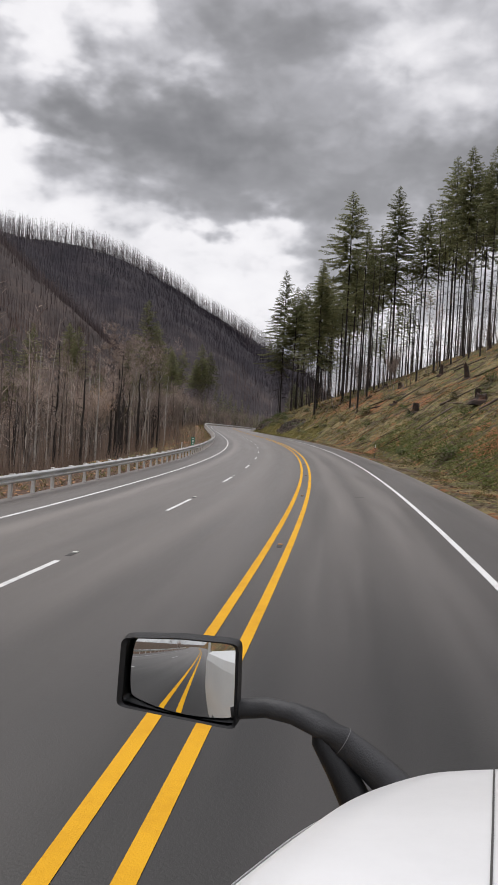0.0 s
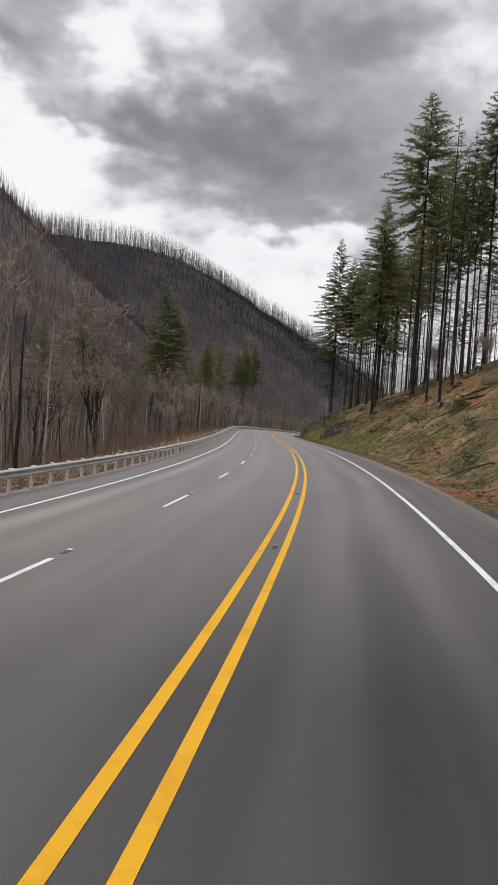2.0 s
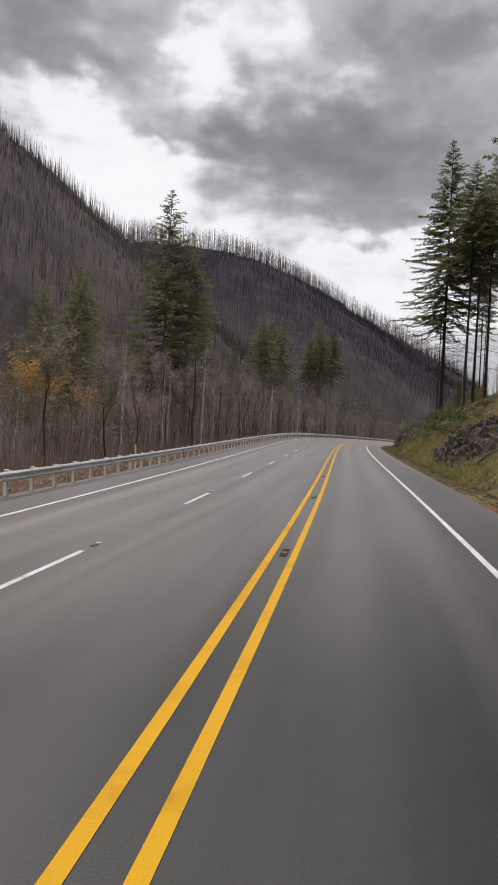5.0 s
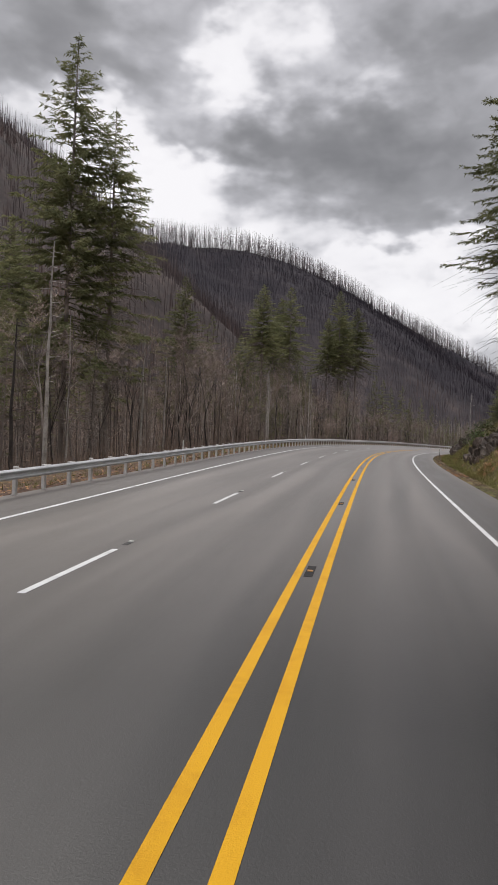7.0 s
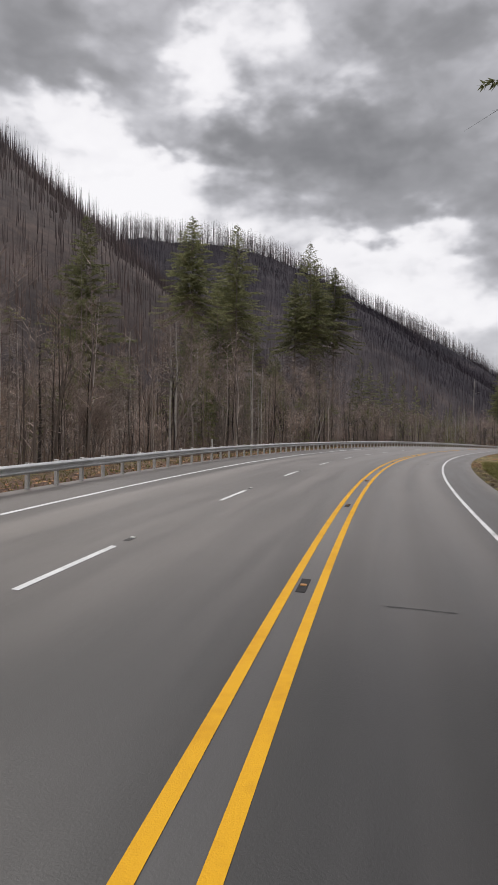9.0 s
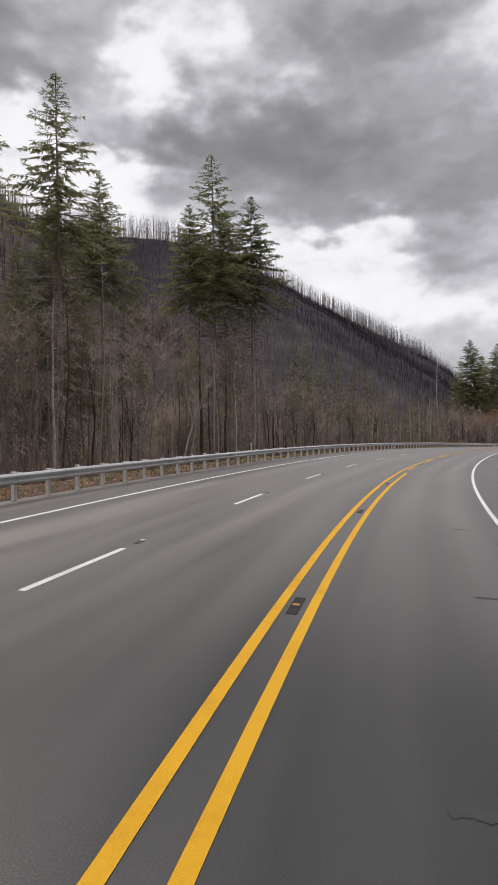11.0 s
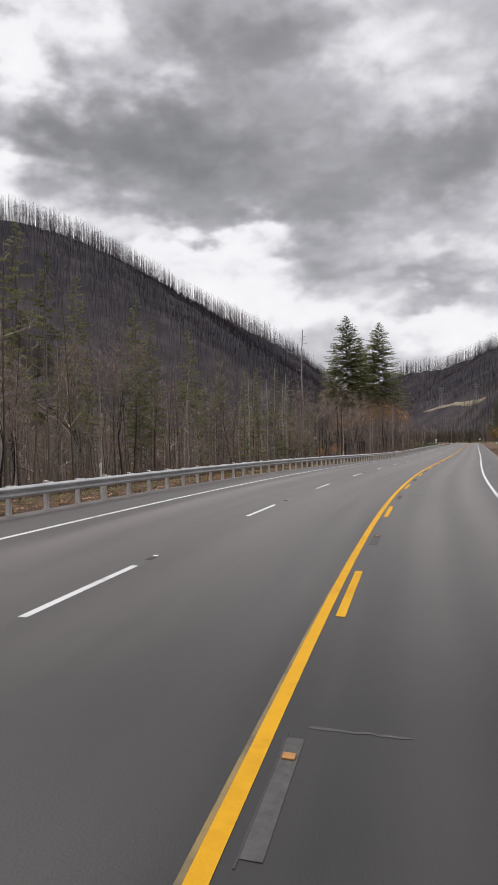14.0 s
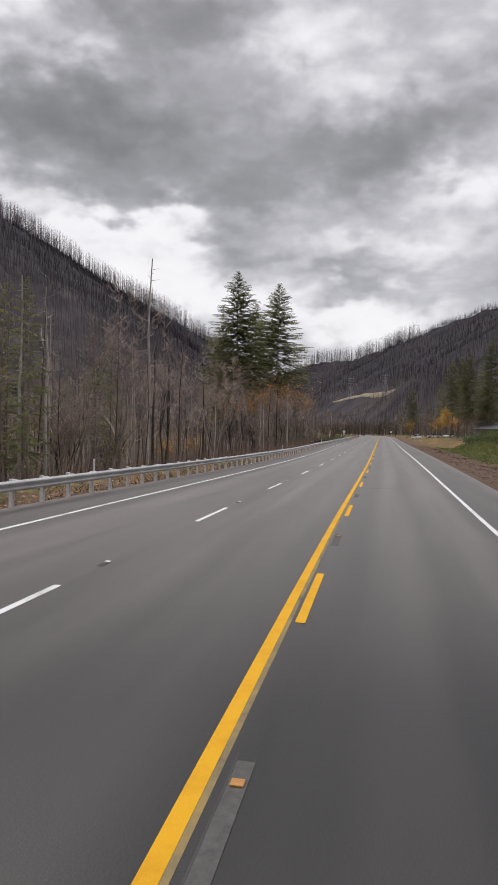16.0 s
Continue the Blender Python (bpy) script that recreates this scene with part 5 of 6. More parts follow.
def seam(s, o0, o1, wide, mat, lift, rnd=rng):
    n = 14
    vs = []
    for i in range(n):
        o = o0 + (o1 - o0) * i / (n - 1)
        d = rnd.uniform(-0.02, 0.02)
        w = wide * rnd.uniform(0.4, 1.0) * (0.3 if i in (0, n - 1) else 1)
        vs += [on_road(s + d - w, o, lift), on_road(s + d + w, o, lift)]
    f = [(2 * i, 2 * i + 1, 2 * i + 3, 2 * i + 2) for i in range(n - 1)]
    tagged(mesh_object("road_crack", vs, f, mat), "dark transverse tar crack in the asphalt" if mat is M_TAR else "pale worn patch in the asphalt", "road crack", kind="structure")


for s_, o0, o1, w in ((105.7, 3.6, 4.3, 0.05), (106.2, 2.13, 2.6, 0.07), (148.7, 3.5, 4.3, 0.05), (290.5, 2.5, 3.0, 0.06), (331.0, 2.0, 2.7, 0.05), (28.0, 2.0, 2.4, 0.08),
                       (180.0, 2.5, 3.3, 0.05), (232.0, 1.2, 2.2, 0.04), (427.0, 0.3, 1.8, 0.05)):
    seam(s_, o0, o1, w, M_TAR, 0.0035)
for s_, o0, o1, w in ((350.9, 0.15, 1.0, 0.035), (375.4, 0.15, 1.05, 0.04)):
    seam(s_, o0, o1, w, M_PATCH, 0.0035)
short_rng = random.Random(41)
for s_, o0, o1, w in ((108.5, 1.75, 2.0, 0.05), (113.9, 1.8, 2.05, 0.06), (282.5, 2.5, 2.9, 0.09), (275.9, 1.7, 2.05, 0.09), (272.1, 0.8, 1.15, 0.09)):
    seam(s_, o0, o1, w, M_TAR, 0.0035, short_rng)

# ================= the bank on the right =================


def on_ground(x, y, sink=0.0):
    return Vector((x, y, float(ground_z(x, y)) - sink))


def slope_turn(x, y):
    """A pose on the ground, tilted with it."""
    e = 0.6
    n = Vector((-(float(ground_z(x + e, y)) - float(ground_z(x - e, y))) / (2 * e), -(float(ground_z(x, y + e)) - float(ground_z(x, y - e))) / (2 * e), 1)).normalized()
    return Matrix.Translation(on_ground(x, y)) @ n.to_track_quat("Z", "Y").to_matrix().to_4x4()


def make_stump(label, tall, wide):
    s = Shape()
    n = 11
    rings = [(-0.3, 1.9), (0.05, 1.45), (0.25, 1.05), (tall * 0.6, 0.88), (tall, 0.8)]
    jag = [rng.uniform(-0.22, 0.25) for _ in range(n)]
    root = [1 + 0.35 * max(0, math.sin(3 * k * 6.283 / n + 0.5)) for k in range(n)]
    for i, (z, r) in enumerate(rings):
        for k in range(n):
            a = 2 * math.pi * k / n
            rr = wide * r * (root[k] if i < 2 else 1) * rng.uniform(0.9, 1.1)
            s.v.append(Vector((rr * math.cos(a), rr * math.sin(a), z + (jag[k] * tall if i == 4 else 0))))
    for i in range(4):
        for k in range(n):
            s.f.append((i * n + k, i * n + (k + 1) % n, (i + 1) * n + (k + 1) % n, (i + 1) * n + k))
    s.v.append(Vector((0, 0, tall * 0.75)))
    for k in range(n):
        s.f.append((4 * n + k, 4 * n + (k + 1) % n, 5 * n))
    return tagged(new("stump", s.mesh("stump", M_STUMP)), label, "stump", "burnt stumps")


STUMPS = [make_stump("charred jagged tree stump on the bank", 1.1, 0.42), make_stump("low burnt stump with spreading roots", 0.7, 0.55), make_stump("tall splintered black stump", 1.7, 0.34)]


def put(model, m, used=set()):
    if model.name not in used:
        used.add(model.name)
        model.matrix_basis = m
        return model
    ob = copy_thing(model, pose(0, 0, 0))
    ob.matrix_basis = m
    return ob


for i, (x, y, k) in enumerate([(21.1, 90.3, 1.0), (22.8, 69.3, 1.1), (29.0, 96.0, 1.1), (24.0, 74.0, 0.9), (22.2, 110.0, 0.7), (31.0, 118.0, 1.0), (27.0, 131.0, 0.8), (23.0, 140.0, 0.7), (36.0, 104.0, 1.0),
                               (33.0, 88.0, 1.1), (28.0, 152.0, 0.8), (40.0, 122.0, 0.9), (19.0, 128.0, 0.5), (44.0, 140.0, 0.9), (22.5, 186.0, 0.7), (26.0, 196.0, 0.8)]):
    put(STUMPS[i % 3], pose(*on_ground(x, y), rng.uniform(-8, 8), rng.uniform(-8, 8), rng.uniform(0, 360)) @ Matrix.Diagonal((k, k, k, 1)))


def make_log(label, length, thick, mat, limbs=3):
    s = Shape()
    pts = [Vector((length * (k / 6 - 0.5), rng.uniform(-0.06, 0.06) * length * 0.2, thick * 0.6 + rng.uniform(-0.02, 0.04))) for k in range(7)]
    s.tube(pts, [thick * (1 - 0.09 * k) for k in range(7)], 7)
    for end in (0, 6):
        b = len(s.v)
        s.f.append(tuple((end * 7 + k) for k in range(7)))
    for _ in range(limbs):
        k = rng.uniform(1.5, 5.5)
        p = pts[int(k)].lerp(pts[int(k) + 1], k - int(k))
        s.tube([p, p + any_side(rng.uniform(0.2, 0.9)) * rng.uniform(0.3, 0.9)], [thick * 0.22, 0.01], 3)
    return tagged(new("fallen_log", s.mesh("fallen_log", mat)), label, "log", "fallen logs")


LOGS = [make_log("charred fallen log lying on the bank", 5.0, 0.17, M_STUMP), make_log("grey weathered fallen log", 6.5, 0.13, M_LOG), make_log("long thin bleached fallen pole", 8.0, 0.07, M_SLASH, 5)]
logs = [(22.2, 125.4, 200, 0), (20.6, 121.0, 196, 0), (19.5, 113.0, 20, 2), (24.0, 118.0, 15, 1), (27.5, 128.0, 25, 1), (17.5, 133.0, 30, 2), (20.0, 140.0, 160, 1), (25.0, 82.0, 60, 1), (30.0, 92.0, 40, 0), (26.0, 101.0, 25, 2), (34.0, 112.0, 30, 1),
        (38.0, 131.0, 20, 1), (16.5, 150.0, 10, 2), (20.0, 160.0, 20, 1), (24.5, 66.0, 80, 1), (31.0, 76.0, 70, 2), (36.0, 84.0, 55, 0), (42.0, 108.0, 40, 1), (18.5, 102.0, 10, 2), (22.5, 96.0, 35, 2), (45.0, 128.0, 30, 1), (19.0, 180.0, 15, 1)]
for x, y, a, k in logs + [(rng.uniform(20, 46), rng.uniform(60, 190), rng.uniform(0, 360), rng.choice((1, 2, 2))) for _ in range(34)]:
    put(LOGS[k], slope_turn(x, y) @ pose(0, 0, -0.03, 0, 0, a + rng.uniform(-12, 12)))


def make_shrub(label, tall, wide, mat, leaves, size, group):
    stems, foliage = Shape(), Shape()
    for _ in range(9):
        d = any_side(rng.uniform(0.9, 2.2)).normalized()
        q = d * tall * rng.uniform(0.7, 1.0)
        stems.tube([Vector((0, 0, -0.1)), q * 0.5 + any_side() * 0.06, q], [0.022, 0.015, 0.006], 3)
        for _ in range(3):
            leaf_cloud(foliage, leaves // 27, q * rng.uniform(0.5, 1.05) + any_side() * wide * 0.22, (wide * 0.42, wide * 0.42, tall * 0.3), size)
    return tree_kind("shrub", label, "shrub", group, [("stem", stems.mesh("shrub_stem", M_TWIG), ""), ("foliage", foliage.mesh("shrub_leaf", mat), "")])


M_YEL = surface("yellow_shrub_leaves", [(0.20, 0.15, 0.03), (0.42, 0.31, 0.05)], 0.7, 1.2, bump=0.1)
M_OLIVE = surface("olive_shrub_leaves", [(0.04, 0.045, 0.018), (0.09, 0.085, 0.03), (0.15, 0.12, 0.05)], 0.75, 1.2, bump=0.1, random_tint=0.3)
SHRUBS = [make_shrub("dense dark green shrub on the bank", 1.5, 1.6, M_SHRUB, 460, 0.16, "bank shrubs"), make_shrub("low olive and brown shrub", 1.0, 1.4, M_OLIVE, 400, 0.15, "bank shrubs"), make_shrub("thin yellow-leaved shrub on the bank", 1.6, 0.9, M_YEL, 260, 0.13, "bank shrubs")]
for x, y, k, i in [(18.4, 118.9, 0.9, 0), (22.9, 112.0, 0.9, 0), (23.0, 150.0, 1.1, 0), (21.6, 163.0, 1.0, 0), (20.2, 164.5, 1.6, 2), (18.2, 160.0, 1.5, 2), (17.0, 176.0, 1.4, 2), (16.0, 120.0, 0.7, 2), (12.2, 206.1, 1.1, 2), (11.0, 205.9, 1.0, 2), (10.7, 161.5, 0.8, 1), (16.0, 86.0, 0.8, 2)] + \
        [(*[float(v) for v in on_road(rng.uniform(195, 285), rng.uniform(9.5, 16))[:2]], rng.uniform(0.7, 1.3), rng.choice((0, 1, 1))) for _ in range(56)] + \
        [(*[float(v) for v in on_road(rng.uniform(50, 195), 9 + abs(rng.gauss(0, 13)))[:2]], rng.uniform(0.4, 1.0), rng.choice((0, 1, 1))) for _ in range(105)] + \
        [(*[float(v) for v in on_road(rng.uniform(436, 508), rng.uniform(13.0, 18.5))[:2]], rng.uniform(0.7, 1.1), 0) for _ in range(46)] + \
        [(*[float(v) for v in on_road(rng.uniform(560, 640), rng.uniform(-14, -11.5))[:2]], rng.uniform(0.8, 1.2), 0) for _ in range(12)] + \
        [(rng.uniform(66, 80), rng.uniform(506, 524), rng.uniform(0.9, 1.5), rng.choice((0, 1))) for _ in range(16)]:
    put(SHRUBS[i], pose(*on_ground(x, y, 0.05), 0, 0, rng.uniform(0, 360)) @ Matrix.Diagonal((k, k, k, 1)))

BUSHY = make_leafy(9, "rounded tree in full golden-olive autumn leaf", surface("olive_gold_leaves", [(0.22, 0.14, 0.035), (0.42, 0.26, 0.05), (0.62, 0.37, 0.06)], 0.7, 0.5, bump=0.1, random_tint=0.4, thin=0.3), 420, 0.26, 0.12)
for s_, off, k in ((700, 11, 0.9), (690, 27, 1.1), (672, 33, 1.3), (655, 37, 1.35), (640, 52, 1.0), (600, 44, 0.9), (690, 46, 1.2)):
    x, y, _ = on_road(s_, off)
    plant(BUSHY, float(x), float(y), k)
for az, far, k in ((-18.9, 300, 0.72), (-20.7, 262, 0.66), (-21.3, 252, 0.85), (-22.2, 240, 1.1), (-22.7, 250, 0.9)):
    plant(BUSHY, 12.9 - far * math.sin(radians(az)), 391.2 + far * math.cos(radians(az)), k)
# olive firs and bare trees along the foot of the eastern hill
for az, far, k in ((-18.3, 340, 0.60), (-19.2, 310, 0.60), (-20.6, 280, 0.56), (-21.3, 320, 0.90), (-22.2, 270, 0.80), (-22.9, 330, 1.0), (-23.6, 260, 0.85), (-24.3, 300, 1.05), (-25.1, 250, 0.95), (-25.8, 320, 1.1)):
    plant(FIR_VALLEY[2] if far % 20 else FIR_YOUNG[0], 12.9 - far * math.sin(radians(az)), 391.2 + far * math.cos(radians(az)), k)


M_COVER = surface("fresh_green_leaves", [(0.062, 0.080, 0.024), (0.125, 0.145, 0.046), (0.21, 0.215, 0.080)], 0.7, 0.8, bump=0.1, thin=0.4, spec=0.2)


def scatter(name, label, category, n, s0, s1, place, draw, mat):
    w = Shape()
    ss = np.array([rng.uniform(s0, s1) for _ in range(n)])
    oo = np.array([place() for _ in range(n)])
    spots = on_road(ss, oo)
    level = ground_z(spots[:, 0], spots[:, 1])
    for (x, y, _), z, o in zip(spots.tolist(), level.tolist(), oo.tolist()):
        draw(w, Vector((x, y, z)), o)
    return tagged(new(name, w.mesh(name, mat)), label, category, kind="stuff")


def tuft(w, p, o):
    h = rng.uniform(0.12, 0.42)
    for _ in range(4):
        w.sliver(p + any_side() * 0.07 - Vector((0, 0, 0.03)), p + Vector((rng.gauss(0, 0.5) * h, rng.gauss(0, 0.5) * h, h * rng.uniform(0.6, 1))), 0.016)


def stick(w, p, o):
    d = any_side(rng.uniform(-0.25, 0.35)).normalized() * rng.uniform(0.15, 1.1)
    w.sliver(p + Vector((0, 0, 0.05)), p + d + Vector((0, 0, 0.08)), rng.uniform(0.01, 0.03))


def chip(w, p, o):
    d = any_side(rng.uniform(-0.1, 0.2)).normalized() * rng.uniform(0.06, 0.4)
    w.sliver(p + Vector((0, 0, 0.03)), p + d + Vector((0, 0, 0.04)), rng.uniform(0.008, 0.02))


def leaflet(w, p, o):
    for _ in range(3):
        d = any_side(rng.uniform(-0.1, 0.8)).normalized()
        w.blade(p + any_side() * 0.2 + Vector((0, 0, rng.uniform(0.02, 0.13))), d, d.cross(Vector((0.1, 0.2, 1))).normalized(), rng.uniform(0.10, 0.24), rng.uniform(0.06, 0.14))


def litter(w, p, o):
    d = any_side(rng.uniform(-0.05, 0.3)).normalized()
    w.blade(p + Vector((0, 0, 0.02)), d, d.cross(Vector((0.2, 0.1, 1))).normalized(), rng.uniform(0.08, 0.2), rng.uniform(0.05, 0.12))


M_MIXED = snag_material("mixed_bank_plants", [(0.0, (0.065, 0.078, 0.023)), (0.35, (0.125, 0.132, 0.042)), (0.6, (0.215, 0.19, 0.075)), (0.75, (0.29, 0.225, 0.11)), (0.88, (0.19, 0.10, 0.055)), (1.0, (0.09, 0.056, 0.038))], 0.45)
M_STRAW = snag_material("straw_and_moss_blades", [(0.0, (0.15, 0.15, 0.040)), (0.4, (0.34, 0.315, 0.095)), (0.7, (0.50, 0.43, 0.19)), (1.0, (0.60, 0.51, 0.28))], 0.3)
M_CLOD = snag_material("earth_clods", [(0.0, (0.04, 0.028, 0.02)), (0.5, (0.11, 0.072, 0.05)), (0.8, (0.26, 0.115, 0.052)), (1.0, (0.24, 0.20, 0.16))], 0.4)


def clump(w, p, o):
    """A tuft of fine blades; tufts gather in patches."""
    if noise.noise(p * 0.35) < -0.05:
        return
    h = rng.uniform(0.12, 0.42)
    for _ in range(7):
        w.sliver(p + any_side() * rng.uniform(0, 0.22) - Vector((0, 0, 0.03)), p + Vector((rng.gauss(0, 0.7) * h, rng.gauss(0, 0.7) * h, h * rng.uniform(0.4, 1))), rng.uniform(0.008, 0.02))


def limb(w, p, o):
    """A broken branch lying on the slope, mostly along it."""
    a = rng.gauss(1.45, 1.2)
    d = Vector((math.cos(a), math.sin(a), 0)) * rng.uniform(0.6, 2.8)
    q = p + d
    q.z = float(ground_z(q.x, q.y)) + rng.uniform(0.02, 0.35)
    r = rng.uniform(0.02, 0.06)
    m_ = p.lerp(q, 0.5) + Vector((rng.uniform(-0.1, 0.1), rng.uniform(-0.1, 0.1), rng.uniform(0.0, 0.12)))
    w.tube([p + Vector((0, 0, 0.04)), m_, q], [r, r * 0.8, r * 0.3], 4)


def clod(w, p, o):
    r = rng.uniform(0.03, 0.13)
    base = len(w.v)
    n_ = 6
    for i in range(n_):
        a = 6.283 * i / n_
        w.v.append(p + Vector((math.cos(a) * r * rng.uniform(0.7, 1.2), math.sin(a) * r * rng.uniform(0.7, 1.2), -0.05)))
    for i in range(n_):
        a = 6.283 * (i + 0.5) / n_
        w.v.append(p + Vector((math.cos(a) * r * rng.uniform(0.4, 0.8), math.sin(a) * r * rng.uniform(0.4, 0.8), r * rng.uniform(0.35, 0.8))))
    w.f += [(base + i, base + (i + 1) % n_, base + n_ + (i + 1) % n_, base + n_ + i) for i in range(n_)] + [tuple(base + n_ + i for i in range(n_))]


scatter("bank_grass", "olive, straw and brown grass tufts on the cut bank", "grass", 24000, 18, 290, lambda: 7.2 + abs(rng.gauss(0, 12)), clump, M_MIXED)
scatter("bank_limbs", "dark and bleached limbs strewn over the logged bank", "branches", 320, 30, 210, lambda: 8.5 + abs(rng.gauss(0, 16)), limb, snag_material("strewn_limbs", [(0.0, (0.025, 0.019, 0.016)), (0.6, (0.09, 0.068, 0.052)), (0.9, (0.25, 0.19, 0.14)), (1.0, (0.36, 0.29, 0.22))]))
scatter("bank_clods", "dark clods and stones in the cut bank", "stones", 2500, 20, 290, lambda: 7.0 + abs(rng.gauss(0, 11)), clod, M_CLOD)
scatter("foot_straw", "pale straw and moss at the foot of the bank", "grass", 13500, 128, 215, lambda: 7.6 + abs(rng.gauss(0, 3.0)), clump, M_STRAW)
scatter("bank_slash", "scattered broken branches on the logged bank", "branches", 2600, 25, 215, lambda: 6.9 + abs(rng.gauss(0, 15)), stick, M_SLASH)
scatter("green_groundcover", "bright green low leaves at the foot of the bank", "plants", 6500, 20, 84, lambda: 9.3 + abs(rng.gauss(0, 2.8)), leaflet, M_COVER)
scatter("verge_grass", "yellow-green grass along the foot of the bank", "grass", 9000, 165, 300, lambda: 7.2 + abs(rng.gauss(0, 2.6)), tuft, surface("verge_grass_blades", [(0.12, 0.13, 0.035), (0.30, 0.27, 0.10)], 0.85, 0.5, bump=0.1))
scatter("leaf_litter", "orange-brown fallen leaves behind the guardrail", "leaves", 24000, 0, 470, lambda: -9.8 - abs(rng.gauss(0, 1.7)), litter, surface("fallen_leaves", [(0.13, 0.062, 0.030), (0.35, 0.175, 0.075), (0.50, 0.31, 0.15)], 0.85, 0.8, bump=0.05, spread=(0.35, 0.65)))
scatter("left_verge_grass", "thin pale grass behind the guardrail posts", "grass", 2500, 0, 460, lambda: -9.9 - abs(rng.gauss(0, 1.4)), tuft, M_GRASS)
scatter("roadside_debris", "bark chips and twigs along the pavement edge", "debris", 7000, 20, 300, lambda: 6.3 + abs(rng.gauss(0, 0.7)), chip, M_SLASH)
scatter("yard_debris", "bark chips and dead leaves on the bare roadside soil", "debris", 6000, 405, 540, lambda: 6.4 + abs(rng.gauss(0, 3.0)), chip, M_SLASH)
scatter("yard_branches", "dark broken branches on the roadside soil", "branches", 500, 415, 520, lambda: 8.0 + abs(rng.gauss(0, 2.5)), stick, M_STUMP)
scatter("berm_groundcover", "green ground plants on the low roadside berm", "plants", 13000, 424, 512, lambda: 10.0 + abs(rng.gauss(0, 4.0)), leaflet, M_COVER)


def rock_face(s0, s1, tall, foot, seed):
    """A broken dark outcrop standing out of the cut."""
    n, m = int((s1 - s0) * 6.0), 34
    v = []
    for i in range(n):
        s = s0 + (s1 - s0) * i / (n - 1)
        taper = min(1.0, 4 * i / (n - 1), 4 * (1 - i / (n - 1))) ** 0.6
        for j in range(m):
            u = j / (m - 1)
            x, y, z = on_road(s, foot + 0.2 + u * (2.6 + tall * 0.55) + (1 - taper) * 1.2)
            lump = noise.fractal(Vector((s * 0.6, u * tall * 0.9, seed)), 0.55, 2.1, 7)
            step = noise.cell(Vector((s * 1.1 + lump, u * 6.0 + lump, seed))) * 0.35
            g0 = float(ground_z(x, y))
            out = taper * (0.40 * math.sin(math.pi * min(1, u * 1.15)) + 0.55 * lump + step * 0.55) - (0.35 if j in (0, m - 1) else 0.0) - 0.25 * (1 - taper)
            a = float(np.interp(s, S, HD))
            v.append((float(x) - math.cos(a) * out * 0.8, float(y) - math.sin(a) * out * 0.8, g0 + out * 0.9))
    f = [(i * m + j, i * m + j + 1, (i + 1) * m + j + 1, (i + 1) * m + j) for i in range(n - 1) for j in range(m - 1)]
    return tagged(mesh_object("rock_outcrop", v, f, M_ROCK), "dark broken rock outcrop in the cut bank", "rock", "rock outcrops")


rock_face(166, 190, 5.0, 8.0, 1.0)
rock_face(228, 244, 3.6, 8.2, 5.0)
rock_face(262, 276, 3.0, 8.2, 9.0)

# ================= far right: yard with parked vehicles =================
M_CARW = surface("white_car_paint", [(0.66, 0.66, 0.66), (0.76, 0.76, 0.76)], 0.35, 1.0, bump=0.0, spec=0.5)
M_GLASS_DARK = surface("dark_window_glass", [(0.015, 0.017, 0.02), (0.03, 0.033, 0.036)], 0.12, 1.0, bump=0.0, spec=0.6)
M_TYRE = surface("black_tyre_rubber", [(0.018, 0.018, 0.018), (0.035, 0.035, 0.034)], 0.85, 6.0, bump=0.2)
M_RIM = surface("grey_wheel_rim", [(0.25, 0.25, 0.25), (0.42, 0.42, 0.42)], 0.4, 3.0, bump=0.05, metal=0.6)


def outline_solid(points, half, taper=0.0, bevel=0.03):
    """A side outline (y, z) drawn out to both sides."""
    bm = bmesh.new()
    lo = min(z for _, z in points)
    hi = max(z for _, z in points)
    rows = []
    for sx in (-1, 1):
        rows.append([bm.verts.new((sx * half * (1 - taper * (z - lo) / max(hi - lo, 0.01)), y, z)) for y, z in points])
    bm.faces.new(rows[0])
    bm.faces.new(list(reversed(rows[1])))
    n = len(points)
    for k in range(n):
        bm.faces.new((rows[0][k], rows[1][k], rows[1][(k + 1) % n], rows[0][(k + 1) % n]))
    bmesh.ops.recalc_face_normals(bm, faces=bm.faces)
    if bevel:
        bmesh.ops.bevel(bm, geom=bm.edges[:], offset=bevel, segments=2, affect="EDGES")
    return bm


def wheel(parent, x, y, r, wide):
    bm = bmesh.new()
    bmesh.ops.create_cone(bm, cap_ends=True, segments=22, radius1=r, radius2=r, depth=wide, matrix=Matrix.Translation((x, y, r)) @ pose(0, 0, 0, 0, 90, 0))
    bmesh.ops.bevel(bm, geom=[e for e in bm.edges if len(e.link_faces) == 2 and abs(e.calc_face_angle(0)) > 1], offset=0.04, segments=2, affect="EDGES")
    w = part("wheel", bm, M_TYRE, parent)
    bm = bmesh.new()
    side = 1 if x > 0 else -1
    bmesh.ops.create_cone(bm, cap_ends=True, segments=18, radius1=r * 0.58, radius2=r * 0.5, depth=0.05, matrix=Matrix.Translation((x + side * (wide / 2 + 0.005), y, r)) @ pose(0, 0, 0, 0, 90 * side, 0))
    part("rim", bm, M_RIM, w)


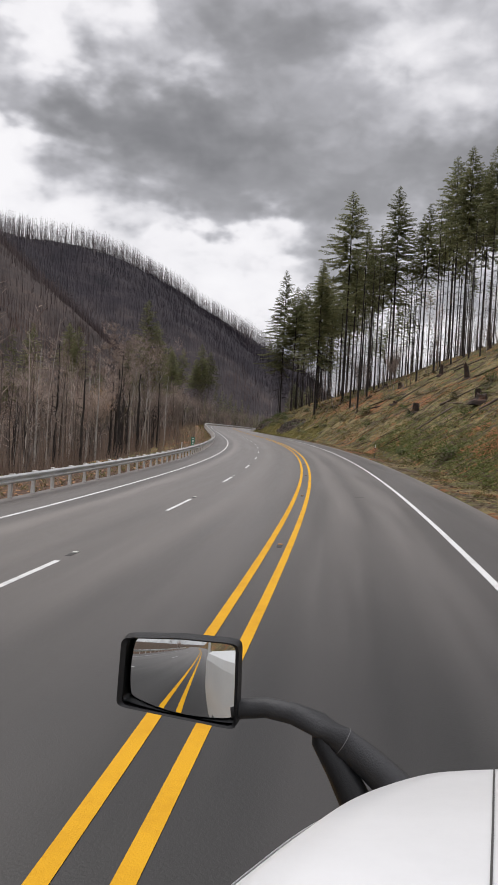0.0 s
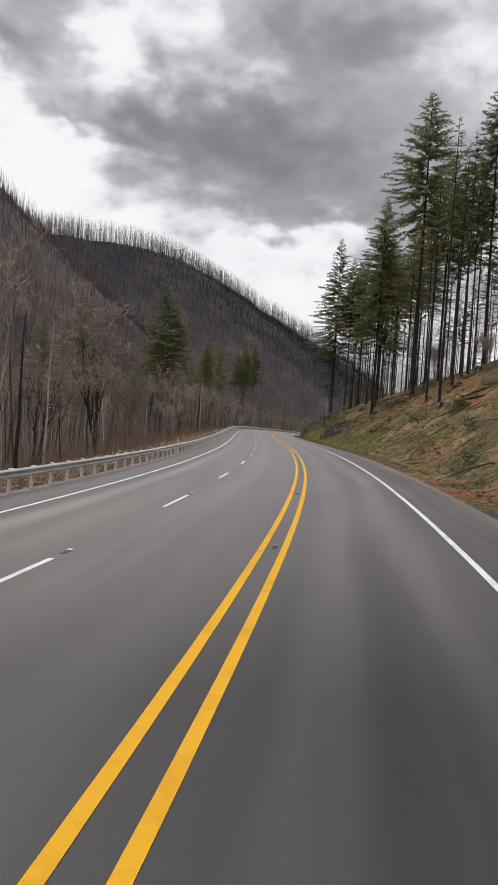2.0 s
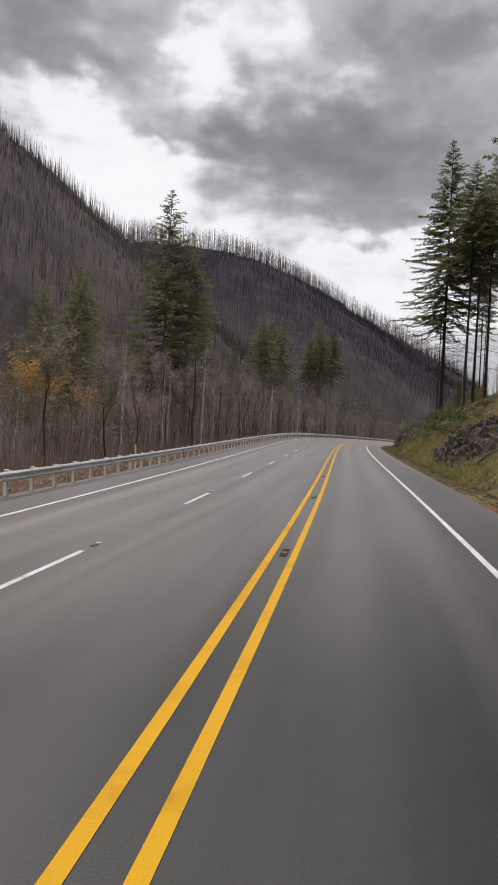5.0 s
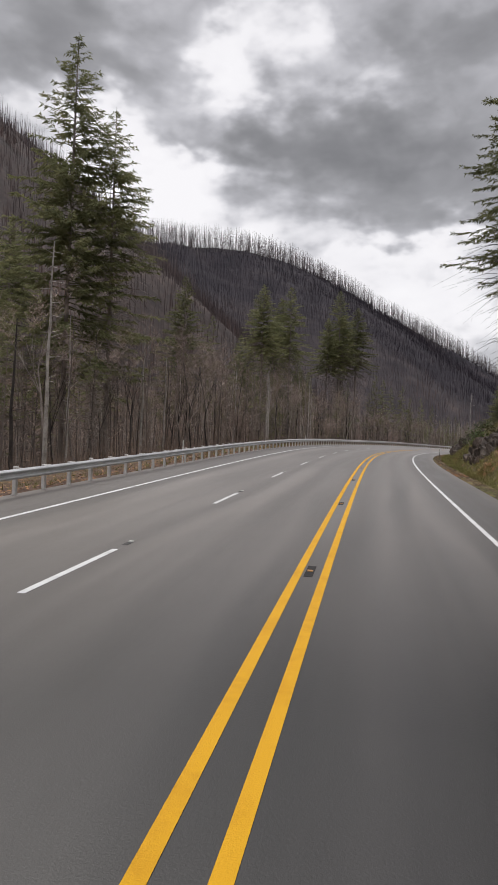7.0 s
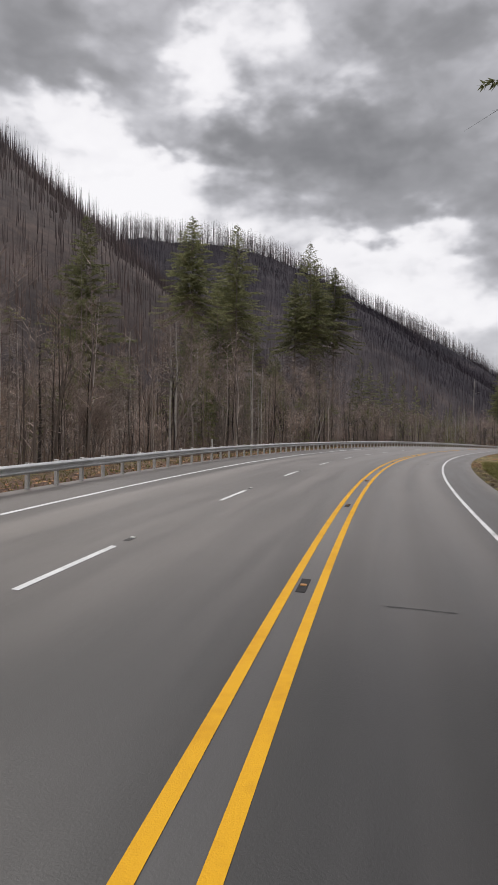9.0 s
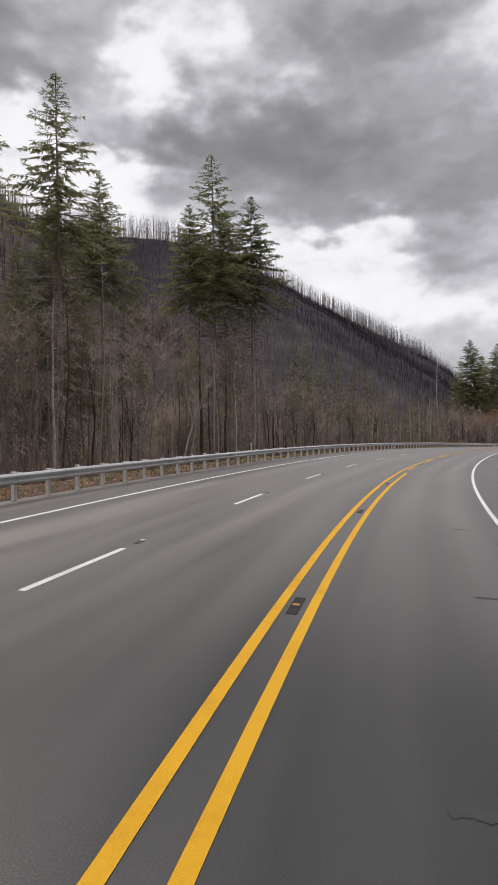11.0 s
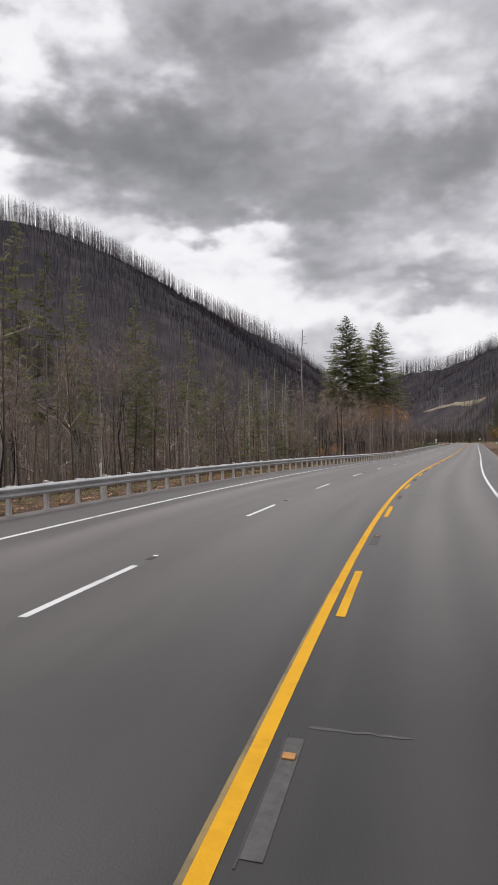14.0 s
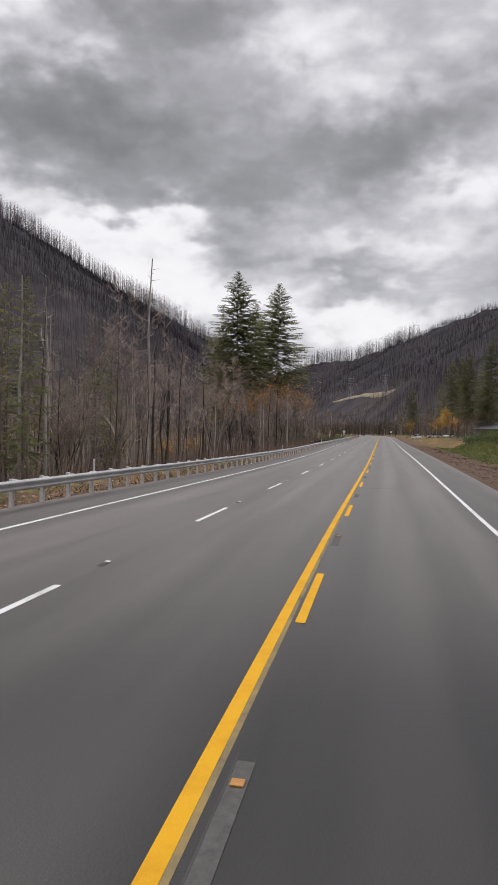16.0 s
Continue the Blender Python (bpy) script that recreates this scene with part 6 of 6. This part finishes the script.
def make_car(name, label, pickup):
    ob = thing(name, label, "car", "parked vehicles")
    if pickup:
        low = [(-2.7, 0.45), (-2.7, 0.95), (-0.4, 0.98), (0.0, 1.02), (1.35, 1.05), (2.5, 0.95), (2.65, 0.6), (2.6, 0.42)]
        top = [(-0.55, 1.0), (-0.35, 1.75), (0.75, 1.78), (1.35, 1.06)]
    else:
        low = [(-2.2, 0.42), (-2.25, 0.9), (-1.9, 1.0), (1.0, 0.98), (2.05, 0.82), (2.2, 0.55), (2.15, 0.38)]
        top = [(-2.0, 0.98), (-1.6, 1.48), (0.2, 1.52), (1.0, 0.98)]
    part("body", outline_solid(low, 0.92, 0.06), M_CARW, ob)
    part("cabin", outline_solid(top, 0.84, 0.22), M_GLASS_DARK, ob, "dark glazed cabin")
    roof = [(y * 0.86 - 0.02, z + 0.015) for y, z in top if z > 1.3]
    bm = bmesh.new()
    bmesh.ops.create_cube(bm, size=1.0, matrix=Matrix.Translation((0, (roof[0][0] + roof[-1][0]) / 2, roof[0][1] + 0.02)) @ Matrix.Diagonal((1.28, abs(roof[-1][0] - roof[0][0]) + 0.15, 0.05, 1)))
    bmesh.ops.bevel(bm, geom=bm.edges[:], offset=0.015, segments=1, affect="EDGES")
    part("roof", bm, M_CARW, ob)
    for x in (-0.82, 0.82):
        for y in (-1.55, 1.45):
            wheel(ob, x, y, 0.36, 0.22)
        bm = bmesh.new()
        bmesh.ops.create_cube(bm, size=1.0, matrix=Matrix.Translation((x * 0.8, low[-2][0] + 0.0, 0.72)) @ Matrix.Diagonal((0.3, 0.08, 0.14, 1)))
        part("headlight", bm, M_REFLECT, ob)
    return ob


CARS = [make_car("pickup_truck", "white pickup truck parked in a yard", True), make_car("parked_car", "white car parked among shrubs", False)]
for model, s_, off, a in ((CARS[0], 668, 13.5, 190), (CARS[1], 660, 19.0, 80), (CARS[1], 656, 24.0, 120), (CARS[0], 650, 32.0, 70)):
    x, y, _ = on_road(s_, off)
    put(model, pose(*on_ground(float(x), float(y)), 0, 0, a))

# small house behind the yard
M_WALL = surface("weathered_clapboard", [(0.17, 0.165, 0.155), (0.27, 0.265, 0.25)], 0.85, 1.0, bump=0.2)
M_ROOF = surface("grey_composition_roof", [(0.10, 0.103, 0.106), (0.17, 0.173, 0.176)], 0.85, 1.2, bump=0.4)
hx, hy = 85.5, 542.0
house = thing("house", "small grey house with a shallow gabled roof", "house", "", pose(*on_ground(float(hx), float(hy), 0.1), 0, 0, -50))
for name, size, c in (("wall", (8.0, 0.2, 2.6), (0, -3, 1.3)), ("wall", (8.0, 0.2, 2.6), (0, 3, 1.3)), ("wall", (0.2, 5.8, 2.6), (-3.9, 0, 1.3)), ("wall", (0.2, 5.8, 2.6), (3.9, 0, 1.3))):
    new(name, box_mesh(name, size, M_WALL, 0.01, c)).parent = house
for sy in (-1, 1):
    bm = bmesh.new()
    bmesh.ops.create_cube(bm, size=1.0, matrix=Matrix.Translation((0, sy * 1.75, 3.25)) @ pose(0, 0, 0, -sy * 22, 0, 0) @ Matrix.Diagonal((8.8, 3.9, 0.14, 1)))
    part("roof", bm, M_ROOF, house)
for x in (-2.2, 1.8):
    w = new("window", box_mesh("window", (1.2, 0.06, 1.0), M_GLASS_DARK, 0.01, (x, -3.11, 1.5)))
    w.parent = house
new("door", box_mesh("door", (0.9, 0.06, 2.0), M_LOG, 0.01, (0, -3.11, 1.0))).parent = house

# log decks and slash heaps beside the road
for base_s, base_off in ((498, 17.5), (515, 19.0), (552, -14.5), (562, -15.0), (574, -14.8)):
    for k in range(12):
        x, y, _ = on_road(base_s + rng.uniform(-1.5, 1.5), base_off + rng.uniform(-3, 3))
        q = on_ground(float(x), float(y))
        put(LOGS[k % 2], pose(q.x, q.y, q.z + 0.12 + 0.17 * (k // 4), rng.uniform(-3, 3), rng.uniform(-2, 2), rng.uniform(-18, 18) + 70))

# power-line towers on the eastern hill
M_TOWER = surface("grey_lattice_steel", [(0.22, 0.22, 0.23), (0.34, 0.34, 0.35)], 0.6, 0.5, bump=0.0, metal=0.3)


def tower(x, y, tall):
    ob = thing("power_tower", "grey lattice power-line tower on the hillside", "pylon", "power towers", pose(*on_ground(x, y, 0.5), 0, 0, 20))
    legs = Shape()
    for sx in (-1, 1):
        for sy in (-1, 1):
            legs.tube([Vector((sx * 3.2, sy * 3.2, 0)), Vector((sx * 0.8, sy * 0.8, tall * 0.72)), Vector((sx * 0.25, sy * 0.25, tall))], [0.28, 0.22, 0.15], 4)
    for k in range(8):
        w0, w1 = 3.2 - 0.33 * k, 3.2 - 0.33 * (k + 1)
        z0, z1 = tall * 0.09 * k, tall * 0.09 * (k + 1)
        for sy in (-1, 1):
            legs.tube([Vector((-w0, sy * w0, z0)), Vector((w1, sy * w1, z1))], [0.12, 0.12], 3)
            legs.tube([Vector((w0, sy * w0, z0)), Vector((-w1, sy * w1, z1))], [0.12, 0.12], 3)
    o = new("frame", legs.mesh("tower_frame", M_TOWER))
    o.parent = ob
    for z in (0.70, 0.82, 0.94):
        arm = Shape()
        arm.tube([Vector((-5.5, 0, tall * z)), Vector((0, 0, tall * z + 0.8)), Vector((5.5, 0, tall * z))], [0.1, 0.3, 0.1], 4)
        new("crossarm", arm.mesh("crossarm", M_TOWER)).parent = ob


tower(288.0, 1282.0, 27)
tower(285.0, 1445.0, 31)

# ================= the lorry's bonnet and mirror where it stands at the start =================
M_PAINT = surface("white_lorry_paint", [(0.60, 0.60, 0.60), (0.67, 0.67, 0.67)], 0.3, 3.0, bump=0.02, bump_scale=120, spec=0.5)
M_PLASTIC = surface("black_grained_plastic", [(0.020, 0.020, 0.021), (0.042, 0.042, 0.044)], 0.5, 9.0, bump=0.15, bump_scale=160)
M_BLACK = surface("black_gloss_plastic", [(0.006, 0.006, 0.0065), (0.014, 0.014, 0.015)], 0.42, 9.0, bump=0.1, bump_scale=160, spec=0.35)
M_GREY_RING = surface("grey_rubber", [(0.10, 0.10, 0.10), (0.16, 0.16, 0.16)], 0.6, 9.0, bump=0.1)
mirror_mat = bpy.data.materials.new("mirror_glass")
mirror_mat.use_nodes = True
q = Graph(mirror_mat.node_tree)
shine = q.add("ShaderNodeBsdfPrincipled", {"Base Color": (0.82, 0.84, 0.84, 1), "Metallic": 1.0, "Roughness": 0.02})
q.add("ShaderNodeOutputMaterial", {"Surface": shine.outputs[0]})

fx = Vector((math.sin(radians(8.02)), math.cos(radians(8.02)), 0.0138)).normalized()
rx = Vector((math.cos(radians(8.02)) * math.cos(radians(1.2)), -math.sin(radians(8.02)) * math.cos(radians(1.2)), math.sin(radians(1.2))))
ux = rx.cross(fx).normalized()
stand = Matrix((rx, fx, ux)).transposed().to_4x4()
stand.translation = Vector([float(v) for v in on_road(0.0, 1.37)])
lorry = thing("lorry_front", "front of a white lorry with bonnet mirror on the road", "lorry", "", stand)

MID = 0.62
HOOD = [(0.35, 0.93, 1.86), (0.7, 0.87, 1.86), (1.0, 0.80, 1.845), (1.15, 0.745, 1.832), (1.35, 0.67, 1.795), (1.55, 0.58, 1.742), (1.75, 0.45, 1.69), (1.88, 0.34, 1.648), (1.97, 0.22, 1.62), (2.02, 0.08, 1.60)]


def rounded(rows, steps=4):
    """The rows with smooth ones between them."""
    rows = np.array(rows)
    ext = np.vstack([2 * rows[0] - rows[1], rows, 2 * rows[-1] - rows[-2]])
    out = []
    for i in range(1, len(rows)):
        a, b, c, d = ext[i - 1:i + 3]
        for k in range(steps):
            t = k / steps
            out.append(tuple(0.5 * (2 * b + (c - a) * t + (2 * a - 5 * b + 4 * c - d) * t * t + (3 * b - a - 3 * c + d) * t ** 3)))
    return [tuple(float(v) for v in r) for r in out + [tuple(rows[-1])]]


HOOD = rounded(HOOD)
bm = bmesh.new()
grid = []
for f_, w, z in HOOD:
    row = []
    for t in (-1.0, -0.93, -0.8, -0.6, -0.35, -0.06, -0.02, 0.02, 0.06, 0.35, 0.6, 0.8, 0.93, 1.0):
        crease = -0.008 if abs(t) == 0.02 else 0.0
        row.append(bm.verts.new((MID + w * t, f_, z + 0.05 * (1 - t * t) * min(1, w / 0.5) + crease - (0.035 if abs(t) == 1.0 else 0))))
    grid.append(row)
for a, b in zip(grid, grid[1:]):
    for k in range(len(a) - 1):
        bm.faces.new((a[k], a[k + 1], b[k + 1], b[k]))
hood = part("bonnet", bm, M_PAINT, lorry, "glossy white bonnet with a centre seam")
hood.data.polygons.foreach_set("use_smooth", [True] * len(hood.data.polygons))
# sides of the nose, following the bonnet's edge down to the bumper
bm = bmesh.new()
ring = [(MID - w, f_, z) for f_, w, z in HOOD] + [(MID + w, f_, z) for f_, w, z in reversed(HOOD)]
levels = [[bm.verts.new((x, y, z - 0.03)) for x, y, z in ring], [bm.verts.new((MID + (x - MID) * 1.03, y * 1.005, z - 0.12)) for x, y, z in ring],
          [bm.verts.new((MID + (x - MID) * 1.06, y * 1.01, 1.2)) for x, y, z in ring], [bm.verts.new((MID + (x - MID) * 1.06, y, 0.62)) for x, y, z in ring]]
for a, b in zip(levels, levels[1:]):
    for k in range(len(a)):
        n = (k + 1) % len(a)
        bm.faces.new((a[k], b[k], b[n], a[n]))
part("nose", bm, M_PAINT, lorry, "white nose panels")
new("bumper", box_mesh("bumper", (1.7, 0.3, 0.34), M_PLASTIC, 0.05, (MID, 1.72, 0.52))).parent = lorry
new("chassis", box_mesh("chassis", (0.9, 1.6, 0.3), M_DARK, 0.03, (MID, 1.0, 0.62))).parent = lorry
for x in (MID - 0.95, MID + 0.95):
    w = bmesh.new()
    bmesh.ops.create_cone(w, cap_ends=True, segments=26, radius1=0.5, radius2=0.5, depth=0.28, matrix=Matrix.Translation((x + (0.16 if x < MID else -0.16), 0.95, 0.5)) @ pose(0, 0, 0, 0, 90, 0))
    bmesh.ops.bevel(w, geom=[e for e in w.edges if abs(e.calc_face_angle(0)) > 1], offset=0.05, segments=2, affect="EDGES")
    part("wheel", w, M_TYRE, lorry, "black front tyre")
new("door", box_mesh("door", (0.05, 1.5, 1.5), M_PAINT, 0.02, (-0.25, -1.55, 1.75))).parent = lorry

# mirror: dark housing, slightly domed glass, bent arm
TL, TR, BR, BL = Vector((-0.571, 1.80, 1.944)), Vector((-0.267, 1.80, 1.951)), Vector((-0.267, 1.80, 1.735)), Vector((-0.580, 1.80, 1.768))


def patch(u, v):
    top, low = TL.lerp(TR, u), BL.lerp(BR, u)
    return top.lerp(low, v) + Vector((0, 0, 0.007 * (1 - (2 * u - 1) ** 2) * (1 - v)))


bm = bmesh.new()
n = 12
loops = []
for depth, grow in ((0.0, 1.0), (-0.012, 1.0), (0.03, 1.02), (0.07, 0.86)):
    loop = []
    for k in range(40):
        a = 2 * math.pi * k / 40
        c, s_ = math.cos(a), math.sin(a)
        e = 0.13
        u, v = 0.5 + 0.5 * grow * math.copysign(abs(c) ** e, c), 0.5 - 0.5 * grow * math.copysign(abs(s_) ** e, s_)
        p = patch(u, v)
        loop.append(bm.verts.new((p.x, p.y + depth, p.z)))
    loops.append(loop)
inner = []
for k in range(40):
    a = 2 * math.pi * k / 40
    c, s_ = math.cos(a), math.sin(a)
    p = patch(0.508 + 0.5 * 0.935 * math.copysign(abs(c) ** 0.13, c), 0.503 - 0.5 * 0.955 * math.copysign(abs(s_) ** 0.13, s_))
    inner.append(bm.verts.new((p.x, p.y - 0.006, p.z)))
for a, b in ((inner, loops[1]), (loops[1], loops[2]), (loops[2], loops[3])):
    for k in range(40):
        bm.faces.new((a[k], a[(k + 1) % 40], b[(k + 1) % 40], b[k]))
bm.faces.new(loops[3])
for v in loops[0]:
    bm.verts.remove(v)
bmesh.ops.recalc_face_normals(bm, faces=bm.faces)
housing = part("mirror_housing", bm, M_BLACK, lorry, "black plastic mirror housing")
bm = bmesh.new()
sheet = []
for j in range(n + 1):
    row = []
    for i in range(n + 1):
        u, v = i / n, j / n
        p = patch(0.5 + (u - 0.5) * 0.952, 0.5 + (v - 0.5) * 0.952)
        dome = 0.030 * (1 - ((u - 0.5) * 2) ** 2 * 0.6 - ((v - 0.5) * 2) ** 2 * 0.3)
        row.append(bm.verts.new((p.x, p.y + 0.022 - dome - (u - 0.5) * 0.006, p.z)))
    sheet.append(row)
for a, b in zip(sheet, sheet[1:]):
    for k in range(n):
        bm.faces.new((a[k], b[k], b[k + 1], a[k + 1]))
glass = part("mirror_glass", bm, mirror_mat, housing, "domed mirror glass")
glass.data.polygons.foreach_set("use_smooth", [True] * len(glass.data.polygons))
arm = Shape()
arm.tube([Vector((-0.285, 1.83, 1.772)), Vector((-0.20, 1.83, 1.784)), Vector((-0.13, 1.82, 1.780)), Vector((-0.06, 1.81, 1.760)), Vector((-0.005, 1.80, 1.730)), Vector((0.07, 1.79, 1.682)), Vector((0.16, 1.76, 1.62))],
         [0.026, 0.025, 0.027, 0.031, 0.036, 0.040, 0.046], 16)
o = new("mirror_arm", arm.mesh("mirror_arm", M_PLASTIC))
o.parent = lorry
o.data.polygons.foreach_set("use_smooth", [True] * len(o.data.polygons))
ring = Shape()
ring.tube([Vector((-0.0055, 1.80, 1.7305)), Vector((-0.0042, 1.80, 1.7297))], [0.0372, 0.0374], 20)
new("arm_collar", ring.mesh("arm_collar", M_GREY_RING)).parent = lorry
brace = Shape()
brace.tube([Vector((-0.066, 1.825, 1.745)), Vector((-0.052, 1.82, 1.725)), Vector((-0.005, 1.79, 1.66)), Vector((0.046, 1.76, 1.58))], [0.018, 0.033, 0.036, 0.042], 14)
o = new("arm_brace", brace.mesh("arm_brace", M_BLACK))
o.parent = lorry
o.data.polygons.foreach_set("use_smooth", [True] * len(o.data.polygons))


def hood_z(x, y):
    w = np.interp(y, [h[0] for h in HOOD], [h[1] for h in HOOD])
    z = np.interp(y, [h[0] for h in HOOD], [h[2] for h in HOOD])
    t = (x - MID) / w
    return float(z + 0.05 * (1 - t * t) * min(1, w / 0.5))


bm = bmesh.new()
left, right = [], []
for y in np.linspace(0.75, 1.94, 14):
    x = float(np.interp(y, [0.8, 1.0, 1.3, 1.6, 1.9], [0.158, 0.198, 0.257, 0.315, 0.375]))
    left.append(bm.verts.new((x - 0.0018, y, hood_z(x, y) + 0.003)))
    right.append(bm.verts.new((x + 0.0018, y, hood_z(x, y) + 0.003)))
for k in range(13):
    bm.faces.new((left[k], right[k], right[k + 1], left[k + 1]))
part("seam", bm, M_DARK, lorry, "dark panel seam in the bonnet")
